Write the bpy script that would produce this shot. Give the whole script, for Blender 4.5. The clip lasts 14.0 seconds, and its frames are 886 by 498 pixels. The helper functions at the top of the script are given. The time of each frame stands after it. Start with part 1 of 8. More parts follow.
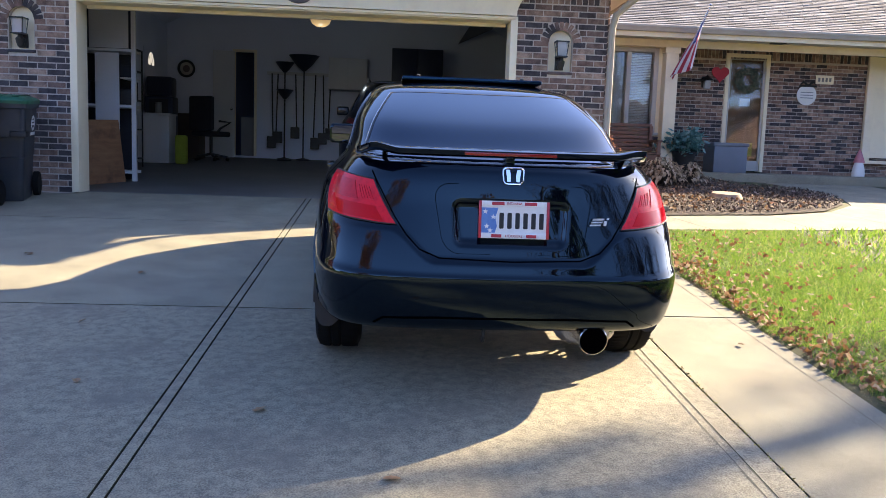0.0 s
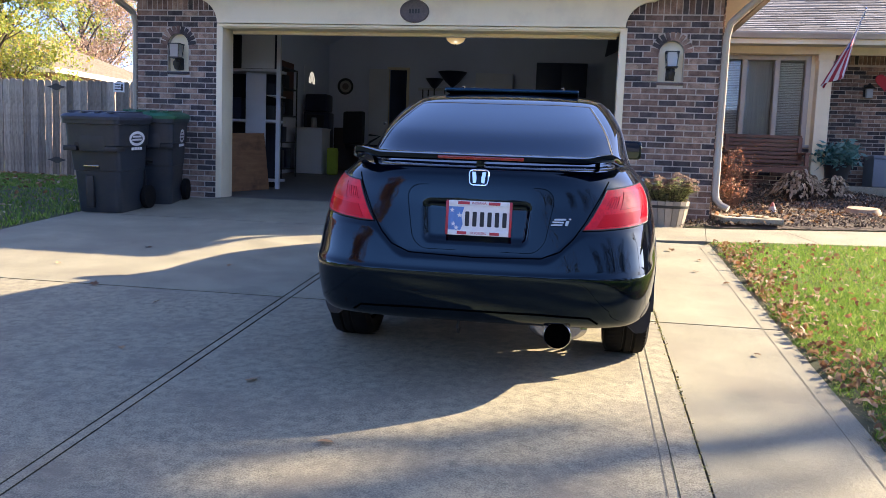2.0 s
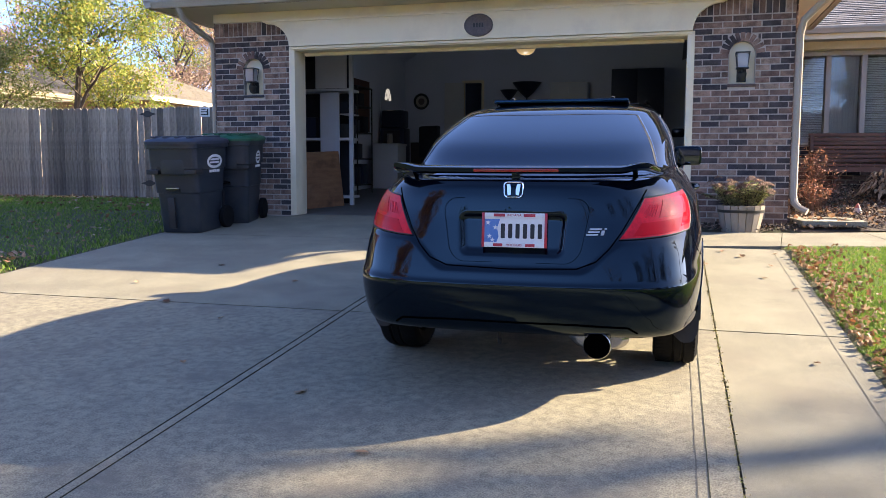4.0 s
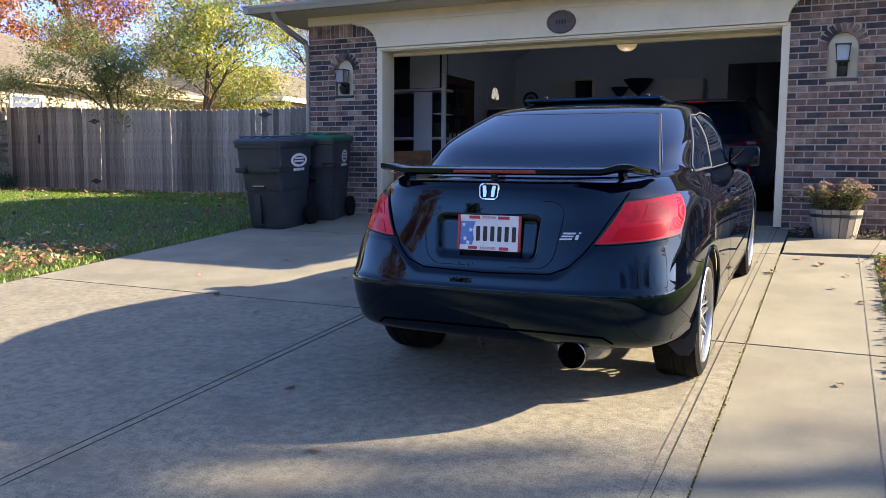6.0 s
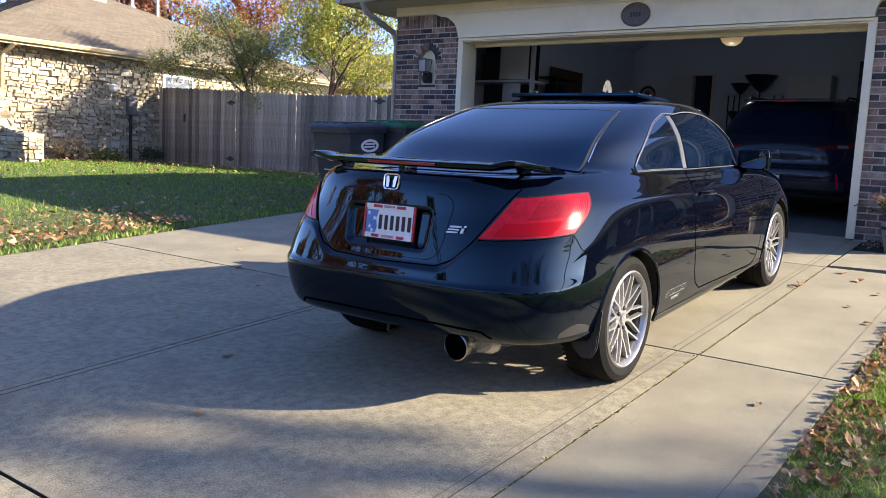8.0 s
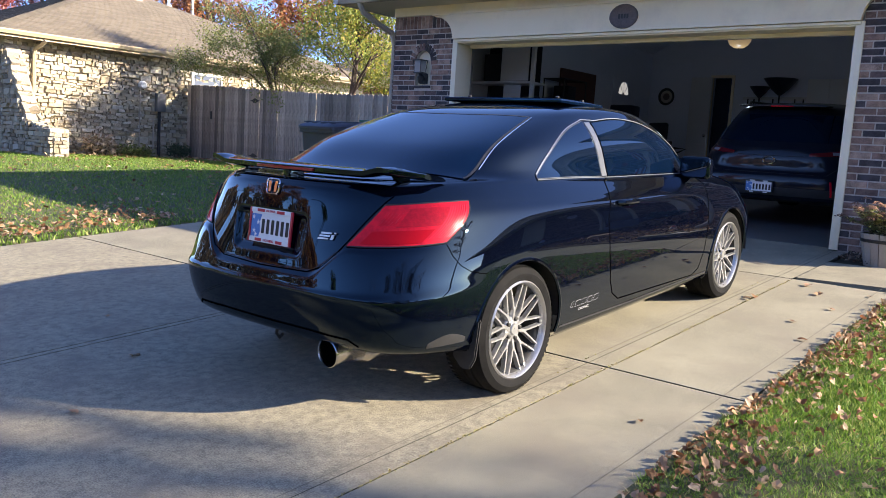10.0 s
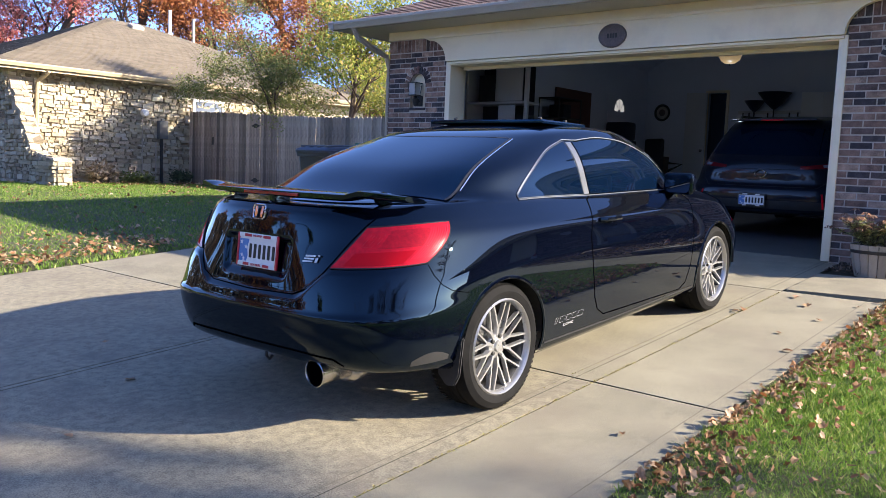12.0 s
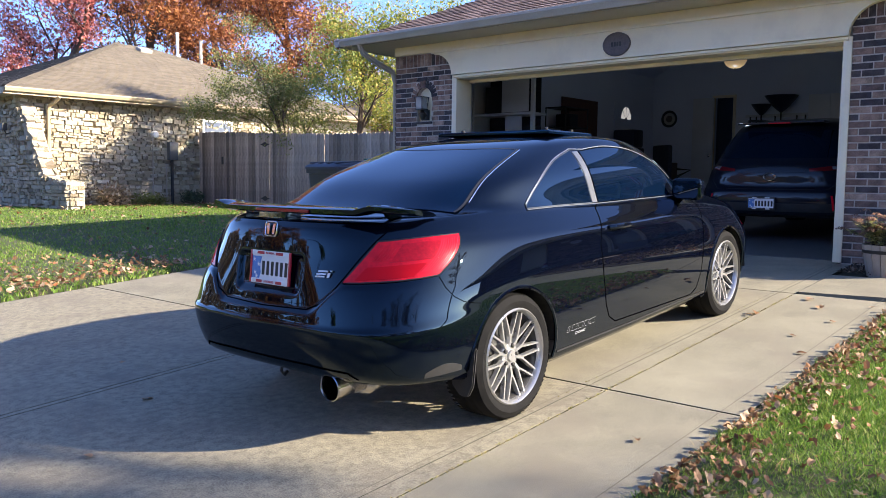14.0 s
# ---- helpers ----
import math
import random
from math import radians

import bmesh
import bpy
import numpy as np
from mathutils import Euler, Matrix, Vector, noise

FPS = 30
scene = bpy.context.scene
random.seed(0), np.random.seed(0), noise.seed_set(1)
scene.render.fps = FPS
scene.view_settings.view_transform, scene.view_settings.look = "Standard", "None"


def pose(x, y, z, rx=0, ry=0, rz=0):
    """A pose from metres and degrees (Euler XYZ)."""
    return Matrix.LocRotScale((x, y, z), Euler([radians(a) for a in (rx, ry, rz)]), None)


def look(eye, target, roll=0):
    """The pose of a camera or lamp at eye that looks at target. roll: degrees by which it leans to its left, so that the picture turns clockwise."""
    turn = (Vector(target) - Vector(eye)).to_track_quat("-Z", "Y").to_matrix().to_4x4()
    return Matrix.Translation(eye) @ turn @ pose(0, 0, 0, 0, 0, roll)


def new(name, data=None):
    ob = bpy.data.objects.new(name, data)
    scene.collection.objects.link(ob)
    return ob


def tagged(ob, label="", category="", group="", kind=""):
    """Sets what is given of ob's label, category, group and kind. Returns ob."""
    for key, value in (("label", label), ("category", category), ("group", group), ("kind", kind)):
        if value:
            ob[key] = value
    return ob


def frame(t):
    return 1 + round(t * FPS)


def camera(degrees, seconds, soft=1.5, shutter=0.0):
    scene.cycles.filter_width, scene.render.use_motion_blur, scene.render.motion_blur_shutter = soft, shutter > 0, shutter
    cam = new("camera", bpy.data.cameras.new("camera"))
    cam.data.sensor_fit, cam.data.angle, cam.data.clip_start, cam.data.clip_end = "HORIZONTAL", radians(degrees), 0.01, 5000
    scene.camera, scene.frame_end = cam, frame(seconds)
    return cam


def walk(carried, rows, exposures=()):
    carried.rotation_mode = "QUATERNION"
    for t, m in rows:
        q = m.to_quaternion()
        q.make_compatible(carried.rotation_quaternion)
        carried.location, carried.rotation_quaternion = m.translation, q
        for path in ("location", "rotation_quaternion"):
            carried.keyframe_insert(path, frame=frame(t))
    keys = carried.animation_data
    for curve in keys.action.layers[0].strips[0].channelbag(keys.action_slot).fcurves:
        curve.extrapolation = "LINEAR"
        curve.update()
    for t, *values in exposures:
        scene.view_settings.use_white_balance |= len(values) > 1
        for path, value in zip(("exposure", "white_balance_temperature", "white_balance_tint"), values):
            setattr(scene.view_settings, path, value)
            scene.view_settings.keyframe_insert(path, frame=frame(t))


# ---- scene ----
cam = camera(56.7, 14.0, soft=0.85)
PATH = [
    (0, (1.063, -9.662, 0.597), (1.2, -7.681, 0.361), 2.0),
    (0.5, (1.395, -9.75, 0.576), (1.42, -7.765, 0.334), 2.2),
    (1, (1.66, -9.875, 0.578), (1.58, -7.891, 0.336), 2.4),
    (1.5, (1.858, -9.833, 0.573), (1.667, -7.856, 0.338), 2.3),
    (2, (2.038, -9.93, 0.578), (1.719, -7.967, 0.362), 2.2),
    (2.5, (2.211, -9.947, 0.588), (1.8, -8.001, 0.382), 1.9),
    (3, (2.262, -9.97, 0.594), (1.789, -8.036, 0.398), 1.3),
    (3.5, (2.268, -9.954, 0.595), (1.764, -8.028, 0.402), 0.7),
    (4, (2.286, -9.926, 0.595), (1.752, -8.008, 0.402), 0.2),
    (4.2, (2.316, -9.922, 0.593), (1.758, -8.011, 0.402), 0.0),
    (6.3, (3.14, -9.571, 0.611), (2.239, -7.797, 0.408), 1.0),
    (6.5, (3.25, -9.542, 0.607), (2.32, -7.783, 0.401), 1.4),
    (7, (3.473, -9.397, 0.591), (2.471, -7.679, 0.379), 2.0),
    (7.5, (3.707, -9.227, 0.639), (2.623, -7.561, 0.416), 2.8),
    (8, (4.028, -9.103, 0.649), (2.848, -7.505, 0.415), 2.9),
    (8.5, (4.222, -8.963, 0.651), (3.0, -7.4, 0.396), 3.5),
    (8.7, (4.247, -8.85, 0.66), (3.027, -7.287, 0.396), 4.0),
    (10.8, (4.753, -8.578, 0.74), (3.451, -7.076, 0.52), 3.0),
    (11, (4.755, -8.583, 0.734), (3.454, -7.079, 0.521), 2.8),
    (11.5, (4.746, -8.58, 0.74), (3.455, -7.066, 0.536), 2.6),
    (12, (4.746, -8.594, 0.744), (3.457, -7.078, 0.547), 2.4),
    (12.5, (4.755, -8.597, 0.744), (3.46, -7.084, 0.556), 2.0),
    (13, (4.763, -8.598, 0.742), (3.46, -7.092, 0.562), 1.5),
    (13.5, (4.773, -8.606, 0.744), (3.464, -7.104, 0.571), 1.1),
    (14, (4.77, -8.617, 0.744), (3.458, -7.117, 0.577), 0.7),
]
walk(cam, [(t, look(eye, target, roll)) for t, eye, target, roll in PATH],
     [(0.0, 2.5, 7700, 12), (0.5, 2.5, 7550, 12), (1.0, 2.52, 7500, 12), (1.5, 2.46, 7450, 13), (2.2, 2.4, 7450, 13), (4.0, 2.28, 7350, 13), (7.0, 2.04, 7000, 13), (11.0, 1.94, 6550, 14), (14.0, 1.94, 6500, 14)])

# ---- light ----
SUN = Vector((1.88, 1.0, 1.0)).normalized()
SUN_UP = math.asin(SUN.z)
world = bpy.data.worlds.new("sky")
scene.world = world
world.use_nodes = True
wn = world.node_tree
sky = wn.nodes.new("ShaderNodeTexSky")
sky.sky_type = "NISHITA"
sky.sun_disc = False
sky.sun_elevation = SUN_UP
sky.sun_rotation = math.atan2(SUN.x, SUN.y)
sky.air_density, sky.dust_density, sky.ozone_density = 0.36, 0.3, 2.5
even = wn.nodes.new("ShaderNodeGamma")
even.inputs["Gamma"].default_value = 0.9
wn.links.new(sky.outputs[0], even.inputs["Color"])
deep = wn.nodes.new("ShaderNodeHueSaturation")
deep.inputs["Hue"].default_value, deep.inputs["Saturation"].default_value = 0.508, 1.12
wn.links.new(even.outputs[0], deep.inputs["Color"])
wn.links.new(deep.outputs[0], wn.nodes["Background"].inputs[0])
wn.nodes["Background"].inputs[1].default_value = 0.2
lamp = bpy.data.lights.new("sun", "SUN")
lamp.energy, lamp.angle, lamp.color = 4.5, radians(0.55), (1.0, 0.9, 0.72)
sun = new("sun", lamp)
sun.matrix_world = look((20, 10, 20), Vector((20, 10, 20)) - SUN)


# ---- materials ----
def tint(c, k):
    return tuple(min(1.0, v * k) for v in c[:3])


def surface(name, c1, c2=None, scale=6.0, rough=0.7, bump=0.0, fine=60.0, metal=0.0, coat=0.0, vary=0.0, stain=None, stain_scale=1.2,
            stretch=(1, 1, 1), spread=(0.35, 0.65), distance=0.01, spec=0.5, by="object", grit=0.4):
    """A node material: two colours mixed by a noise at two scales, stains, relief and a shift of brightness per piece."""
    m = bpy.data.materials.new(name)
    m.use_nodes = True
    nt = m.node_tree
    n, link = nt.nodes, nt.links.new
    b = n["Principled BSDF"]
    co = n.new("ShaderNodeTexCoord")
    mp = n.new("ShaderNodeMapping")
    mp.inputs["Scale"].default_value = stretch
    link(co.outputs["Object"], mp.inputs[0])
    c2 = c2 or tint(c1, 0.8)
    broad = n.new("ShaderNodeTexNoise")
    broad.inputs["Scale"].default_value, broad.inputs["Detail"].default_value = scale, 6
    link(mp.outputs[0], broad.inputs["Vector"])
    grain = n.new("ShaderNodeTexNoise")
    grain.inputs["Scale"].default_value, grain.inputs["Detail"].default_value = fine, 4
    link(mp.outputs[0], grain.inputs["Vector"])
    both = n.new("ShaderNodeMix")
    both.data_type = "FLOAT"
    both.inputs[0].default_value = grit
    link(broad.outputs[0], both.inputs[2])
    link(grain.outputs[0], both.inputs[3])
    ramp = n.new("ShaderNodeMapRange")
    ramp.inputs["From Min"].default_value, ramp.inputs["From Max"].default_value = spread
    link(both.outputs[0], ramp.inputs[0])
    mix = n.new("ShaderNodeMix")
    mix.data_type = "RGBA"
    mix.inputs[6].default_value, mix.inputs[7].default_value = (*c1[:3], 1), (*c2[:3], 1)
    link(ramp.outputs[0], mix.inputs[0])
    out = mix.outputs[2]
    if stain:
        st = n.new("ShaderNodeTexNoise")
        st.inputs["Scale"].default_value, st.inputs["Detail"].default_value = stain_scale, 8
        st.inputs["Roughness"].default_value = 0.65
        link(co.outputs["Object"], st.inputs["Vector"])
        sr = n.new("ShaderNodeMapRange")
        sr.inputs["From Min"].default_value, sr.inputs["From Max"].default_value = 0.5, 0.72
        link(st.outputs[0], sr.inputs[0])
        sm = n.new("ShaderNodeMix")
        sm.data_type = "RGBA"
        sm.inputs[7].default_value = (*stain[:3], 1)
        link(sr.outputs[0], sm.inputs[0])
        link(out, sm.inputs[6])
        out = sm.outputs[2]
    if vary:
        if by == "object":
            src = n.new("ShaderNodeObjectInfo").outputs["Random"]
        else:
            src = n.new("ShaderNodeNewGeometry").outputs["Random Per Island"]
        vr = n.new("ShaderNodeMapRange")
        vr.inputs["To Min"].default_value, vr.inputs["To Max"].default_value = 1 - vary, 1 + vary
        link(src, vr.inputs[0])
        hs = n.new("ShaderNodeHueSaturation")
        link(vr.outputs[0], hs.inputs["Value"])
        link(out, hs.inputs["Color"])
        out = hs.outputs[0]
    link(out, b.inputs["Base Color"])
    rr = n.new("ShaderNodeMapRange")
    rr.inputs["To Min"].default_value, rr.inputs["To Max"].default_value = max(0.0, rough - 0.08), min(1.0, rough + 0.08)
    link(grain.outputs[0], rr.inputs[0])
    if rough > 0.12:
        link(rr.outputs[0], b.inputs["Roughness"])
    else:
        b.inputs["Roughness"].default_value = rough
    b.inputs["Metallic"].default_value = metal
    b.inputs["Specular IOR Level"].default_value = spec
    if coat:
        b.inputs["Coat Weight"].default_value, b.inputs["Coat Roughness"].default_value = coat, 0.02
    if bump:
        bp = n.new("ShaderNodeBump")
        bp.inputs["Strength"].default_value, bp.inputs["Distance"].default_value = bump, distance
        link(both.outputs[0], bp.inputs["Height"])
        link(bp.outputs[0], b.inputs["Normal"])
    return m


def pick(name, stops, rough=0.85, bump=0.3, fine=50.0, by="object", distance=0.004, grain=0.25, through_light=0.0):
    """A material whose pieces each take a colour at random from a ramp, with grain over it."""
    m = bpy.data.materials.new(name)
    m.use_nodes = True
    nt = m.node_tree
    n, link = nt.nodes, nt.links.new
    b = n["Principled BSDF"]
    src = n.new("ShaderNodeObjectInfo").outputs["Random"] if by == "object" else n.new("ShaderNodeNewGeometry").outputs["Random Per Island"]
    ramp = n.new("ShaderNodeValToRGB")
    el = ramp.color_ramp.elements
    while len(el) < len(stops):
        el.new(0.5)
    for e, (p, c) in zip(el, stops):
        e.position, e.color = p, (*c, 1)
    link(src, ramp.inputs[0])
    co = n.new("ShaderNodeTexCoord")
    tex = n.new("ShaderNodeTexNoise")
    tex.inputs["Scale"].default_value, tex.inputs["Detail"].default_value = fine, 5
    link(co.outputs["Object"], tex.inputs["Vector"])
    vr = n.new("ShaderNodeMapRange")
    vr.inputs["To Min"].default_value, vr.inputs["To Max"].default_value = 1 - grain, 1 + grain
    link(tex.outputs[0], vr.inputs[0])
    hs = n.new("ShaderNodeHueSaturation")
    link(vr.outputs[0], hs.inputs["Value"])
    link(ramp.outputs[0], hs.inputs["Color"])
    link(hs.outputs[0], b.inputs["Base Color"])
    b.inputs["Roughness"].default_value = rough
    if bump:
        bp = n.new("ShaderNodeBump")
        bp.inputs["Strength"].default_value, bp.inputs["Distance"].default_value = bump, distance
        link(tex.outputs[0], bp.inputs["Height"])
        link(bp.outputs[0], b.inputs["Normal"])
    if through_light:
        tr = n.new("ShaderNodeBsdfTranslucent")
        link(hs.outputs[0], tr.inputs[0])
        mx = n.new("ShaderNodeMixShader")
        mx.inputs[0].default_value = through_light
        link(b.outputs[0], mx.inputs[1])
        link(tr.outputs[0], mx.inputs[2])
        link(mx.outputs[0], n["Material Output"].inputs[0])
    return m


def mottled(name, stops, by):
    """Fired clay: each piece has its colour, with burnt patches and grit laid over it by place."""
    m = pick(name, stops, 0.9, 0.0, by=by)
    nt = m.node_tree
    n, link = nt.nodes, nt.links.new
    b = n["Principled BSDF"]
    geo = n.new("ShaderNodeNewGeometry")
    patch_n, grit_n = n.new("ShaderNodeTexNoise"), n.new("ShaderNodeTexNoise")
    patch_n.inputs["Scale"].default_value, patch_n.inputs["Detail"].default_value = 13, 3
    grit_n.inputs["Scale"].default_value, grit_n.inputs["Detail"].default_value = 110, 3
    link(geo.outputs["Position"], patch_n.inputs["Vector"])
    link(geo.outputs["Position"], grit_n.inputs["Vector"])
    both = n.new("ShaderNodeMix")
    both.data_type = "FLOAT"
    both.inputs[0].default_value = 0.35
    link(patch_n.outputs[0], both.inputs[2])
    link(grit_n.outputs[0], both.inputs[3])
    vr = n.new("ShaderNodeMapRange")
    vr.inputs["From Min"].default_value, vr.inputs["From Max"].default_value = 0.36, 0.64
    vr.inputs["To Min"].default_value, vr.inputs["To Max"].default_value = 0.55, 1.45
    link(both.outputs[0], vr.inputs[0])
    hs = n.new("ShaderNodeHueSaturation")
    link(vr.outputs[0], hs.inputs["Value"])
    link(b.inputs["Base Color"].links[0].from_socket, hs.inputs["Color"])
    link(hs.outputs[0], b.inputs["Base Color"])
    bp = n.new("ShaderNodeBump")
    bp.inputs["Strength"].default_value, bp.inputs["Distance"].default_value = 0.6, 0.004
    link(both.outputs[0], bp.inputs["Height"])
    link(bp.outputs[0], b.inputs["Normal"])
    return m


def gloss(name, c, rough=0.05, metal=0.0, coat=0.0, ior=1.5, clear=0.0, coat_ior=1.5, tinge=(1, 1, 1)):
    m = bpy.data.materials.new(name)
    m.use_nodes = True
    b = m.node_tree.nodes["Principled BSDF"]
    b.inputs["Base Color"].default_value = (*c, 1)
    b.inputs["Roughness"].default_value, b.inputs["Metallic"].default_value, b.inputs["IOR"].default_value = rough, metal, ior
    b.inputs["Coat Weight"].default_value, b.inputs["Coat Roughness"].default_value = coat, 0.01
    b.inputs["Specular Tint"].default_value = (*tinge, 1)
    b.inputs["Coat IOR"].default_value, b.inputs["Transmission Weight"].default_value = coat_ior, clear
    return m


# ---- tools for meshes ----
def link_mesh(name, me, material, parent=None, label=""):
    ob = new(name, me)
    for mm in (material if isinstance(material, (list, tuple)) else [material]):
        if mm and mm.name not in [q.name for q in me.materials if q]:
            me.materials.append(mm)
    if parent:
        ob.parent = parent
    if label:
        tagged(ob, label)
    return ob


def part(name, bm, material, parent=None, label="", smooth=False, sharp=35):
    """Links a bmesh as ONE mesh object under a thing or a part."""
    me = bpy.data.meshes.new(name)
    bmesh.ops.recalc_face_normals(bm, faces=bm.faces)
    if smooth:
        for f in bm.faces:
            f.smooth = True
        for e in bm.edges:
            if len(e.link_faces) == 2 and e.calc_face_angle(0) > radians(sharp):
                e.smooth = False
    bm.to_mesh(me)
    bm.free()
    return link_mesh(name, me, material, parent, label)


def raw(name, verts, faces, material, parent=None, label="", smooth=False):
    me = bpy.data.meshes.new(name)
    me.from_pydata([tuple(v) for v in verts], [], [tuple(f) for f in faces])
    if smooth:
        me.polygons.foreach_set("use_smooth", [True] * len(me.polygons))
    me.update()
    return link_mesh(name, me, material, parent, label)


def thing(name, label, category, x=0.0, y=0.0, z=0.0, rz=0.0, group="", kind="", rx=0.0, ry=0.0):
    ob = new(name)
    ob.empty_display_size = 0.1
    ob.matrix_basis = pose(x, y, z, rx, ry, rz)
    return tagged(ob, label, category, group, kind)


def box(bm, x0, x1, y0, y1, z0, z1, bevel=0.0, m=None, segs=2):
    r = bmesh.ops.create_cube(bm, size=1.0)
    vs = r["verts"]
    for v in vs:
        v.co = Vector(((x0 + x1) / 2 + v.co.x * (x1 - x0), (y0 + y1) / 2 + v.co.y * (y1 - y0), (z0 + z1) / 2 + v.co.z * (z1 - z0)))
    if bevel:
        es = list({e for v in vs for e in v.link_edges})
        r = bmesh.ops.bevel(bm, geom=es, offset=bevel, segments=segs, affect="EDGES", profile=0.6)
        vs = list({v for f in r["faces"] for v in f.verts} | {v for v in vs if v.is_valid})
    if m is not None:
        bmesh.ops.transform(bm, matrix=m, verts=vs)
    return vs


def boxed(name, x0, x1, y0, y1, z0, z1, material, parent=None, label="", bevel=0.0, m=None):
    bm = bmesh.new()
    box(bm, x0, x1, y0, y1, z0, z1, bevel, m)
    return part(name, bm, material, parent, label, smooth=bevel > 0)


def rod(bm, a, b, r0, r1=None, seg=10, caps=True):
    a, b = Vector(a), Vector(b)
    r1 = r0 if r1 is None else r1
    d = b - a
    m = Matrix.Translation((a + b) / 2) @ d.to_track_quat("Z", "Y").to_matrix().to_4x4()
    bmesh.ops.create_cone(bm, cap_ends=caps, segments=seg, radius1=r0, radius2=r1, depth=d.length, matrix=m)


def tube(bm, pts, r, seg=8, closed=False):
    """A tube along points; r is one radius or one for each point."""
    pts = [Vector(p) for p in pts]
    n = len(pts)
    rings = []
    side = None
    for i, p in enumerate(pts):
        a = pts[(i - 1) % n] if closed or i else p
        b = pts[(i + 1) % n] if closed or i < n - 1 else p
        d = (b - a).normalized()
        if side is None:
            side = d.orthogonal().normalized()
        side = (side - d * side.dot(d)).normalized()
        up = d.cross(side)
        rr = r[i] if isinstance(r, (list, tuple)) else r
        rings.append([bm.verts.new(p + (side * math.cos(q) + up * math.sin(q)) * rr) for q in [2 * math.pi * k / seg for k in range(seg)]])
    for i in range(n if closed else n - 1):
        a, b = rings[i], rings[(i + 1) % n]
        for k in range(seg):
            bm.faces.new((a[k], a[(k + 1) % seg], b[(k + 1) % seg], b[k]))
    if not closed:
        bm.faces.new(rings[0][::-1])
        bm.faces.new(rings[-1])


def lathe(bm, profile, seg=32, axis="Z", m=None, closed=False, caps=True):
    """Turns a profile of (radius, height) about an axis."""
    rings = []
    for r, h in profile:
        ring = []
        for k in range(seg):
            q = 2 * math.pi * k / seg
            c, s = r * math.cos(q), r * math.sin(q)
            co = Vector((c, s, h)) if axis == "Z" else Vector((h, c, s)) if axis == "X" else Vector((s, h, c))
            ring.append(bm.verts.new(m @ co if m is not None else co))
        rings.append(ring)
    pairs = list(zip(rings, rings[1:])) + ([(rings[-1], rings[0])] if closed else [])
    for a, b in pairs:
        for k in range(seg):
            bm.faces.new((a[k], a[(k + 1) % seg], b[(k + 1) % seg], b[k]))
    if not closed and caps:
        for ring, h in ((rings[0], 0), (rings[-1], 1)):
            try:
                bm.faces.new(ring)
            except ValueError:
                pass


def prism(bm, outline, depth, m=None):
    """An outline of (x, y) raised by depth along z, then moved by m."""
    lo = [bm.verts.new((x, y, 0)) for x, y in outline]
    hi = [bm.verts.new((x, y, depth)) for x, y in outline]
    bm.faces.new(lo[::-1])
    bm.faces.new(hi)
    n = len(lo)
    for i in range(n):
        bm.faces.new((lo[i], lo[(i + 1) % n], hi[(i + 1) % n], hi[i]))
    if m is not None:
        bmesh.ops.transform(bm, matrix=m, verts=lo + hi)


UPRIGHT = Matrix(((1, 0, 0, 0), (0, 0, -1, 0), (0, 1, 0, 0), (0, 0, 0, 1)))  # (x, y, depth) drawn upright: x, z, towards -y


def ease(a, b, v):
    q = min(1.0, max(0.0, (v - a) / (b - a)))
    return q * q * (3 - 2 * q)


def spline(xs, ys):
    """A monotone cubic through points, as a function of an array."""
    xs, ys = np.array(xs, float), np.array(ys, float)
    d = np.diff(ys) / np.diff(xs)
    t = np.zeros(len(xs))
    t[0], t[-1] = d[0], d[-1]
    for i in range(1, len(xs) - 1):
        t[i] = 0 if d[i - 1] * d[i] <= 0 else 2 * d[i - 1] * d[i] / (d[i - 1] + d[i])

    def at(v):
        v = np.clip(np.asarray(v, float), xs[0], xs[-1])
        i = np.clip(np.searchsorted(xs, v) - 1, 0, len(xs) - 2)
        h = xs[i + 1] - xs[i]
        q = (v - xs[i]) / h
        return ((1 + 2 * q) * (1 - q) ** 2 * ys[i] + q * (1 - q) ** 2 * h * t[i] + q * q * (3 - 2 * q) * ys[i + 1] + q * q * (q - 1) * h * t[i + 1])
    return at


# ---- the materials of the place ----
CONCRETE = surface("concrete", (0.325, 0.296, 0.21), (0.135, 0.123, 0.09), 2.6, 0.88, 0.4, 230, spread=(0.4, 0.62), vary=0.06, stain=(0.2, 0.175, 0.13), stain_scale=1.6, distance=0.004, grit=0.72)
WORN_CONCRETE = surface("weathered_concrete", (0.345, 0.308, 0.212), (0.15, 0.135, 0.1), 20, 0.9, 0.8, 140, spread=(0.38, 0.63), vary=0.05, stain=(0.185, 0.16, 0.12), stain_scale=2.2, distance=0.005, grit=0.6)
JOINT = surface("joint_soil", (0.03, 0.027, 0.02), (0.045, 0.05, 0.02), 8, 0.95, 0.5)
SOIL = surface("lawn_soil", (0.045, 0.06, 0.02), (0.09, 0.075, 0.035), 3, 0.95, 0.6, stain=(0.06, 0.09, 0.02))
GRASS = pick("grass_blades", [(0.0, (0.07, 0.15, 0.02)), (0.5, (0.15, 0.275, 0.03)), (0.88, (0.27, 0.36, 0.07)), (1.0, (0.42, 0.36, 0.16))], 0.6, 0, by="island", through_light=0.45)
DEAD_LEAF = pick("fallen_leaf", [(0.0, (0.1, 0.045, 0.02)), (0.3, (0.25, 0.12, 0.05)), (0.6, (0.36, 0.22, 0.12)), (0.85, (0.5, 0.38, 0.26)), (1.0, (0.34, 0.12, 0.045))], 0.75, 0.2, by="island", through_light=0.25)
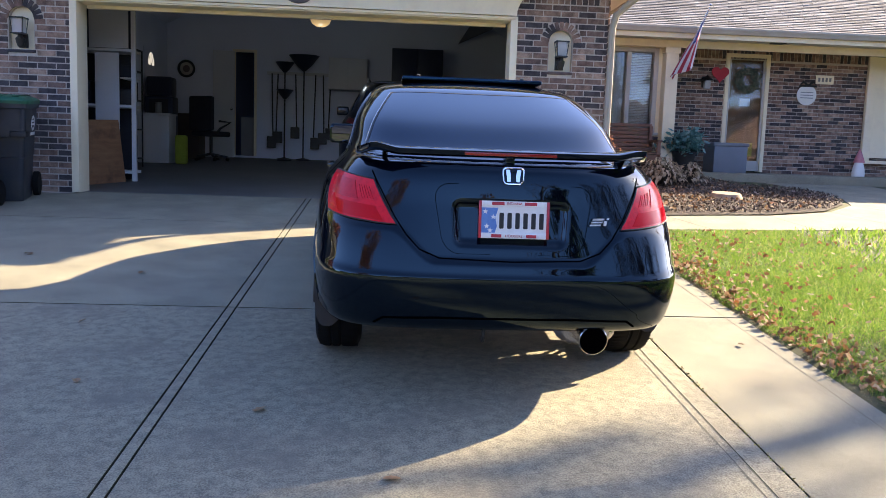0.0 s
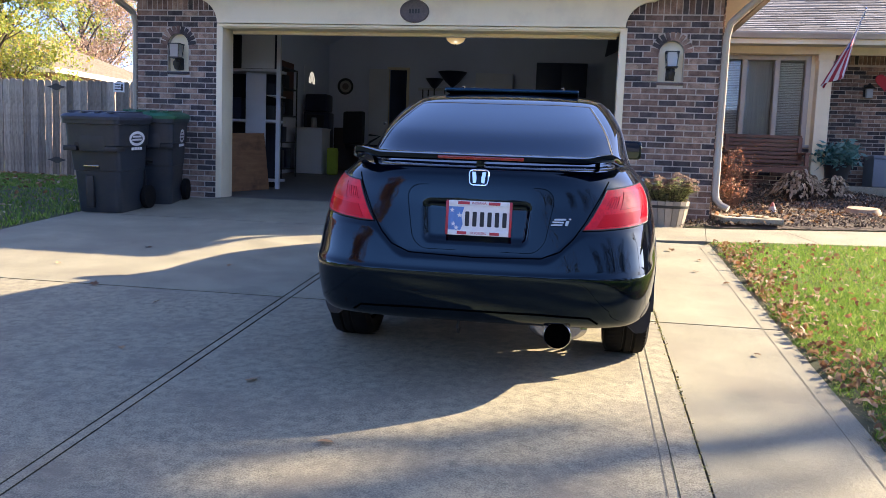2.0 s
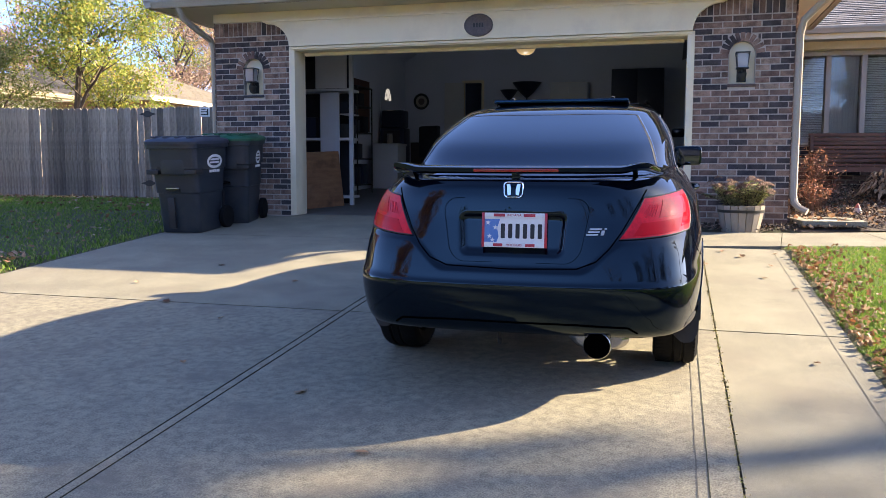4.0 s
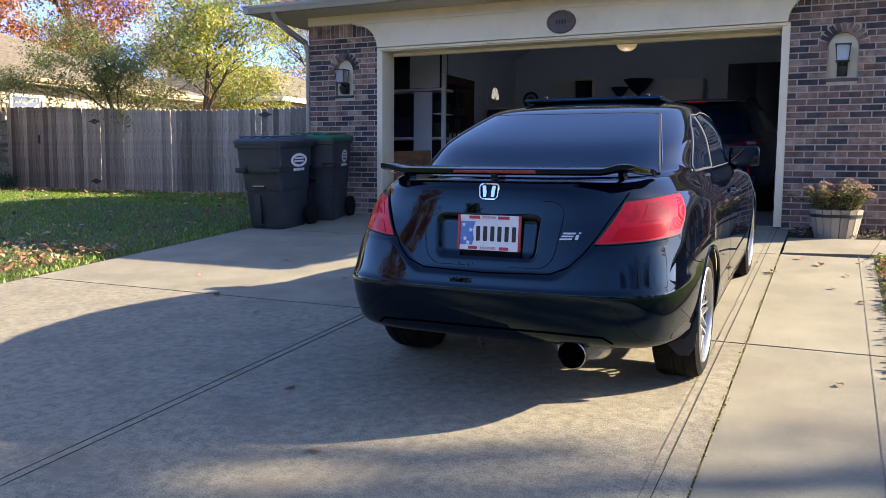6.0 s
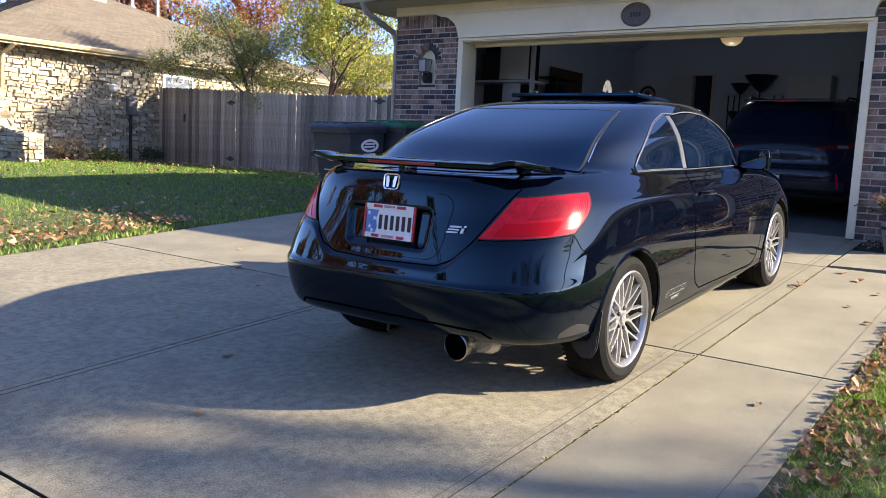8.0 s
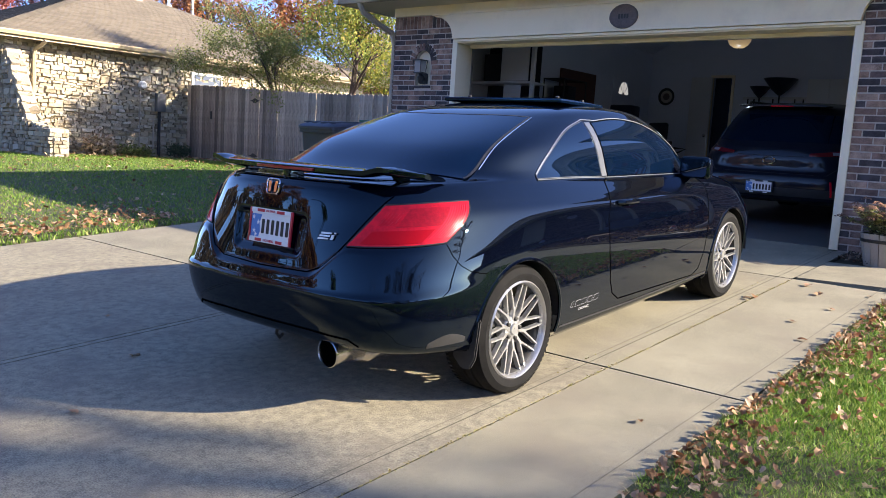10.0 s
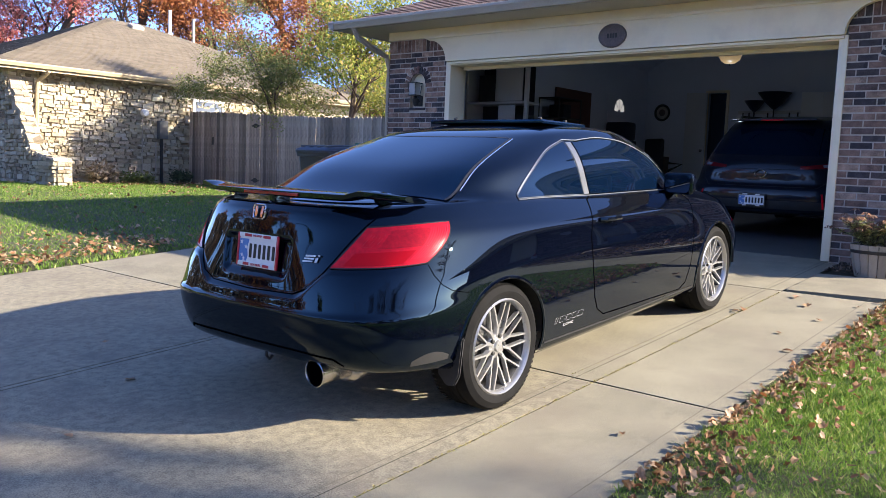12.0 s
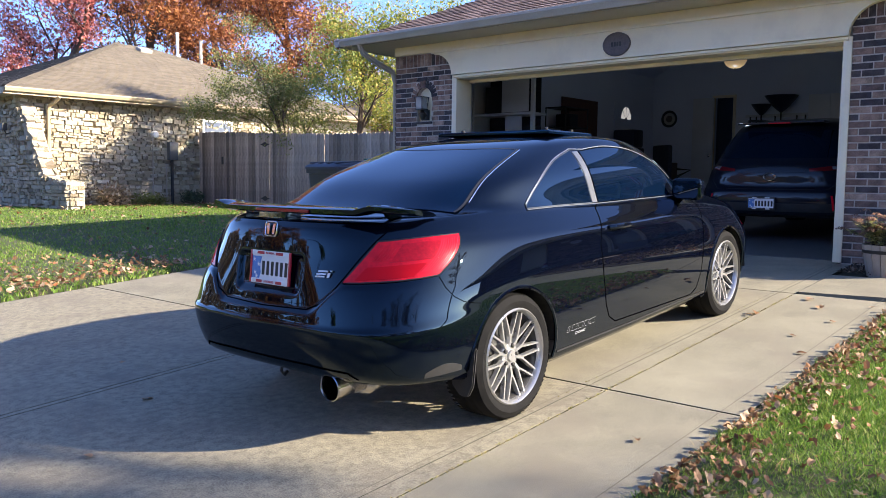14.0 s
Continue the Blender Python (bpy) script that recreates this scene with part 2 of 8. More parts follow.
CLAY = [(0.0, (0.045, 0.038, 0.042)), (0.3, (0.07, 0.056, 0.056)), (0.38, (0.16, 0.095, 0.072)), (0.6, (0.215, 0.13, 0.098)), (0.8, (0.28, 0.175, 0.13)), (0.94, (0.37, 0.25, 0.185)), (1.0, (0.14, 0.08, 0.064))]
BRICK = mottled("brick_clay", CLAY, "object")
BRICK_FAR = mottled("brick_clay_joined", [(p, tint(c, 1.0)) for p, c in CLAY], "island")
MORTAR = surface("mortar", (0.56, 0.48, 0.4), (0.42, 0.36, 0.3), 12, 0.95, 0.4)
CREAM = surface("cream_paint", (0.88, 0.76, 0.53), (0.84, 0.715, 0.49), 1.5, 0.55, 0.05, 120, stain=(0.76, 0.64, 0.44), stain_scale=2.5)
TAN_PAINT = surface("tan_paint", (0.46, 0.37, 0.23), (0.4, 0.32, 0.195), 2.0, 0.55, 0.05, 120)
SOFFIT = surface("soffit_paint", (0.62, 0.56, 0.45), (0.58, 0.52, 0.42), 2, 0.6)
GUTTER = surface("gutter_metal", (0.42, 0.37, 0.3), (0.36, 0.31, 0.25), 3, 0.4, spec=0.5)
SHINGLE = pick("brown_shingle", [(0.0, (0.12, 0.08, 0.065)), (0.5, (0.22, 0.14, 0.11)), (1.0, (0.31, 0.21, 0.17))], 0.95, 0.5, 120, by="island")
SHINGLE_GREY = pick("grey_shingle", [(0.0, (0.09, 0.085, 0.09)), (0.5, (0.16, 0.15, 0.155)), (1.0, (0.25, 0.24, 0.24))], 0.95, 0.5, 120, by="island")
SHINGLE_TAN = pick("tan_shingle", [(0.0, (0.128, 0.106, 0.079)), (0.5, (0.15, 0.125, 0.092)), (1.0, (0.175, 0.145, 0.108))], 0.95, 0.5, 120, by="island")
DRYWALL = surface("garage_drywall", (0.73, 0.76, 0.85), (0.67, 0.7, 0.79), 1.2, 0.9, 0.05)
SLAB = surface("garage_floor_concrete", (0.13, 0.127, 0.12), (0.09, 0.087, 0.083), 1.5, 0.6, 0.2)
STONE = pick("limestone", [(0.0, (0.23, 0.185, 0.125)), (0.3, (0.37, 0.31, 0.21)), (0.7, (0.45, 0.39, 0.285)), (0.9, (0.52, 0.475, 0.37)), (1.0, (0.28, 0.245, 0.19))], 0.9, 0.8, 14, distance=0.02)
STONE_FAR = pick("limestone_joined", [(0.0, (0.23, 0.185, 0.125)), (0.3, (0.37, 0.31, 0.21)), (0.7, (0.45, 0.39, 0.285)), (0.9, (0.52, 0.475, 0.37)), (1.0, (0.28, 0.245, 0.19))], 0.9, 0.8, 14, by="island", distance=0.02)
STONE_JOINT = surface("stone_joint", (0.5, 0.43, 0.32), (0.34, 0.28, 0.21), 9, 0.95, 0.6)
OLD_WOOD = surface("weathered_wood", (0.36, 0.3, 0.235), (0.17, 0.135, 0.105), 3, 0.9, 0.8, 25, vary=0.55, stretch=(7, 7, 0.3), stain=(0.085, 0.07, 0.06), stain_scale=3.2, spread=(0.42, 0.62))
BARK = surface("bark", (0.11, 0.08, 0.06), (0.06, 0.045, 0.035), 9, 0.95, 0.8, stretch=(1, 1, 0.3))
MULCH = pick("mulch_chips", [(0.0, (0.03, 0.02, 0.014)), (0.55, (0.1, 0.068, 0.048)), (0.85, (0.22, 0.155, 0.11)), (1.0, (0.42, 0.31, 0.22))], 0.9, 0.3, by="island")
MULCH_SOIL = surface("mulch_soil", (0.05, 0.036, 0.027), (0.1, 0.07, 0.05), 25, 0.95, 0.8)
# The blue tinge paints sky colour into the reflections of paint and glass.
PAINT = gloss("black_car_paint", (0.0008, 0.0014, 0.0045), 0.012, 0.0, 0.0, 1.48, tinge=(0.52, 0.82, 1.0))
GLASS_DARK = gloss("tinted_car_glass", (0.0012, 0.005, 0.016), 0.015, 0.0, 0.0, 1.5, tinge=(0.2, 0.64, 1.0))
CHROME = gloss("chrome", (0.75, 0.76, 0.78), 0.08, 1.0)
STEEL = gloss("brushed_steel", (0.45, 0.43, 0.41), 0.22, 1.0)
RED_LENS = surface("red_lamp_lens", (0.8, 0.009, 0.026), (0.62, 0.006, 0.02), 30, 0.35, 0.06, 150, coat=0.4, spec=0.05, spread=(0.42, 0.6))
DECAL = surface("grey_decal", (0.36, 0.36, 0.36), (0.25, 0.25, 0.25), 30, 0.5)
RED_BRIGHT = gloss("bright_red_lens", (0.86, 0.018, 0.042), 0.2, 0.0, 0.2, 1.3)
RED_DEEP = gloss("deep_red_lamp_lens", (0.6, 0.003, 0.01), 0.12, 0.0, 0.1, 1.2)
RUBBER = surface("tyre_rubber", (0.007, 0.007, 0.0075), (0.012, 0.0118, 0.0115), 18, 0.8, 0.15, spec=0.1)
BLACK_PLASTIC = surface("black_plastic", (0.012, 0.012, 0.013), (0.02, 0.02, 0.021), 15, 0.55)
RIM = surface("silver_rim", (0.48, 0.48, 0.48), (0.4, 0.4, 0.4), 9, 0.3, metal=0.75)
WHITE = surface("white_paint", (0.8, 0.79, 0.76), (0.72, 0.71, 0.68), 3, 0.5)
BIN_GREY = surface("bin_plastic_grey", (0.017, 0.024, 0.033), (0.026, 0.033, 0.042), 4, 0.42, 0.12, 200, stain=(0.05, 0.05, 0.047), stain_scale=3)
BIN_BLUE = surface("bin_lid_blue", (0.036, 0.046, 0.068), (0.046, 0.056, 0.078), 4, 0.42)
BIN_GREEN = surface("bin_lid_green", (0.012, 0.11, 0.055), (0.016, 0.13, 0.07), 4, 0.42)
PANE = gloss("window_pane", (0.05, 0.06, 0.07), 0.03, 0.0, 0.5)
IRON = surface("black_iron", (0.012, 0.012, 0.012), (0.025, 0.024, 0.022), 12, 0.5)
PLYWOOD = surface("plywood", (0.36, 0.17, 0.075), (0.24, 0.105, 0.045), 4, 0.7, 0.1, stretch=(1, 1, 6), stain=(0.15, 0.07, 0.035), stain_scale=4)


# ---- ground ----
def ground_at(x, y):
    k = 0.12 + 0.88 * ease(-14, -4, x)
    z = 0.08 * max(min(y, 0.0), -16.0) * k
    if y > 0:
        z += 0.07 * min(y, 5.3) * ease(3.3, 4.6, x)
    return z


def axis_steps(spots):
    out = []
    for (a, b, n) in spots:
        out += [a + (b - a) * i / n for i in range(n)]
    return out + [spots[-1][1]]


gx = axis_steps([(-900, -60, 6), (-60, -18, 14), (-18, -4, 28), (-4, 12, 48), (12, 60, 14), (60, 900, 6)])
gy = axis_steps([(-900, -60, 6), (-60, -18, 12), (-18, 8, 78), (8, 60, 14), (60, 900, 6)])
gv, gf = [], []
for yy in gy:
    for xx in gx:
        under = -3.4 < xx < 3.3 and yy > -15
        gv.append((xx, yy, ground_at(xx, yy) - (0.12 if under else 0.0) + (0.015 * noise.noise((xx * 0.7, yy * 0.7, 0)) if not under else 0)))
nx = len(gx)
for j in range(len(gy) - 1):
    for i in range(nx - 1):
        a = j * nx + i
        gf.append((a, a + 1, a + nx + 1, a + nx))
tagged(raw("ground", gv, gf, SOIL, smooth=True), "wide lawn soil with patchy autumn turf", "ground", kind="structure")

# the driveway: concrete panels with open joints
driveway = thing("driveway", "pale broom-finished concrete driveway sloping down from the garage", "driveway", kind="structure")


def panel(x0, x1, y0, y1, parent, lift=0.0, thick=0.1, rise=None, top=None):
    rise = rise or (lambda x, y: 0.08 * min(y, 0.0))
    g, b = 0.0048, 0.0015
    x0, x1, y0, y1 = x0 + g, x1 - g, y0 + g * 1.6, y1 - g * 1.6
    v, f = [], []
    for (dx, dz) in ((0, -thick), (0, -b), (b, 0)):
        for (x, y) in ((x0 + dx, y0 + dx), (x1 - dx, y0 + dx), (x1 - dx, y1 - dx), (x0 + dx, y1 - dx)):
            v.append((x, y, rise(x, y) + dz + lift))
    for r in (0, 4):
        for i in range(4):
            f.append((r + i, r + (i + 1) % 4, r + 4 + (i + 1) % 4, r + 4 + i))
    f.append((8, 9, 10, 11))
    ob = raw("slab", v, f, top or CONCRETE, parent)
    ob.data.materials.append(JOINT)
    for p in ob.data.polygons[:4]:
        p.material_index = 1
    return ob


rows = [0.0, -1.74, -4.72, -7.70, -10.68, -13.66, -16.0]
for y1, y0 in zip(rows, rows[1:]):
    for x0, x1 in ((-3.35, 0.1135), (0.1135, 0.1685), (0.1685, 2.566), (2.564, 3.31)):
        if x0 > 2.5 and y1 == 0.0:
            continue
        panel(x0, x1, y0, y1, driveway, top=WORN_CONCRETE if y1 < -4 and x0 < 2.5 else CONCRETE)
SCORED = surface("scored_concrete", (0.17, 0.15, 0.11), (0.11, 0.097, 0.072), 9, 0.95)
for xx, scored in ((2.405, SCORED), (2.447, JOINT), (3.195, SCORED)):
    raw("tool_line", [(xx - 0.0025, -0.02, 0.0), (xx + 0.0025, -0.02, 0.0), (xx + 0.0025, -15.9, -1.2704), (xx - 0.0025, -15.9, -1.2704)], [(0, 3, 2, 1)], scored, driveway)
raw("joint_bed", [(-3.34, 0.02, -0.03), (3.3, 0.02, -0.03), (3.3, -16, -1.31), (-3.34, -16, -1.31)], [(0, 3, 2, 1)], JOINT, driveway, "dark mossy soil in the joints")


# ---- the garage ----
FACE = -0.18
BL, BH, BJ = 0.1925, 0.0572, 0.0105
bv, bf = [], []


def brick_mesh():
    bm = bmesh.new()
    box(bm, -0.5, 0.5, -0.5, 0.5, -0.5, 0.5)
    for v in bm.verts:
        if v.co.y < 0:
            v.co.x *= 0.985
            v.co.z *= 0.95
    me = bpy.data.meshes.new("brick")
    bm.to_mesh(me)
    bm.free()
    me.materials.append(BRICK)
    return me


BRICK_MESH = brick_mesh()


def lay_brick(parent, x0, x1, z0, z1, y, deep=0.05, turn=0.0, material=None):
    ob = new("brick", BRICK_MESH)
    ob.parent = parent
    k = random.uniform(-0.003, 0.003)
    ob.matrix_basis = Matrix.LocRotScale(((x0 + x1) / 2, y + deep / 2 + k, (z0 + z1) / 2), Euler((0, turn, 0)), (x1 - x0, deep, z1 - z0))
    return ob


def pillar(name, xa, xb, side):
    """A brick pier beside the door, with an arched niche for a lamp."""
    cx = 2.985 * side
    hole = (cx - 0.135, cx + 0.135, 1.55, 2.01)
    bm = bmesh.new()
    y0, y1 = FACE + 0.005, 0.1
    box(bm, xa, hole[0], y0, y1, -0.1, 2.55)
    box(bm, hole[1], xb, y0, y1, -0.1, 2.55)
    box(bm, hole[0], hole[1], y0, y1, -0.1, hole[2])
    box(bm, hole[0], hole[1], y0, y1, hole[3], 2.55)
    box(bm, hole[0], hole[1], y0 + 0.09, y1, hole[2], hole[3])
    wall = part(name, bm, MORTAR)
    tagged(wall, "brown and charcoal brick wall beside the garage door with pale mortar", "wall", kind="structure")
    z, row = -0.07, 0
    while z < 2.26:
        x = xa - (0.1015 if row % 2 else 0.0)
        while x < xb - 0.02:
            a, b = max(x, xa), min(x + BL, xb)
            x += BL + BJ
            up = z + BH / 2 - 1.875
            gap = 0.138 if up < 0 else math.sqrt(max(0.0, 0.238 ** 2 - up * up)) if up < 0.238 else 0.0
            if z + BH < hole[2] - 0.035:
                gap = 0.0
            for p, q in ([(a, b)] if gap == 0 else [(a, min(b, cx - gap - 0.006)), (max(a, cx + gap + 0.006), b)]):
                if q - p > 0.02:
                    lay_brick(wall, p, q, z, z + BH, FACE)
        z += BH + BJ
        row += 1
    x = xa
    while x < xb - 0.03:
        lay_brick(wall, x, min(x + BH, xb), z, 2.47, FACE)
        x += BH + BJ
    n = 11
    r0 = 0.135
    for i in range(n):
        q = math.pi * (i + 0.5) / n
        px, pz = cx + math.cos(q) * (r0 + 0.05), 1.875 + math.sin(q) * (r0 + 0.05)
        ob = new("brick", BRICK_MESH)
        ob.parent = wall
        ob.matrix_basis = Matrix.LocRotScale((px, FACE + 0.018, pz), Euler((0, -q, 0)), (0.096, 0.05, 0.045))
    bm = bmesh.new()
    out = [(-0.135, 1.55), (0.135, 1.55)] + [(0.135 * math.cos(math.pi * k / 14), 1.875 + 0.135 * math.sin(math.pi * k / 14)) for k in range(15)]
    prism(bm, out, 0.02, Matrix.Translation((cx, FACE + 0.085, 0)) @ UPRIGHT)
    part("niche_panel", bm, CREAM, wall, "smooth cream panel set back in the arched niche")
    for sgn in (-1, 1):
        bm = bmesh.new()
        outl = [(sgn * 0.137, 1.875), (sgn * 0.137, 2.012), (0, 2.012)] + [(sgn * 0.137 * math.sin(math.pi / 2 * k / 8), 1.875 + 0.137 * math.cos(math.pi / 2 * k / 8)) for k in range(1, 8)]
        prism(bm, outl, 0.09, Matrix.Translation((cx, FACE + 0.1, 0)) @ UPRIGHT)
        part("niche_corner", bm, MORTAR, wall)
    bm = bmesh.new()
    box(bm, cx - 0.15, cx + 0.15, FACE - 0.012, FACE + 0.06, 1.515, 1.545, 0.006)
    part("niche_sill", bm, BRICK, wall)
    # the lamp in the niche
    lantern = thing("wall_lantern", "black iron carriage lantern with seeded glass in a brick niche", "lantern", cx, FACE + 0.06, 1.66, group="lanterns beside the garage door")
    bm = bmesh.new()
    box(bm, -0.05, 0.05, -0.012, 0.0, -0.09, 0.05, 0.004)
    tube(bm, [(0, -0.01, -0.02), (0, -0.06, -0.05), (0, -0.12, -0.02), (0, -0.125, 0.05)], 0.013)
    lathe(bm, [(0.001, -0.10), (0.028, -0.085), (0.045, -0.04), (0.05, 0.0), (0.02, 0.03), (0.03, 0.05)], 12, m=Matrix.Translation((0, -0.09, 0)))
    part("bracket", bm, IRON, lantern, smooth=True)
    bm = bmesh.new()
    for sx in (-1, 1):
        for sy in (-1, 1):
            rod(bm, (0.052 * sx, -0.115 + 0.052 * sy, 0.05), (0.068 * sx, -0.115 + 0.068 * sy, 0.21), 0.005, seg=6)
    box(bm, -0.065, 0.065, -0.18, -0.05, 0.045, 0.057)
    box(bm, -0.075, 0.075, -0.19, -0.04, 0.21, 0.222)
    part("frame", bm, IRON, lantern)
    bm = bmesh.new()
    for sx, sy in ((0, -1), (0, 1), (-1, 0), (1, 0)):
        box(bm, 0.055 * sx - (0.05 if sx == 0 else 0.002), 0.055 * sx + (0.05 if sx == 0 else 0.002),
            -0.115 + 0.055 * sy - (0.05 if sy == 0 else 0.002), -0.115 + 0.055 * sy + (0.05 if sy == 0 else 0.002), 0.058, 0.21)
    part("pane", bm, gloss("seeded_glass", (0.75, 0.75, 0.72), 0.15, 0, 0.3, 1.45, 0.6), lantern, "pale seeded glass")
    return wall


pillar("wall_front_west", -3.53, -2.45, -1)
pillar("wall_front_east", 2.47, 3.52, 1)

# side and back walls, floor and ceiling of the garage
GF = lambda y: 0.045 * y
bm = bmesh.new()
box(bm, -3.53, -3.40, 0.1, 7.5, -0.1, 2.94)
tagged(part("wall_west", bm, DRYWALL), "plain painted garage side wall", "wall", kind="structure")
bm = bmesh.new()
box(bm, 3.39, 3.52, 0.1, 7.5, -0.1, 2.94)
tagged(part("wall_east", bm, DRYWALL), "plain painted garage side wall", "wall", kind="structure")
# back wall with the opening of the house door
bm = bmesh.new()
for a, b, lo, hi in ((-3.4, -2.07, -0.1, 3.24), (-1.66, 3.39, -0.1, 3.24), (-2.07, -1.66, 2.44, 3.24), (-2.07, -1.66, -0.1, 0.37)):
    box(bm, a, b, 7.36, 7.5, lo, hi)
tagged(part("wall_back", bm, DRYWALL), "pale painted garage back wall", "wall", kind="structure")
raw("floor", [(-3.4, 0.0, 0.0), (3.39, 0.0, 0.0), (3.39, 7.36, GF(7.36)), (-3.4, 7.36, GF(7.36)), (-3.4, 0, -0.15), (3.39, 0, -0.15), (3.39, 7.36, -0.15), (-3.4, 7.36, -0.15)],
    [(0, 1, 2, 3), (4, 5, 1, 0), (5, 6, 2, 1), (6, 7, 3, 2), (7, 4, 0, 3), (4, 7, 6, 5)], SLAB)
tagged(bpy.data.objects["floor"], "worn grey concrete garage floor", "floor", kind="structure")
bm = bmesh.new()
prism(bm, [(-3.4, 2.92), (-2.88, 3.2), (2.87, 3.2), (3.39, 2.92), (3.39, 2.97), (2.87, 3.25), (-2.88, 3.25), (-3.4, 2.97)], 5.76, Matrix.Translation((0, 7.36, 0)) @ UPRIGHT)
box(bm, -3.4, 3.39, 0.1, 1.6, 2.60, 2.64)
box(bm, -2.5, 2.5, 1.56, 1.6, 2.64, 3.2)
tagged(part("ceiling", bm, DRYWALL), "plain white garage ceiling", "ceiling", kind="structure")

# door surround
trim = thing("door_surround", "cream painted timber surround of the garage door", "trim", kind="structure")
boxed("jamb", -2.47, -2.39, -0.2, 0.12, 0.0, 2.14, CREAM, trim, bevel=0.006)
boxed("jamb", 2.40, 2.48, -0.2, 0.12, 0.0, 2.14, CREAM, trim, bevel=0.006)
boxed("head", -2.39, 2.40, -0.2, 0.12, 2.09, 2.14, CREAM, trim, bevel=0.006)
boxed("stop", -2.36, 2.37, 0.03, 0.09, 2.05, 2.09, CREAM, trim, bevel=0.004)
boxed("bead", -2.44, 2.45, -0.225, -0.2, 2.105, 2.135, CREAM, trim, bevel=0.006)
bm = bmesh.new()
cove = [(2.45, 2.14)] + [(2.76 - 0.31 * math.cos(q), 2.14 + 0.31 * (1 - math.cos(math.pi / 2 - q)) * 0 + 0.29 * math.sin(q) ** 1.0) for q in [math.pi / 2 * k / 10 for k in range(11)]] + [(2.78, 2.445)]
outl = [(-x, z) for x, z in cove] + [(x, z) for x, z in cove[::-1]]
prism(bm, outl, 0.06, Matrix.Translation((0.005, -0.19, 0)) @ UPRIGHT)
part("header_board", bm, CREAM, trim, "broad cream header board with coved ends")
boxed("crown", -2.8, 2.81, -0.275, -0.19, 2.445, 2.475, CREAM, trim, bevel=0.008)
boxed("frieze", -3.53, 3.52, -0.215, 0.1, 2.475, 2.585, CREAM, trim)
plaque = thing("oval_plaque", "weathered bronze oval plaque on the header board", "plaque", 0.02, -0.252, 2.295)
bm = bmesh.new()
lathe(bm, [(0.001, 0.0), (0.175, 0.0), (0.175, 0.012), (0.16, 0.018), (0.15, 0.013), (0.001, 0.013)], 40, m=UPRIGHT @ Matrix.Diagonal((1, 0.76, 1, 1)))
part("plate", bm, surface("dull_bronze", (0.15, 0.115, 0.1), (0.1, 0.08, 0.075), 14, 0.55, 0.2, metal=0.35), plaque, smooth=True)
bm = bmesh.new()
for i in range(4):
    box(bm, -0.062 + i * 0.034, -0.04 + i * 0.034, -0.0175, -0.012, -0.025, 0.025)
part("mark", bm, IRON, plaque)


# ---- roofs ----
def shingled(name, corners, material, parent, row=0.14, tab=0.3, label=""):
    """Shingle tabs over a flat roof face; corners run eave left, eave right, ridge right, ridge left."""
    a, b, c, d = [Vector(p) for p in corners]
    n = (b - a).cross(d - a).normalized()
    if n.z < 0:
        n = -n
    up = max((d - a).length, (c - b).length)
    rows_n = max(1, int(up / row))
    v, f = [], []
    for r in range(rows_n):
        t0, t1 = r / rows_n, (r + 1.12) / rows_n
        l0, r0_ = a.lerp(d, t0), b.lerp(c, t0)
        l1, r1_ = a.lerp(d, min(1, t1)), b.lerp(c, min(1, t1))
        span = (r0_ - l0).length
        s = -random.random() * tab
        while s < span:
            e = s + tab * random.uniform(0.8, 1.15)
            p0, p1 = max(0, s) / max(span, 1e-6), min(span, e - 0.008) / max(span, 1e-6)
            s = e
            if p1 - p0 <= 0:
                continue
            lift = random.uniform(0.010, 0.016)
            q = [l0.lerp(r0_, p0) + n * lift, l0.lerp(r0_, p1) + n * lift, l1.lerp(r1_, p1) + n * 0.002, l1.lerp(r1_, p0) + n * 0.002]
            k = len(v)
            v += q + [q[0] - n * (lift + 0.002), q[1] - n * (lift + 0.002)]
            f += [(k, k + 1, k + 2, k + 3), (k + 4, k + 5, k + 1, k)]
    ob = raw(name, v, f, material, parent, label)
    return tagged(ob, kind="stuff")


def hip_roof(name, x0, x1, y0, y1, z, rise, material, label, inset=None, row=0.14, faces=("s", "n", "w", "e")):
    roof = thing(name, label, "roof", kind="structure")
    w = inset if inset is not None else min(x1 - x0, y1 - y0) / 2
    if y1 - y0 > x1 - x0:
        m0, m1 = Vector(((x0 + x1) / 2, y0 + w, z + rise)), Vector(((x0 + x1) / 2, y1 - w, z + rise))
        quads = {"s": ((x0, y0), (x1, y0), m0, m0), "e": ((x1, y0), (x1, y1), m1, m0), "n": ((x1, y1), (x0, y1), m1, m1), "w": ((x0, y1), (x0, y0), m0, m1)}
    else:
        m0, m1 = Vector((x0 + w, (y0 + y1) / 2, z + rise)), Vector((x1 - w, (y0 + y1) / 2, z + rise))
        quads = {"s": ((x0, y0), (x1, y0), m1, m0), "e": ((x1, y0), (x1, y1), m1, m1), "n": ((x1, y1), (x0, y1), m0, m1), "w": ((x0, y1), (x0, y0), m0, m0)}
    v, f = [], []
    for key, (p, q, r, s) in quads.items():
        cs = [Vector((*p, z)), Vector((*q, z)), Vector(r), Vector(s)]
        k = len(v)
        v += [c - Vector((0, 0, 0.01)) for c in cs]
        f.append((k, k + 1, k + 2, k + 3))
        if key in faces:
            shingled("shingles", cs, material, roof, row)
    raw("deck", v, f, material, roof)
    return roof


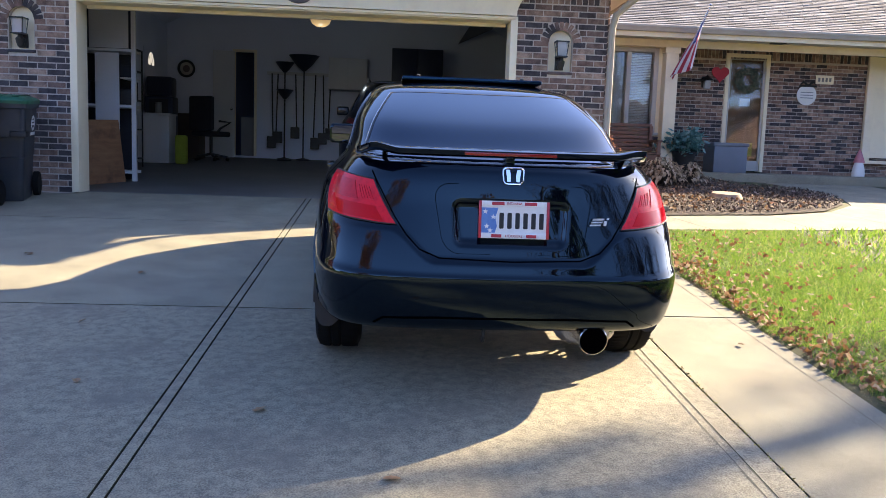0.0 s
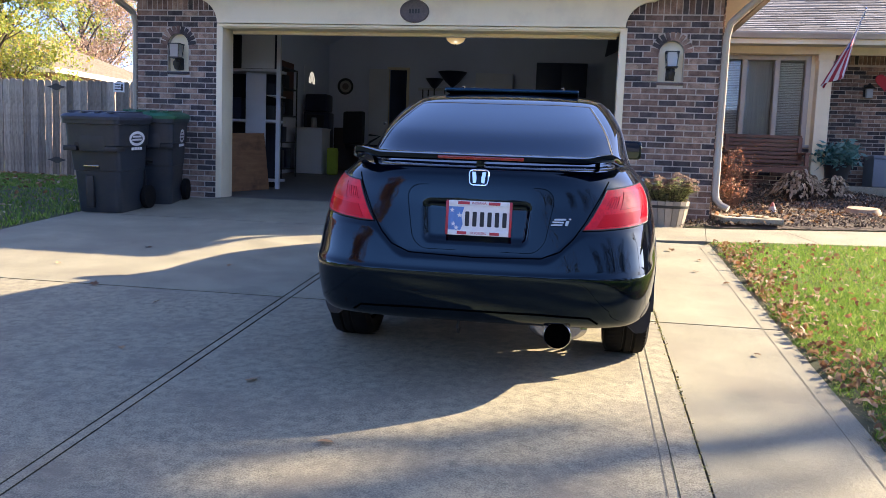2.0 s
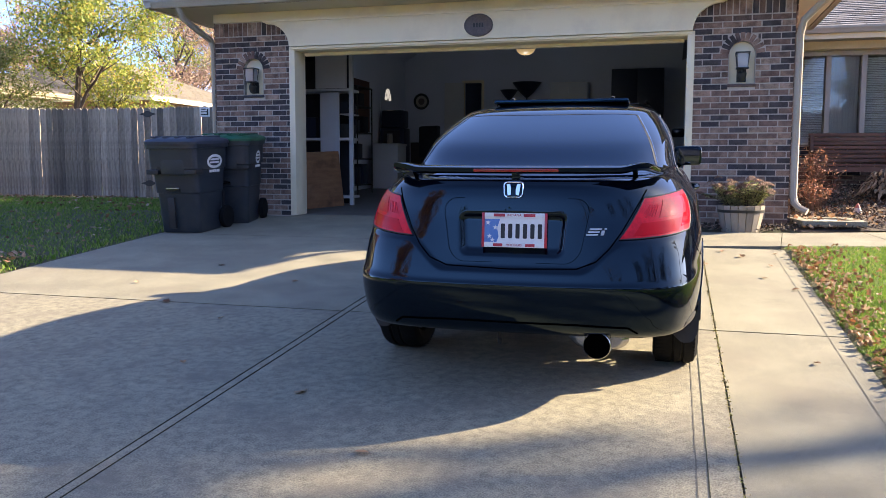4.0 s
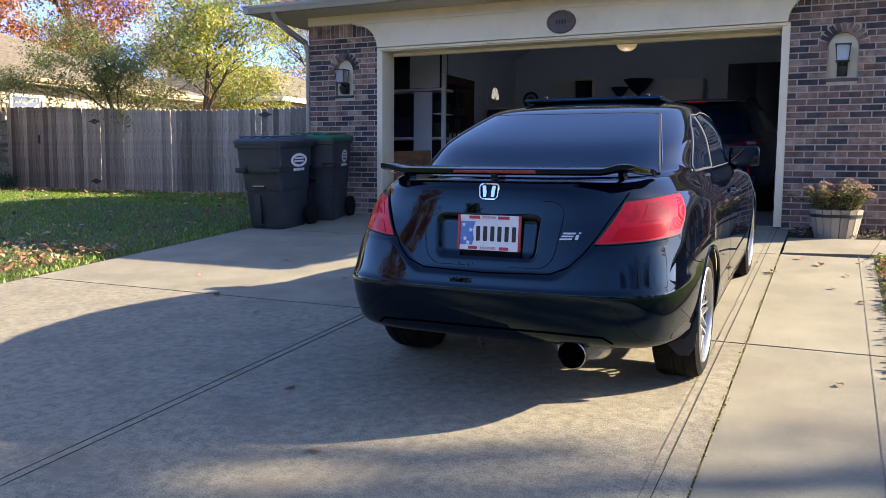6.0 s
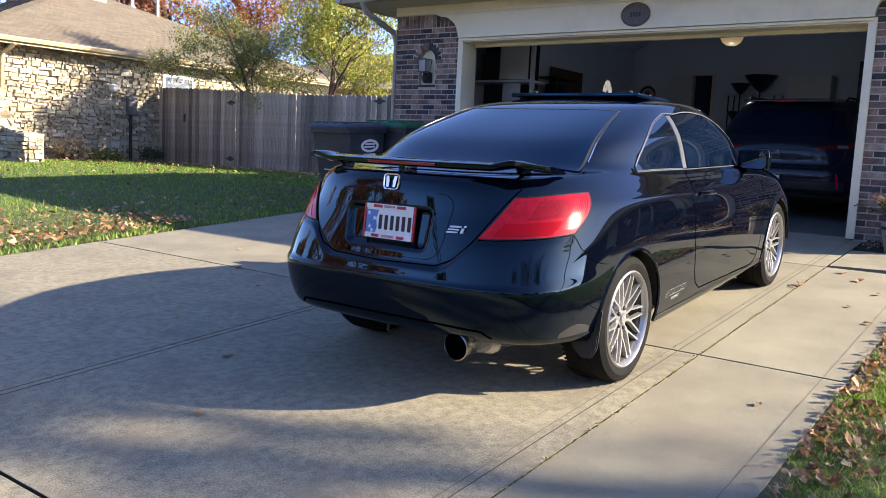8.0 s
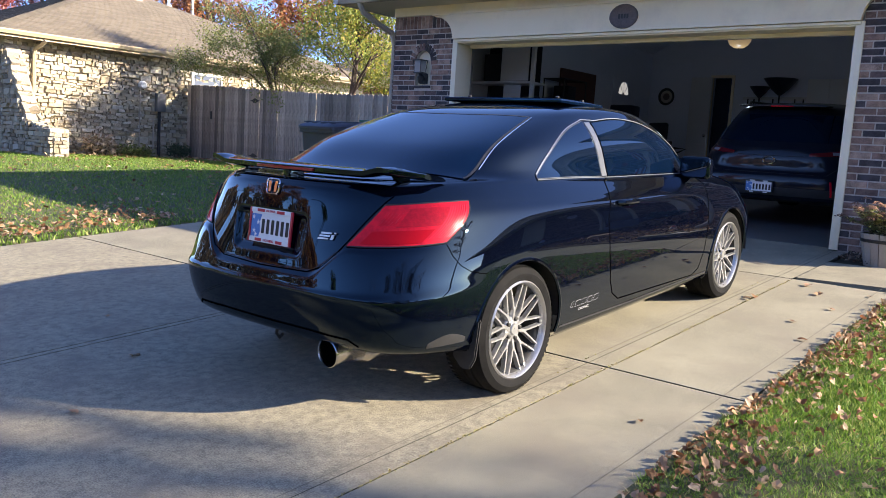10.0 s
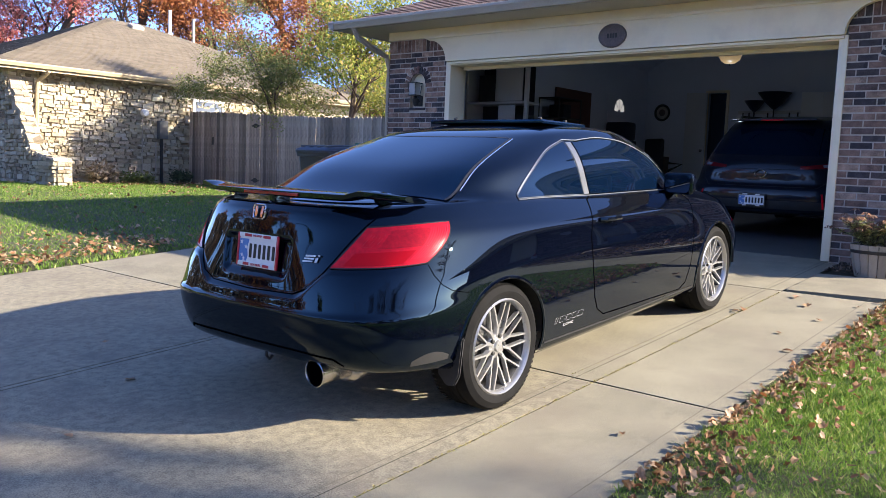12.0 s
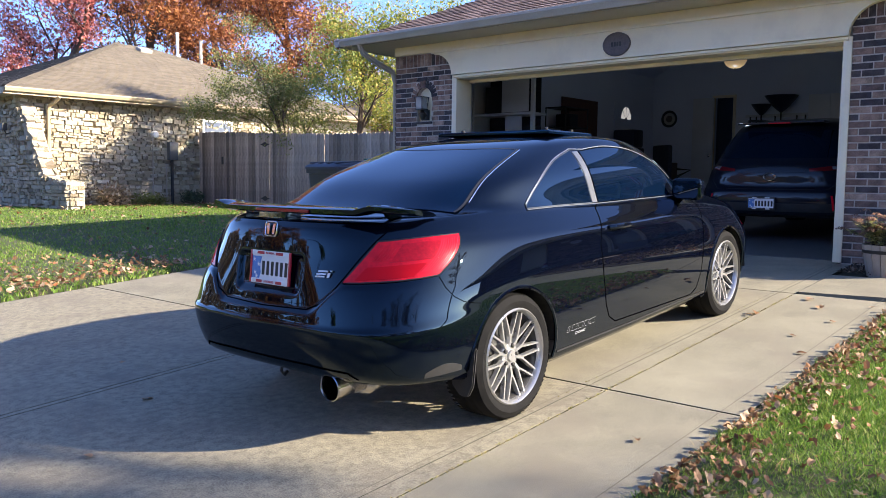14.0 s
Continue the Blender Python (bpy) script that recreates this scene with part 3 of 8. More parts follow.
garage_roof = hip_roof("garage_roof", -4.1, 4.1, -0.72, 11.0, 2.66, 1.9, SHINGLE, "hipped garage roof of reddish brown asphalt shingles", faces=("s", "w", "e"))
raw("soffit", [(x, y, 2.59) for y in (-0.68, 0.1, 11.0) for x in (-4.05, -3.53, 3.52, 4.05)], [(0, 1, 5, 4), (1, 2, 6, 5), (2, 3, 7, 6), (4, 5, 9, 8), (6, 7, 11, 10)], SOFFIT, garage_roof, "tan soffit under the eaves")


def gutter(parent, a, b, out):
    """A gutter with its rolled lip along a straight eave; out: the side it faces."""
    a, b, o = Vector(a), Vector(b), Vector(out)
    prof = [(0.0, 0.0), (0.0, -0.1), (0.07, -0.1), (0.085, -0.06), (0.1, -0.03), (0.1, 0.0), (0.09, 0.005), (0.085, -0.01), (0.01, -0.02)]
    bm = bmesh.new()
    ra = [bm.verts.new(a + o * u + Vector((0, 0, w))) for u, w in prof]
    rb = [bm.verts.new(b + o * u + Vector((0, 0, w))) for u, w in prof]
    for i in range(len(prof)):
        j = (i + 1) % len(prof)
        bm.faces.new((ra[i], ra[j], rb[j], rb[i]))
    bm.faces.new(ra)
    bm.faces.new(rb[::-1])
    return part("gutter", bm, GUTTER, parent, "tan metal gutter")


gutter(garage_roof, (-4.15, -0.69, 2.69), (4.15, -0.69, 2.69), (0, -1, 0))
gutter(garage_roof, (-4.07, 10.9, 2.69), (-4.07, -0.79, 2.69), (-1, 0, 0))
gutter(garage_roof, (4.07, -0.79, 2.69), (4.07, 3.0, 2.69), (1, 0, 0))


def downspout(pts, label):
    bm = bmesh.new()
    tube(bm, pts, 0.04, 8)
    ob = part("downspout", bm, GUTTER, smooth=True)
    return tagged(ob, label, "downspout", group="downspouts")


downspout([(-3.72, -0.72, 2.6), (-3.7, -0.66, 2.48), (-3.64, -0.42, 2.36), (-3.58, -0.2, 2.26), (-3.575, -0.14, 2.1), (-3.575, -0.14, 0.05)], "tan metal downspout bracketed down the brick corner")
downspout([(3.95, -0.72, 2.6), (3.9, -0.66, 2.48), (3.72, -0.4, 2.33), (3.59, -0.26, 2.2), (3.565, -0.2, 2.05), (3.565, -0.2, 0.33), (3.575, -0.22, 0.25), (3.62, -0.26, 0.19), (3.70, -0.3, 0.15)], "tan metal downspout ending in a kick-out elbow")


# ---- cars ----
from mathutils.bvhtree import BVHTree


def car_shell(belts, n_round, steps=(26, 90, 26), dense=7):
    """A car's skin from belts that run half round it, from the middle of its tail to the middle of its nose, stacked from sill to roof.
    A belt: (half width, tail y, nose y, heights as ((y, z), ...), squareness, bow of the tail, bow of the nose)."""
    a, b, c = steps
    ring = [(i / a, -1.0) for i in range(a)] + [(1.0, -1 + 2 * i / b) for i in range(b)] + [(1 - i / c, 1.0) for i in range(c + 1)]
    ring = np.array(ring)
    rows = []
    for w, r, f, zs, n, bow_r, bow_f in belts:
        s = (np.abs(ring) ** n).sum(1) ** (-1 / n)
        p = ring * s[:, None]
        x = w * p[:, 0]
        y = (r + f) / 2 + (f - r) / 2 * p[:, 1]
        y = y + bow_r * np.abs(p[:, 0]) ** 2.2 * np.clip(-p[:, 1], 0, 1) ** 6 - bow_f * np.abs(p[:, 0]) ** 2.2 * np.clip(p[:, 1], 0, 1) ** 6
        z = spline([q[0] for q in zs], [q[1] for q in zs])(y)
        rows.append(np.stack([x, y, z], 1))
    rows = np.array(rows)
    ks = np.arange(len(rows))
    fine = np.linspace(0, len(rows) - 1, (len(rows) - 1) * dense + 1)
    out = np.zeros((len(fine), rows.shape[1], 3))
    ext = np.concatenate([rows[:1] * 2 - rows[1:2], rows, rows[-1:] * 2 - rows[-2:-1]])
    for m, k in enumerate(fine):
        i = min(int(k), len(rows) - 2)
        t = k - i
        p0, p1, p2, p3 = ext[i], ext[i + 1], ext[i + 2], ext[i + 3]
        t0, t1 = (p2 - p0) / 2, (p3 - p1) / 2
        out[m] = (2 * t**3 - 3 * t**2 + 1) * p1 + (t**3 - 2 * t**2 + t) * t0 + (-2 * t**3 + 3 * t**2) * p2 + (t**3 - t**2) * t1
    return out


def shell_mesh(grid, arches, rad):
    """Both halves as one mesh, with the wheel openings cut: the rim of each cut is drawn onto its circle."""
    K, U, _ = grid.shape
    g = grid.copy()
    keep = np.ones((K - 1, U - 1), bool)
    for cy, cz in arches:
        d = np.hypot(g[:, :, 1] - cy, g[:, :, 2] - cz)
        side = g[:, :, 0] > 0.5
        inside = (d < rad) & side & (g[:, :, 2] < cz + rad + 0.05)
        q = inside[:-1, :-1].astype(int) + inside[1:, :-1] + inside[:-1, 1:] + inside[1:, 1:]
        keep &= q < 3
        near = inside.copy()
        touch = np.zeros((K, U), bool)
        kept = q < 3
        for a in (0, 1):
            for b in (0, 1):
                touch[a:K - 1 + a, b:U - 1 + b] |= kept
        move = inside & touch
        s = rad / np.maximum(d, 1e-6)
        g[:, :, 1] = np.where(move, cy + (g[:, :, 1] - cy) * s, g[:, :, 1])
        g[:, :, 2] = np.where(move, cz + (g[:, :, 2] - cz) * s, g[:, :, 2])
    verts, faces = [], []
    for sgn in (1, -1):
        base = len(verts)
        v = g.reshape(-1, 3) * (sgn, 1, 1)
        verts += v.tolist()
        for i in range(K - 1):
            for j in range(U - 1):
                if keep[i, j]:
                    a = base + i * U + j
                    q = (a, a + 1, a + U + 1, a + U)
                    faces.append(q if sgn > 0 else q[::-1])
    return verts, faces


class Skin:
    """Finds places on a car's skin, to lay lamps, glass and seams on it."""
    def __init__(self, grid):
        K, U, _ = grid.shape
        v = np.concatenate([grid.reshape(-1, 3), grid.reshape(-1, 3) * (-1, 1, 1)])
        f = []
        for h in (0, K * U):
            for i in range(K - 1):
                for j in range(U - 1):
                    a = h + i * U + j
                    f.append((a, a + 1, a + U + 1, a + U))
        self.tree = BVHTree.FromPolygons([Vector(q) for q in v], f)

    def hit(self, o, d, off):
        d = Vector(d).normalized()
        place, normal, _, _ = self.tree.ray_cast(Vector(o), d)
        if place is None:
            place, normal, _, _ = self.tree.find_nearest(Vector(o))
        if normal.dot(d) > 0:
            normal = -normal
        return place + normal * off, normal

    def side(self, y, z, s=1, off=0.003):
        return self.hit((2.0 * s, y, z), (-s, 0, 0), off)

    def tail(self, x, z, off=0.003):
        return self.hit((x, -3.0, z), (0, 1, 0), off)

    def top(self, x, y, off=0.003):
        return self.hit((x, y, 3.0), (0, 0, -1), off)

    def round(self, ang, z, c=(0, 0), off=0.003):
        """ang: degrees from straight back, to the right."""
        d = Vector((math.sin(radians(ang)), -math.cos(radians(ang)), 0))
        o = Vector((c[0], c[1], z)) + d * 3
        return self.hit(o, -d, off)


def patch(name, at, m, n, material, parent, label="", skirt=0.01):
    """A sheet over the skin: at(s, t) gives a place and a normal; its rim turns down onto the skin."""
    v, f = [], []
    for j in range(n + 1):
        for i in range(m + 1):
            v.append(at(i / m, j / n)[0])
    w = m + 1
    for j in range(n):
        for i in range(m):
            a = j * w + i
            f.append((a, a + 1, a + w + 1, a + w))
    rim = [i for i in range(w)] + [j * w + m for j in range(1, n + 1)] + [n * w + i for i in range(m - 1, -1, -1)] + [j * w for j in range(n - 1, 0, -1)]
    k = len(v)
    for r in rim:
        s, t = (r % w) / m, (r // w) / n
        p, nn = at(s, t)
        v.append(p - nn * skirt)
    L = len(rim)
    for i in range(L):
        f.append((rim[i], rim[(i + 1) % L], k + (i + 1) % L, k + i))
    bm = bmesh.new()
    vs = [bm.verts.new(p) for p in v]
    for q in f:
        if len(set(q)) == 4:
            bm.faces.new([vs[i] for i in q])
    bmesh.ops.remove_doubles(bm, verts=bm.verts, dist=1e-5)
    return part(name, bm, material, parent, label, smooth=True, sharp=50)


def seam(name, places, width, material, parent, lift=0.0015, label=""):
    """A narrow strip along places of (place, normal)."""
    v, f = [], []
    for i, (p, n) in enumerate(places):
        a = places[max(0, i - 1)][0]
        b = places[min(len(places) - 1, i + 1)][0]
        s = (b - a).cross(n).normalized() * width / 2
        v += [p + s + n * lift, p - s + n * lift]
    for i in range(len(places) - 1):
        f.append((2 * i, 2 * i + 1, 2 * i + 3, 2 * i + 2))
    return raw(name, v, f, material, parent, label, smooth=True)


def run(fn, pts, n=8):
    """Places along straight runs between points of two numbers each."""
    out = []
    for (a, b), (c, d) in zip(pts, pts[1:]):
        for i in range(n):
            t = i / n
            out.append(fn(a + (c - a) * t, b + (d - b) * t))
    out.append(fn(*pts[-1]))
    return out


SILVER = gloss("bright_silver", (0.55, 0.55, 0.57), 0.32, 0.6)
WINDOW_EDGE = gloss("window_edge_grey", (0.16, 0.17, 0.19), 0.3, 0.5)
SEAM = gloss("seam_black", (0.001, 0.001, 0.001), 0.9, 0.0, 0.0, 1.001)

# the coupe: y runs forward from the rear axle, z up from the ground
COUPE = [
    (0.80, -0.60, 3.42, ((-0.7, 0.30), (-0.4, 0.28), (0.4, 0.19), (2.2, 0.19), (3.5, 0.2)), 7, 0.05, 0.25),
    (0.845, -0.76, 3.50, ((-0.76, 0.335), (-0.4, 0.31), (0.4, 0.24), (2.2, 0.24), (3.5, 0.25)), 7, 0.06, 0.28),
    (0.868, -0.815, 3.54, ((-0.82, 0.42), (0.0, 0.40), (2.2, 0.38), (3.5, 0.38)), 7, 0.07, 0.30),
    (0.876, -0.842, 3.55, ((-0.84, 0.555), (0.0, 0.53), (2.2, 0.50), (3.5, 0.50)), 7, 0.08, 0.32),
    (0.876, -0.832, 3.53, ((-0.84, 0.60), (0.0, 0.63), (2.2, 0.60), (3.5, 0.57)), 6.5, 0.085, 0.34),
    (0.868, -0.80, 3.48, ((-0.80, 0.72), (0.0, 0.75), (2.2, 0.70), (3.5, 0.64)), 6, 0.10, 0.36),
    (0.848, -0.768, 3.40, ((-0.77, 0.86), (-0.2, 0.875), (2.0, 0.80), (2.9, 0.78), (3.4, 0.70)), 5, 0.14, 0.36),
    (0.815, -0.742, 3.28, ((-0.74, 0.978), (-0.2, 0.945), (1.2, 0.885), (2.2, 0.855), (2.9, 0.83), (3.25, 0.75)), 4.6, 0.15, 0.34),
    (0.775, -0.718, 3.15, ((-0.72, 1.022), (-0.2, 0.995), (1.2, 0.925), (2.2, 0.895), (2.9, 0.855), (3.2, 0.79)), 4.4, 0.15, 0.30),
    (0.748, -0.66, 2.95, ((-0.66, 1.038), (-0.1, 1.02), (1.2, 0.952), (2.2, 0.92), (2.95, 0.86)), 4.2, 0.12, 0.25),
    (0.735, -0.36, 2.64, ((-0.4, 1.048), (0.1, 1.05), (1.2, 0.99), (2.2, 0.965), (2.64, 0.985)), 4.0, 0.06, 0.22),
    (0.70, -0.02, 2.36, ((-0.02, 1.175), (0.4, 1.178), (1.2, 1.16), (2.36, 1.115)), 4.2, 0.05, 0.2),
    (0.625, 0.42, 2.04, ((0.42, 1.292), (1.2, 1.295), (2.04, 1.255)), 4.0, 0.05, 0.16),
    (0.535, 0.66, 1.82, ((0.66, 1.344), (1.2, 1.352), (1.82, 1.322)), 3.4, 0.05, 0.1),
    (0.28, 0.98, 1.52, ((0.98, 1.376), (1.2, 1.381), (1.52, 1.368)), 2.6, 0.03, 0.05),
    (0.0, 1.2, 1.24, ((1.2, 1.386), (1.24, 1.386)), 2.0, 0.0, 0.0),
]


def ramp_np(v, a, b):
    q = np.clip((v - a) / (b - a), 0, 1)
    return q * q * (3 - 2 * q)


def press_tail(g):
    """The bumper stands proud of the trunk lid below a V-shaped line."""
    x, y, z = np.abs(g[:, :, 0]), g[:, :, 1], g[:, :, 2]
    edge = 0.652 + 0.128 * ramp_np(x, 0.31, 0.51)
    back = 1 - ramp_np(y, -0.66, -0.45)
    g[:, :, 1] -= back * 0.016 * ramp_np(edge - z, -0.002, 0.022)
    # the pocket round the number plate
    dx, dz = np.abs(g[:, :, 0] - 0.012) - (0.196 + 0.08 * (z - 0.80)), np.abs(z - 0.796) - 0.058
    away = np.hypot(np.maximum(dx, 0), np.maximum(dz, 0)) + np.minimum(np.maximum(dx, dz), 0)
    g[:, :, 1] += back * 0.024 * ramp_np(0.038 - away, 0.0, 0.026)
    return g


def wheel(parent, x, y, r, rim_r, spokes, steel, label):
    """A tyre with tread on a spoked alloy rim; x is the middle of the tyre, its face looks outward."""
    s = 1 if x > 0 else -1
    w = new("wheel")
    w.parent = parent
    w.matrix_basis = Matrix.Translation((x, y, r)) @ (Matrix.Identity(4) if s > 0 else Matrix.Rotation(math.pi, 4, "Z"))
    tagged(w, label)
    bm = bmesh.new()
    h = 0.108
    lathe(bm, [(rim_r - 0.01, -h + 0.02), (rim_r + 0.02, -h), (r - 0.04, -h - 0.004), (r - 0.012, -h + 0.012), (r, -h + 0.035), (r, -0.02), (r - 0.008, -0.015), (r - 0.008, -0.008),
               (r, -0.003), (r, 0.028), (r - 0.008, 0.033), (r - 0.008, 0.04), (r, 0.045), (r, h - 0.035), (r - 0.012, h - 0.012), (r - 0.04, h + 0.004), (rim_r + 0.02, h), (rim_r - 0.004, h - 0.012), (rim_r - 0.012, h - 0.03)], 64, axis="X", caps=False)
    tyre = part("tyre", bm, RUBBER, w, smooth=True, sharp=30)
    v, f = [], []
    for k in range(72):
        q = 2 * math.pi * k / 72
        for x0, x1, sk in ((0.05, h - 0.01, 0.02), (-h + 0.01, -0.025, -0.02)):
            b = len(v)
            for (xx, rr, dq) in ((x0, r + 0.0008, 0), (x1, r - 0.008 if x1 > 0 else r + 0.0008, sk), (x1, r - 0.008 if x1 > 0 else r + 0.0008, sk + 0.05), (x0, r + 0.0008, 0.05)):
                v.append((xx, math.cos(q + dq) * rr, math.sin(q + dq) * rr))
            f.append((b, b + 1, b + 2, b + 3))
    tagged(raw("tread", v, f, RUBBER, w), kind="stuff")
    bm = bmesh.new()
    lathe(bm, [(rim_r - 0.025, -h + 0.03), (rim_r - 0.035, 0.0), (rim_r - 0.03, h - 0.05), (rim_r - 0.014, h - 0.029), (rim_r - 0.006, h - 0.022)], 64, axis="X", caps=False)
    part("barrel", bm, IRON, w, smooth=True)
    bm = bmesh.new()
    lathe(bm, [(rim_r - 0.009, h - 0.03), (rim_r + 0.003, h - 0.016), (rim_r + 0.008, h - 0.004), (rim_r + 0.001, h + 0.003),
               (rim_r - 0.006, h - 0.004), (rim_r - 0.011, h - 0.016), (rim_r - 0.014, h - 0.03)], 64, axis="X", caps=False)
    part("rim", bm, steel, w, smooth=True)
    bm = bmesh.new()
    lathe(bm, [(0.001, 0.0), (0.15, 0.0), (0.15, 0.02), (0.07, 0.03), (0.001, 0.03)], 40, axis="X", m=Matrix.Translation((-0.01, 0, 0)))
    part("brake_disc", bm, IRON, w, smooth=True)
    xf = h - 0.035
    step = math.pi / spokes
    for k in range(spokes):
        q = 2 * math.pi * (k + 0.5) / spokes
        bm = bmesh.new()
        legs = [((0.045, 0.0), (0.108, 0.0), 0.012)] + [((0.094, sg * 0.03), (rim_r - 0.004, sg * step * 0.74), 0.0072) for sg in (-1, 1)]
        for (ra, qa), (rb, qb), wide in legs:
            pts = []
            for t in (0.0, 0.35, 0.7, 1.0):
                yy = ra * math.cos(q + qa) * (1 - t) + rb * math.cos(q + qb) * t
                zz = ra * math.sin(q + qa) * (1 - t) + rb * math.sin(q + qb) * t
                rr = math.hypot(yy, zz) / rim_r
                pts.append(Vector((xf - 0.008 + 0.014 * math.sin(rr * 2.2) + 0.012 * rr * rr, yy, zz)))
            prev = None
            for i, p in enumerate(pts):
                d = (pts[min(i + 1, 3)] - pts[max(i - 1, 0)]).normalized()
                sd = d.cross(Vector((1, 0, 0))).normalized()
                dp = 0.022
                ring = [bm.verts.new(p + sd * wide * 0.62), bm.verts.new(p - sd * wide * 0.62), bm.verts.new(p - sd * wide - Vector((dp, 0, 0))), bm.verts.new(p + sd * wide - Vector((dp, 0, 0)))]
                if prev:
                    for m in range(4):
                        bm.faces.new((prev[m], prev[(m + 1) % 4], ring[(m + 1) % 4], ring[m]))
                else:
                    bm.faces.new(ring[::-1])
                prev = ring
            bm.faces.new(prev)
        part("spoke", bm, steel, w)
    bm = bmesh.new()
    lathe(bm, [(0.001, xf + 0.012), (0.026, xf + 0.01), (0.03, xf + 0.0), (0.062, xf - 0.006), (0.07, xf - 0.02), (0.07, xf - 0.06)], 32, axis="X")
    part("hub", bm, steel, w, smooth=True)
    for k in range(5):
        q = 2 * math.pi * k / 5
        bm = bmesh.new()
        lathe(bm, [(0.011, xf - 0.03), (0.011, xf + 0.006), (0.007, xf + 0.009)], 8, axis="X", m=Matrix.Translation((0, math.cos(q) * 0.05, math.sin(q) * 0.05)))
        part("lug_nut", bm, IRON, w)
    return w


def lettered(name, words, height, material, parent, m, depth=0.001):
    cu = bpy.data.curves.new(name, "FONT")
    cu.body, cu.size, cu.extrude = words, height * 1.38, depth
    cu.align_x, cu.align_y = "CENTER", "CENTER"
    tmp = bpy.data.objects.new(name, cu)
    scene.collection.objects.link(tmp)
    me = bpy.data.meshes.new_from_object(tmp.evaluated_get(bpy.context.evaluated_depsgraph_get()))
    bpy.data.objects.remove(tmp)
    me.materials.clear()
    ob = link_mesh(name, me, material, parent)
    ob.matrix_basis = m
    return ob


def rounded(w, h, r, n=5, skew=0.0):
    out = []
    for cx, cy, q0 in ((w / 2 - r, h / 2 - r, 0), (-w / 2 + r, h / 2 - r, 90), (-w / 2 + r, -h / 2 + r, 180), (w / 2 - r, -h / 2 + r, 270)):
        for k in range(n + 1):
            q = radians(q0 + 90 * k / n)
            x, y = cx + r * math.cos(q), cy + r * math.sin(q)
            out.append((x * (1 + skew * y / h), y))
    return out


PLATE_WHITE = surface("plate_white", (0.78, 0.78, 0.76), (0.7, 0.7, 0.7), 20, 0.35)
PLATE_BLUE = surface("plate_blue", (0.06, 0.17, 0.45), (0.1, 0.25, 0.55), 18, 0.35)
PLATE_RED = surface("plate_red", (0.5, 0.02, 0.04), (0.42, 0.02, 0.035), 12, 0.3)
PLATE_INK = gloss("plate_ink", (0.006, 0.006, 0.007), 0.4)


def number_plate(parent, place, tilt, framed):
    """A number plate in its frame; the characters are plain bars."""
    pl = new("number_plate")
    pl.parent = parent
    pl.matrix_basis = Matrix.Translation(place) @ Matrix.Rotation(radians(tilt), 4, "X") @ Matrix.Scale(0.96, 4)
    tagged(pl, "white number plate with a blue corner and plain dark bars in a printed frame")
    bm = bmesh.new()
    prism(bm, rounded(0.302, 0.15, 0.01), 0.003, UPRIGHT)
    part("plate", bm, PLATE_WHITE, pl)
    bm = bmesh.new()
    prism(bm, [(-0.147, -0.058), (-0.085, -0.058), (-0.075, -0.03), (-0.083, 0.01), (-0.07, 0.052), (-0.147, 0.052)], 0.001, Matrix.Translation((0, -0.0032, 0)) @ UPRIGHT)
    part("blue_field", bm, PLATE_BLUE, pl)
    for sx, sz in ((-0.092, 0.012), (-0.12, -0.03), (-0.128, 0.035), (-0.105, -0.048)):
        bm = bmesh.new()
        star = [((0.013 if k % 2 == 0 else 0.0055) * math.sin(k * math.pi / 5), (0.013 if k % 2 == 0 else 0.0055) * math.cos(k * math.pi / 5)) for k in range(10)]
        prism(bm, star, 0.0008, Matrix.Translation((sx, -0.0044, sz)) @ UPRIGHT)
        part("star", bm, PLATE_WHITE, pl)
    for k in range(6):
        bm = bmesh.new()
        prism(bm, rounded(0.02, 0.07, 0.005), 0.0012, Matrix.Translation((-0.055 + k * 0.0355, -0.0032, -0.004)) @ UPRIGHT)
        part("bar", bm, PLATE_INK, pl)
    for a, b, c, d, mm in ((-0.157, -0.1445, -0.082, 0.082, PLATE_RED), (0.1445, 0.157, -0.082, 0.082, PLATE_RED), (-0.1445, 0.1445, 0.06, 0.082, PLATE_WHITE), (-0.1445, 0.1445, -0.082, -0.06, PLATE_WHITE)):
        boxed("frame_bar", a, b, -0.009, 0.002, c, d, mm if framed else IRON, pl, bevel=0.002)
    for a, b, c in ((-0.1, -0.045, 0.071), (0.045, 0.1, 0.071), (-0.1, -0.055, -0.071), (0.055, 0.1, -0.071)):
        boxed("frame_stripe", a, b, -0.0105, -0.008, c - 0.007, c + 0.007, PLATE_RED if framed else PLATE_WHITE, pl)
    if framed:
        lettered("words", "INDIANA", 0.012, PLATE_RED, pl, Matrix.Translation((0, -0.0098, 0.071)) @ UPRIGHT)
        lettered("words", "HOOSIERS", 0.012, PLATE_RED, pl, Matrix.Translation((0, -0.0098, -0.071)) @ UPRIGHT)
    return pl


def between(pts):
    """A curve through (a, b) points, as a function of a in 0..1 along the first number."""
    f = spline([p[0] for p in pts], [p[1] for p in pts])
    a0, a1 = pts[0][0], pts[-1][0]
    return lambda s: (a0 + (a1 - a0) * s, float(f(a0 + (a1 - a0) * s)))


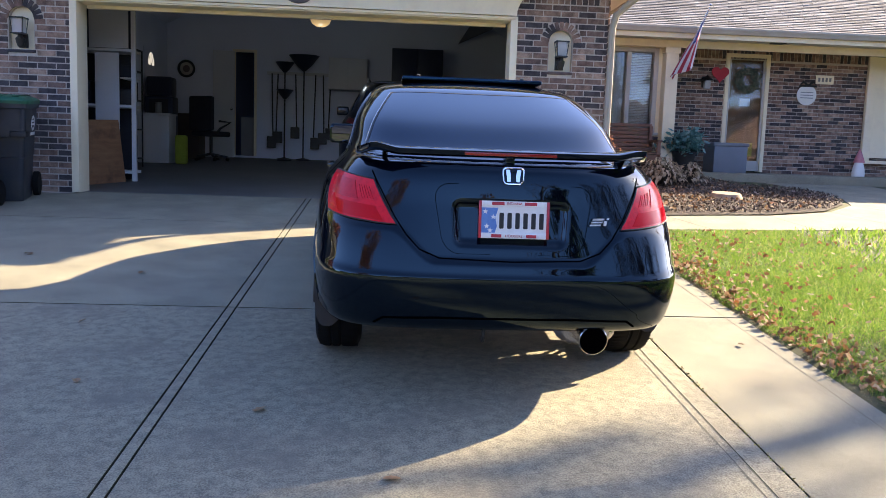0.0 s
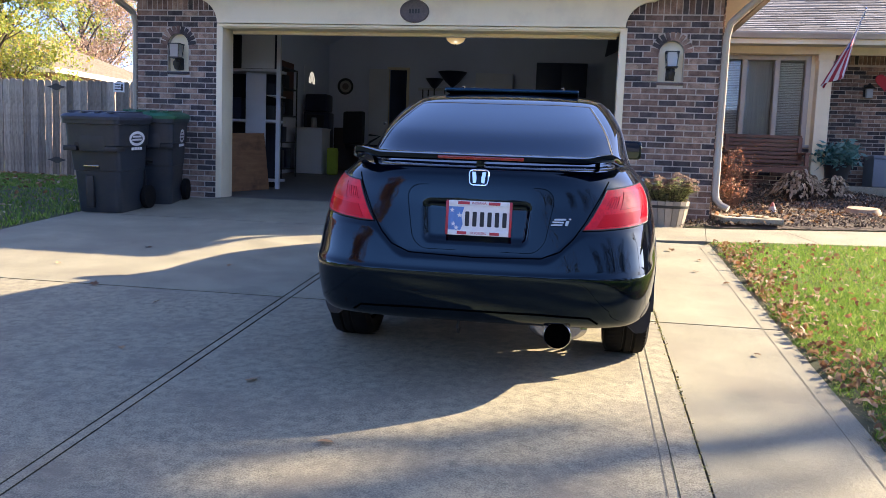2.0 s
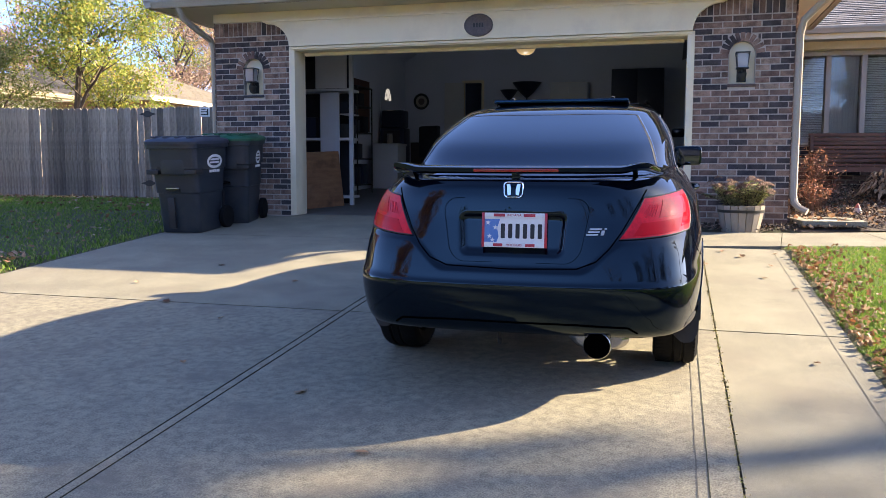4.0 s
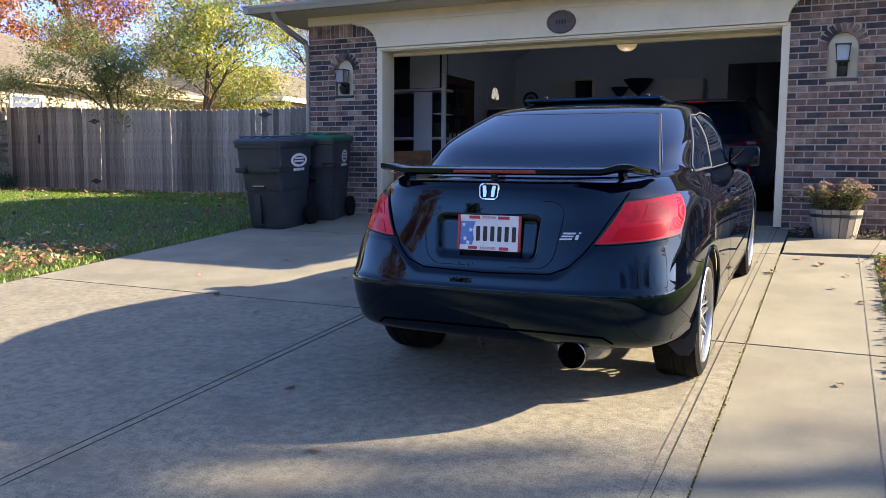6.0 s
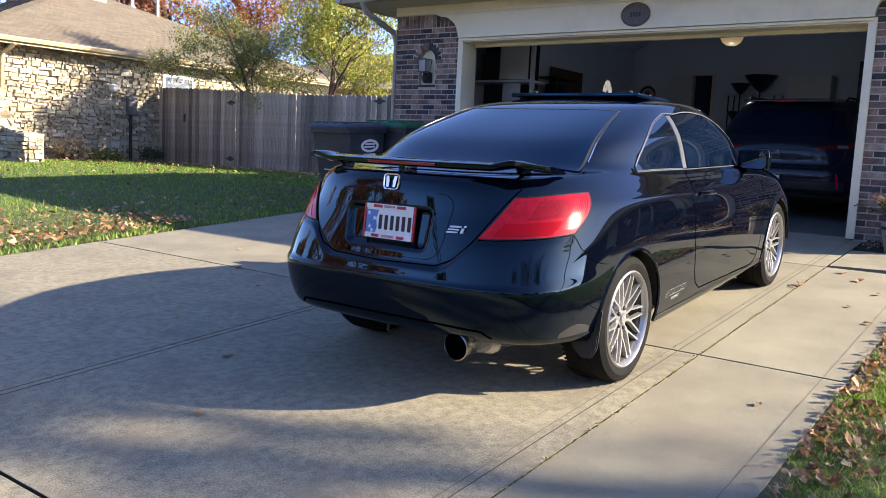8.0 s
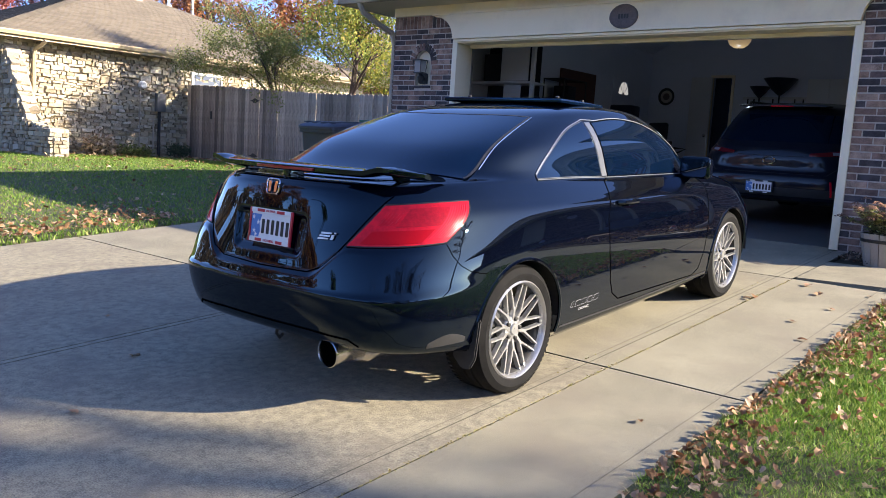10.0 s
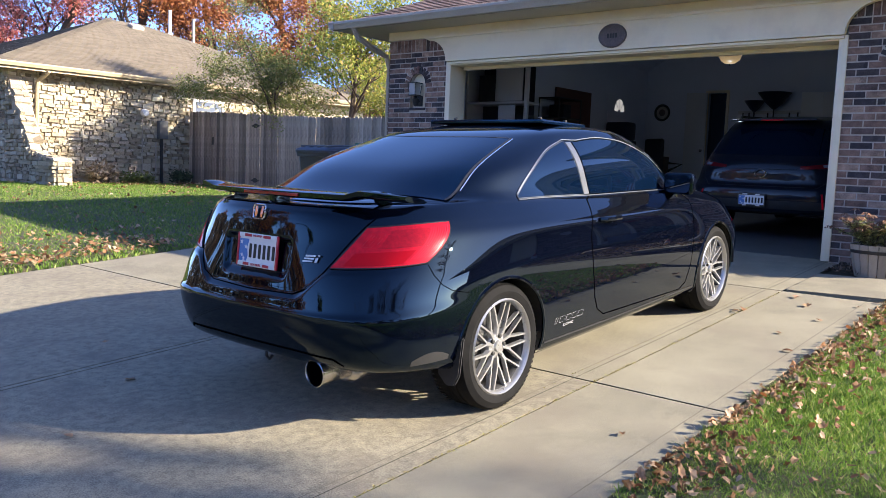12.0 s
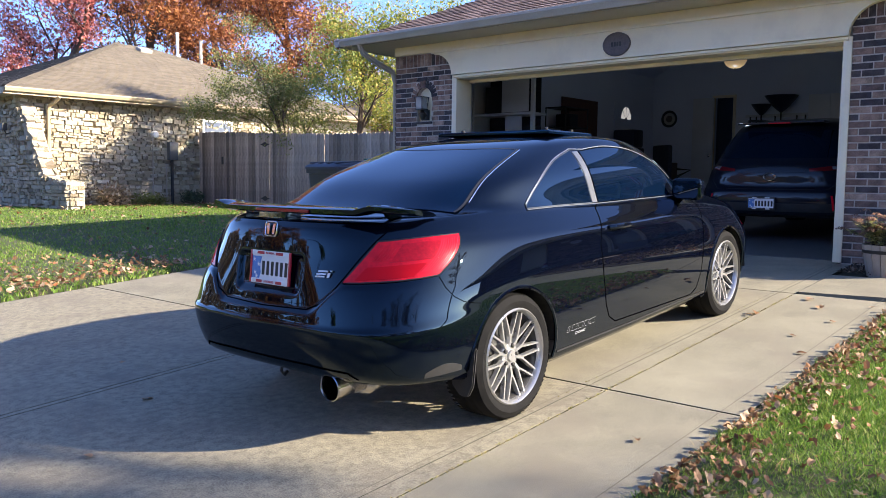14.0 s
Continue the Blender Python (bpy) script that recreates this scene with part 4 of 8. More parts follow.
def build_coupe():
    car = thing("coupe", "glossy black two-door coupe with a rear wing, parked on the driveway", "car", 1.575, -5.40, -0.432, rz=0.6, rx=4.57)
    grid = press_tail(car_shell(COUPE, 0, steps=(96, 120, 30), dense=15))
    v, f = shell_mesh(grid, [(0.035, 0.315), (2.65, 0.315)], 0.345)
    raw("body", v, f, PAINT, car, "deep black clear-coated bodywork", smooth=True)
    skin = Skin(grid)
    DARK = BLACK_PLASTIC
    # underside and wheel wells
    bm = bmesh.new()
    box(bm, -0.60, 0.60, -0.48, 3.3, 0.25, 0.33, 0.02)
    part("underbody", bm, DARK, car)
    for s in (-1, 1):
        for y in (0.035, 2.65):
            bm = bmesh.new()
            lathe(bm, [(0.02, -0.17), (0.352, -0.17), (0.352, 0.105)], 40, axis="X", m=Matrix.Translation((0.755 * s, y, 0.315)) @ Matrix.Diagonal((s, 1, 1, 1)), caps=False)
            for vv in [q for q in bm.verts if q.co.z < 0.28]:
                bm.verts.remove(vv)
            part("wheel_well", bm, DARK, car)
            arc = []
            for k in range(25):
                q = radians(-14 + 208 * k / 24)
                yy, zz = y + 0.347 * math.cos(q), 0.315 + 0.347 * math.sin(q)
                if zz > 0.23:
                    arc.append(skin.side(yy, zz, s, -0.002)[0])
            bm = bmesh.new()
            tube(bm, arc, 0.009, 6)
            part("arch_lip", bm, PAINT, car, smooth=True)
            wheel(car, 0.745 * s, y, 0.315, 0.232, 10, RIM, "silver multi-spoke alloy wheel with a black low-profile tyre")
            # mud flap behind the wheel
            bm = bmesh.new()
            y0 = y - 0.372
            out = [(0.72, 0.245), (0.775, 0.195), (0.825, 0.2), (0.85, 0.25), (0.858, 0.43), (0.79, 0.43), (0.73, 0.36)]
            prism(bm, [(a * s, b) for a, b in out], 0.018, Matrix.Translation((0, y0 + 0.01, 0)) @ Matrix.Rotation(radians(-8), 4, "X") @ UPRIGHT)
            bmesh.ops.bevel(bm, geom=bm.edges[:], offset=0.006, segments=2, affect="EDGES")
            part("mud_flap", bm, DARK, car, smooth=True)
    # tail lamps
    C = (0.0, 0.3)
    for s in (-1, 1):
        def lamp(a, b, u, w, off, m=18, n=8):
            def at(p, t):
                t = u + (w - u) * t
                i_ang, i_z = 24.8 + (32.6 - 24.8) * t, 0.778 + 0.172 * t
                o_ang, o_z = 46.6 + 7.2 * math.sin(t * 1.75), 0.792 + 0.162 * t
                p = a + (b - a) * p
                bulge = 0.006 * math.sin(math.pi * p)
                return skin.round(s * (i_ang + (o_ang - i_ang) * p), i_z + (o_z - i_z) * p + bulge * (t - 0.5), C, off + 0.006 * math.sin(math.pi * p) * math.sin(math.pi * t))
            return at
        tl = patch("tail_lamp", lamp(0, 1, 0, 1, 0.006), 26, 10, RED_LENS, car, "bright red moulded tail lamp", 0.02)
        for k in range(8):
            patch("lens_rib", lamp(0.735 + 0.029 * k, 0.751 + 0.029 * k, 0.14, 0.9, 0.0088), 2, 6, RED_BRIGHT, tl)
        for k in range(5):
            patch("lens_cell", lamp(0.1 + 0.034 * k, 0.122 + 0.034 * k, 0.5, 0.8, 0.0088), 2, 3, RED_LENS, tl)
        patch("lower_lens", lamp(0.12, 0.70, 0.06, 0.36, 0.0085), 16, 4, RED_DEEP, tl, "darker reflector band")
        patch("reflector", lamp(0.3, 0.8, 0.45, 0.88, 0.0085), 12, 5, surface("ruby_lens", (0.66, 0.007, 0.02), (0.48, 0.004, 0.014), 60, 0.35, 0.08, 200, coat=0.4, spec=0.05), tl)
        bm = bmesh.new()
        rim = [lamp(0, 1, 0, 1, 0.004)(p, t)[0] for p, t in [(k / 14, 0) for k in range(14)] + [(1, k / 6) for k in range(6)] + [(1 - k / 14, 1) for k in range(14)] + [(0, 1 - k / 6) for k in range(6)]]
        tube(bm, rim, 0.004, 5, closed=True)
        part("gasket", bm, DARK, tl)
    # rear glass
    def rear_glass(p, t):
        x = -1 + 2 * p
        yb, yt = -0.32 + 0.17 * abs(x) ** 2.6, 0.50 + 0.087 * abs(x) ** 2.4
        w = 0.642 + (0.503 - 0.642) * t
        return skin.top(x * w, yb + (yt - yb) * t, 0.004)
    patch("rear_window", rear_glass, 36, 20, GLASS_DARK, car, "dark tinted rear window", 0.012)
    band = [rear_glass(k / 30, 1.0) for k in range(31)]
    seam("window_seal", [rear_glass(0, k / 14) for k in range(15)] + band + [rear_glass(1, 1 - k / 14) for k in range(15)], 0.012, DARK, car, 0.001)
    for s in (-1, 1):
        bm = bmesh.new()
        tube(bm, [skin.top(s * (0.629 + (0.511 - 0.629) * t), -0.02 + (0.59 + 0.02) * t, 0.003)[0] for t in [k / 12 for k in range(13)]], 0.0028, 6)
        part("drip_moulding", bm, CHROME, car, "thin bright strip beside the rear window")
    # side glass
    q_low = between([(0.325, 1.012), (0.6, 1.003), (0.965, 0.984)])
    q_top = between([(0.325, 1.025), (0.43, 1.10), (0.57, 1.182), (0.72, 1.243), (0.905, 1.285)])
    d_low = between([(1.035, 0.98), (1.5, 0.962), (2.12, 0.935)])
    d_top = between([(0.985, 1.275), (1.25, 1.287), (1.5, 1.268), (1.75, 1.205), (1.95, 1.12), (2.16, 1.0)])
    for s in (-1, 1):
        def quarter(p, t):
            (a, b), (c, d) = q_low(p), q_top(p)
            return skin.side(a + (c - a) * t, b + (d - b) * t, s, 0.004)

        def door(p, t):
            (a, b), (c, d) = d_low(p), d_top(p)
            return skin.side(a + (c - a) * t, b + (d - b) * t, s, 0.004)
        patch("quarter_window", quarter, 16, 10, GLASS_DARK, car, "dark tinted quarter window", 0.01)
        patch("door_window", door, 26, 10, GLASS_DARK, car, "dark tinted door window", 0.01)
        for fn, nm in ((quarter, "quarter_seal"), (door, "door_seal")):
            loop = [fn(k / 20, 0) for k in range(20)] + [fn(1, k / 8) for k in range(8)] + [fn(1 - k / 20, 1) for k in range(20)] + [fn(0, 1 - k / 8) for k in range(9)]
            bm = bmesh.new()
            tube(bm, [p for p, n in loop[:-1]], 0.0024, 5, closed=True)
            part(nm, bm, WINDOW_EDGE if nm == "quarter_seal" else SEAM, car, smooth=True)
        bm = bmesh.new()
        arc = [skin.side(a, b + 0.007, s, 0.003)[0] for a, b in [q_top(k / 14) for k in range(15)] + [d_top(k / 20) for k in range(1, 20)]]
        tube(bm, arc, 0.0034, 6)
        part("window_trim", bm, gloss("dull_silver", (0.26, 0.27, 0.29), 0.3, 0.6), car, "thin bright trim over the side windows", smooth=True)
        bm = bmesh.new()
        tube(bm, [skin.side(a, b - 0.006, s, 0.003)[0] for a, b in [q_low(k / 14) for k in range(15)] + [d_low(k / 20) for k in range(1, 20)]], 0.0034, 6)
        part("sill_trim", bm, WINDOW_EDGE, car, "grey strip under the side windows", smooth=True)
        patch("pillar_cover", lambda p, t: skin.side(0.972 + 0.055 * p - 0.052 * t, 0.984 + 0.293 * t, s, 0.0035), 4, 8, WINDOW_EDGE, car, "grey pillar cover between the side windows")
        # seams of the doors
        fn = lambda a, b: skin.side(a, b, s, 0.0)
        seam("door_seam", run(fn, [(1.0, 1.27), (1.03, 0.975), (0.98, 0.955), (0.90, 0.87), (0.845, 0.77), (0.855, 0.58), (0.885, 0.42), (0.93, 0.34), (1.01, 0.295), (2.05, 0.265), (2.13, 0.30), (2.18, 0.41), (2.21, 0.6), (2.225, 0.765), (2.24, 0.86), (2.18, 0.925)], 6), 0.006, SEAM, car)
        seam("bumper_seam", run(fn, [(-0.44, 0.785), (-0.425, 0.735), (-0.39, 0.69), (-0.34, 0.66), (-0.28, 0.643), (-0.235, 0.635)], 5), 0.0032, SEAM, car)
        seam("sill_line", run(fn, [(0.40, 0.255), (1.2, 0.245), (2.28, 0.25)], 10), 0.012, DARK, car)
        # handle
        h = new("door_handle")
        h.parent = car
        p0 = skin.side(1.08, 0.842, s, 0.0)[0]
        h.matrix_basis = Matrix.Translation(p0)
        tagged(h, "black pull handle with a bright key plate")
        bm = bmesh.new()
        tube(bm, [(0.002 * s, -0.11, 0.006), (0.026 * s, -0.085, 0.006), (0.034 * s, 0.0, 0.004), (0.026 * s, 0.085, 0.0), (0.002 * s, 0.11, 0.0)], [0.012, 0.014, 0.015, 0.014, 0.012], 8)
        part("grip", bm, PAINT, h, smooth=True)
        patch("cup", lambda p, t: skin.side(1.03 + 0.1 * p, 0.806 + 0.045 * t, s, 0.002), 6, 4, PAINT, car)
        bm = bmesh.new()
        lathe(bm, [(0.001, 0.0), (0.013, 0.0), (0.011, 0.006), (0.001, 0.007)], 16, axis="X", m=Matrix.Translation((0.003 * s, 0.02, -0.03)) @ Matrix.Diagonal((s, 1, 1, 1)))
        part("key_plate", bm, CHROME, h, smooth=True)
        # mirror
        mi = new("door_mirror")
        mi.parent = car
        mi.matrix_basis = Matrix.Translation((0.835 * s, 2.03, 0.978)) @ Matrix.Diagonal((1.02, 0.75, 1.1, 1))
        tagged(mi, "black door mirror with a bright backing edge")
        bm = bmesh.new()
        box(bm, -0.10, 0.10, -0.03, 0.09, -0.065, 0.065, 0.035, segs=4)
        for q in bm.verts:
            k = 1 - 2.2 * max(0, q.co.y)
            q.co.x, q.co.z = q.co.x * (0.75 + 0.25 * k), q.co.z * k
        part("shell", bm, PAINT, mi, smooth=True)
        bm = bmesh.new()
        prism(bm, rounded(0.165, 0.105, 0.03), 0.003, Matrix.Translation((0, -0.029, 0)) @ UPRIGHT)
        part("mirror_glass", bm, gloss("mirror_glass", (0.14, 0.16, 0.2), 0.01, 1.0), mi, "silvered mirror glass")
        bm = bmesh.new()
        tube(bm, [(-0.06 * s, 0.02, -0.05), (-0.10 * s, 0.05, -0.075), (-0.125 * s, 0.06, -0.085)], [0.03, 0.035, 0.045], 10)
        part("arm", bm, PAINT, mi, smooth=True)
        # front side marker
        patch("side_marker", lambda p, t: skin.side(3.12 + 0.16 * p, 0.62 + 0.06 * t, s, 0.004), 6, 3, RED_DEEP, car, "small red side marker")
        # rear corner reflector slot
        patch("bumper_vent", lambda p, t: skin.side(-0.56 + 0.2 * p, 0.345 + 0.05 * t * math.sin(math.pi * (0.15 + 0.7 * p)), s, 0.002), 10, 3, DARK, car)
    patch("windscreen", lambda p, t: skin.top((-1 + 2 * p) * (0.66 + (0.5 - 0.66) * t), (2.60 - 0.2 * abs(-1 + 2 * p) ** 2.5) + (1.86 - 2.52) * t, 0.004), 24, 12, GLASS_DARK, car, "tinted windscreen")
    # trunk seam
    tf = lambda a, b: skin.tail(a, b, 0.0)
    edge = [(-0.59, 0.985), (-0.565, 0.94), (-0.49, 0.81), (-0.44, 0.74), (-0.385, 0.685), (-0.30, 0.652), (0.0, 0.645), (0.30, 0.652), (0.385, 0.685), (0.44, 0.74), (0.49, 0.81), (0.565, 0.94), (0.59, 0.985)]
    seam("trunk_seam", run(tf, edge, 6), 0.0055, SEAM, car)
    seam("apron_groove", run(tf, [(-0.57, 0.355), (-0.53, 0.385), (-0.3, 0.395), (0.3, 0.395), (0.53, 0.385), (0.57, 0.355)], 8), 0.010, SEAM, car)
    # rear wing: a thin blade whose ends rise, sweep forward and come down on the deck
    bm = bmesh.new()
    rings = []
    N = 64
    up = lambda v, a, b: float(ramp_np(np.array(v), a, b))
    for i in range(N + 1):
        x = -0.662 + 1.324 * i / N
        a = abs(x)
        yr = -0.672 + 0.03 * (a / 0.6) ** 2 + 0.19 * up(a, 0.6, 0.662)
        yf = -0.50 + 0.20 * up(a, 0.545, 0.65)
        zr = 1.098 + 0.020 * up(a, 0.47, 0.58) - 0.036 * up(a, 0.597, 0.662)
        zf = 1.092 + 0.006 * up(a, 0.47, 0.56) - 0.048 * up(a, 0.56, 0.65)
        th = 0.034 - 0.008 * up(a, 0.6, 0.662)
        ring = []
        for k, w in ((0.0, 0.75), (0.0, 0.15), (0.12, 0.0), (0.5, -0.12), (0.85, 0.0), (1.0, 0.4), (0.85, 0.75), (0.5, 1.0), (0.12, 1.0)):
            ring.append(bm.verts.new((x, yr + (yf - yr) * k, zr + (zf - zr) * k - th * w)))
        rings.append(ring)
    for p, q in zip(rings, rings[1:]):
        for k in range(9):
            bm.faces.new((p[k], p[(k + 1) % 9], q[(k + 1) % 9], q[k]))
    bm.faces.new(rings[0])
    bm.faces.new(rings[-1][::-1])
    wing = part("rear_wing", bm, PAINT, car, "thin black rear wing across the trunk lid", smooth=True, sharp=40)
    for s in (-1, 1):
        bm = bmesh.new()
        out = [(-0.53, 1.087), (-0.42, 1.078), (-0.40, 1.025), (-0.46, 1.015), (-0.50, 1.05)]
        a = [bm.verts.new((0.525 * s, y, z)) for y, z in out]
        b = [bm.verts.new((0.548 * s, y, z)) for y, z in out]
        bm.faces.new(a[::-1])
        bm.faces.new(b)
        for k in range(5):
            bm.faces.new((a[k], a[(k + 1) % 5], b[(k + 1) % 5], b[k]))
        bmesh.ops.bevel(bm, geom=bm.edges[:], offset=0.006, segments=2, affect="EDGES")
        part("wing_foot", bm, PAINT, wing, smooth=True)
    bm = bmesh.new()
    box(bm, -0.02, 0.02, -0.665, -0.57, 1.02, 1.085, 0.008)
    part("wing_post", bm, PAINT, wing, smooth=True)
    bm = bmesh.new()
    box(bm, -0.2, 0.2, -0.678, -0.65, 1.073, 1.0885, 0.005)
    part("brake_lamp", bm, gloss("dim_red_lens", (0.26, 0.006, 0.008), 0.15, 0.0, 0.2), wing, "slim red high-level brake lamp", smooth=True)
    # raised glass of the sunroof
    bm = bmesh.new()
    m = Matrix.Translation((0, 1.25, 1.414)) @ Matrix.Rotation(radians(-4.5), 4, "X")
    vs = box(bm, -0.435, 0.435, -0.25, 0.25, -0.012, 0.012, 0.009, segs=3)
    for q in bm.verts:
        q.co.z -= 0.035 * abs(q.co.x / 0.42) ** 2.5
    bmesh.ops.transform(bm, matrix=m, verts=bm.verts)
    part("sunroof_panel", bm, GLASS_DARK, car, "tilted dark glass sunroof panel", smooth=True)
    for s in (-1, 1):
        for ya, yb, zb in ((1.15, 1.13, 1.42), (1.42, 1.42, 1.40)):
            bm = bmesh.new()
            rod(bm, (0.33 * s, ya, 1.35), (0.33 * s, yb, zb), 0.012)
            part("sunroof_stay", bm, DARK, car)
    # plate, badges
    rec = [skin.tail(x, z, 0.0)[0].y for x in (-0.14, 0, 0.14) for z in (0.75, 0.82, 0.88)]

    def pocket(w, z0, z1, r, off):
        return [skin.tail(0.012 + x * (1 + 0.16 * y / (z1 - z0)), (z0 + z1) / 2 + y, off) for x, y in rounded(w, z1 - z0, r, 6)]
    loop = pocket(0.64, 0.672, 0.958, 0.07, 0.0025)
    seam("panel_crease", loop + loop[:1], 0.0018, SEAM, car)
    slope = (skin.tail(0, 0.875, 0)[0].y - skin.tail(0, 0.755, 0)[0].y) / 0.12
    number_plate(car, (0.012, sum(rec) / 9 - 0.012, 0.815), -math.degrees(math.atan(slope)), True)
    em = new("tail_badge")
    em.parent = car
    p, n = skin.tail(0.004, 0.992, 0.0)
    em.matrix_basis = Matrix.Translation((0.004, skin.tail(0.004, 0.997, 0.0)[0].y - 0.004, 0.997)) @ Matrix.Rotation(radians(-14), 4, "X")
    tagged(em, "plain chrome badge in a rounded frame")
    bm = bmesh.new()
    tube(bm, [(x, -0.004, z) for x, z in rounded(0.086, 0.068, 0.017, 5, 0.12)], 0.004, 6, closed=True)
    part("badge_frame", bm, CHROME, em, smooth=True)
    for sg in (-1, 1):
        bm = bmesh.new()
        prism(bm, [(sg * 0.012, -0.024), (sg * 0.026, -0.026), (sg * 0.032, 0.026), (sg * 0.016, 0.026), (sg * 0.011, 0.0)], 0.006, UPRIGHT)
        part("badge_bar", bm, CHROME, em)
    p, n = skin.tail(0.388, 0.812, 0.006)
    sb = new("side_badge")
    sb.parent = car
    sb.matrix_basis = Matrix.Translation(p) @ Matrix.Rotation(radians(14), 4, "Z") @ Matrix.Rotation(radians(-12), 4, "X")
    tagged(sb, "small slanted chrome badge of plain bars")
    for a, b, c, d in ((-0.042, 0.012, 0.008, 0.016), (-0.046, 0.006, -0.004, 0.003), (-0.050, 0.002, -0.016, -0.009), (0.014, 0.028, -0.016, 0.006), (0.024, 0.034, 0.010, 0.017)):
        bm = bmesh.new()
        prism(bm, [(a + 0.3 * c, c), (b + 0.3 * c, c), (b + 0.3 * d, d), (a + 0.3 * d, d)], 0.004, Matrix.Translation((0, -0.001, 0)) @ UPRIGHT)
        part("badge_bar", bm, SILVER, sb)
    # pale decal bars on the flank
    for s in (-1, 1):
        for k, (a, b, lo, hi) in enumerate(((0.48, 0.50, 0.34, 0.37), (0.525, 0.575, 0.34, 0.37), (0.59, 0.635, 0.34, 0.37), (0.65, 0.695, 0.34, 0.37), (0.71, 0.76, 0.34, 0.37))):
            loop = [skin.side(y, z, s, 0.001) for y, z in ((a, lo), (b, lo), (b + 0.012, hi), (a + 0.012, hi), (a, lo))]
            seam("decal_bar", loop, 0.0016, DECAL, car, 0.0008)
        p, n = skin.side(0.62, 0.318, s, 0.0022)
        lettered("words", "DOHC", 0.016, DECAL, car, Matrix.Translation(p) @ Matrix.Rotation(math.pi / 2 * s, 4, "Z") @ Matrix.Rotation(-math.atan2(n.z, abs(n.x)), 4, "X") @ UPRIGHT @ Matrix.Diagonal((1.6, 1, 1, 1)), 0.0004)
    # exhaust
    ex = new("exhaust")
    ex.parent = car
    ex.matrix_basis = Matrix.Translation((0.392, -0.78, 0.292)) @ Matrix.Diagonal((0.93, 1, 0.93, 1))
    tagged(ex, "wide burnt-steel exhaust tip on a polished muffler")
    bm = bmesh.new()
    lathe(bm, [(0.058, 0.06), (0.06, 0.01), (0.065, 0.0), (0.069, 0.004), (0.068, 0.03), (0.06, 0.2), (0.03, 0.24)], 32, axis="Y", caps=False)
    part("tip", bm, STEEL, ex, smooth=True)
    bm = bmesh.new()
    lathe(bm, [(0.06, 0.015), (0.056, 0.16), (0.001, 0.165)], 24, axis="Y")
    part("bore", bm, SEAM, ex, "flat black bore")
    bm = bmesh.new()
    lathe(bm, [(0.066, 0.105), (0.07, 0.11), (0.085, 0.13), (0.085, 0.5), (0.07, 0.55), (0.001, 0.55)], 32, axis="Y", m=Matrix.Translation((0.0, 0.03, -0.004)) @ Matrix.Diagonal((1.75, 1, 0.85, 1)))
    part("muffler", bm, STEEL, ex, smooth=True)
    bm = bmesh.new()
    tube(bm, [(-0.08, -0.66, 0.33), (-0.08, -0.68, 0.27), (-0.08, -0.66, 0.245), (-0.08, -0.64, 0.26)], 0.008, 6)
    part("tow_hook", bm, DARK, car)
    return car


build_coupe()


# ---- walks, beds and lawns ----
walk_a = [(2.58, -1.72), (3.29, -1.62), (4.4, -1.45), (5.6, -1.3), (6.8, -1.05), (7.8, -0.5), (8.6, 0.6), (9.0, 2.0), (9.1, 3.6)]
walk_b = [(2.58, -0.85), (3.4, -0.78), (4.2, -0.62), (5.5, -0.36), (6.5, 0.1), (7.2, 0.85), (7.5, 1.6), (7.5, 2.4), (7.3, 3.6)]
cuts = [0, 1, 2, 3, 4, 5, 6, 7, 8]
front_walk = thing("front_walk", "pale concrete walk curving to the porch", "walk", kind="structure")
for i, j in zip(cuts, cuts[1:]):
    a = [Vector((*walk_a[i], 0)), Vector((*walk_a[j], 0))]
    b = [Vector((*walk_b[i], 0)), Vector((*walk_b[j], 0))]
    g = 0.004
    pts = [a[0].lerp(a[1], g), a[0].lerp(a[1], 1 - g), b[0].lerp(b[1], 1 - g), b[0].lerp(b[1], g)]
    v = [(p.x, p.y, ground_at(p.x, p.y) + 0.012) for p in pts] + [(p.x, p.y, ground_at(p.x, p.y) - 0.08) for p in pts]
    raw("slab", v, [(0, 1, 2, 3), (0, 4, 5, 1), (1, 5, 6, 2), (2, 6, 7, 3), (3, 7, 4, 0)], CONCRETE, front_walk)
bed = [(3.56, -0.72), (4.2, -0.58), (5.5, -0.32), (6.45, 0.14), (7.12, 0.9), (7.4, 1.6), (7.35, 2.3), (6.6, 2.9), (6.0, 4.5), (3.56, 4.5)]
c0 = Vector((5.0, 1.6, 0))
bv = [(c0.x, c0.y, ground_at(c0.x, c0.y) + 0.06)] + [(x, y, ground_at(x, y) + 0.02) for x, y in bed]
raw("mulch_bed", bv, [(0, i, i % len(bed) + 1) for i in range(1, len(bed) + 1)], MULCH_SOIL)
tagged(bpy.data.objects["mulch_bed"], "brown bark mulch bed before the house", "flower bed", kind="structure")


def inside(x, y, poly):
    r, j = False, len(poly) - 1
    for i in range(len(poly)):
        (xi, yi), (xj, yj) = poly[i], poly[j]
        if (yi > y) != (yj > y) and x < (xj - xi) * (y - yi) / (yj - yi) + xi:
            r = not r
        j = i
    return r


rng = np.random.default_rng(7)


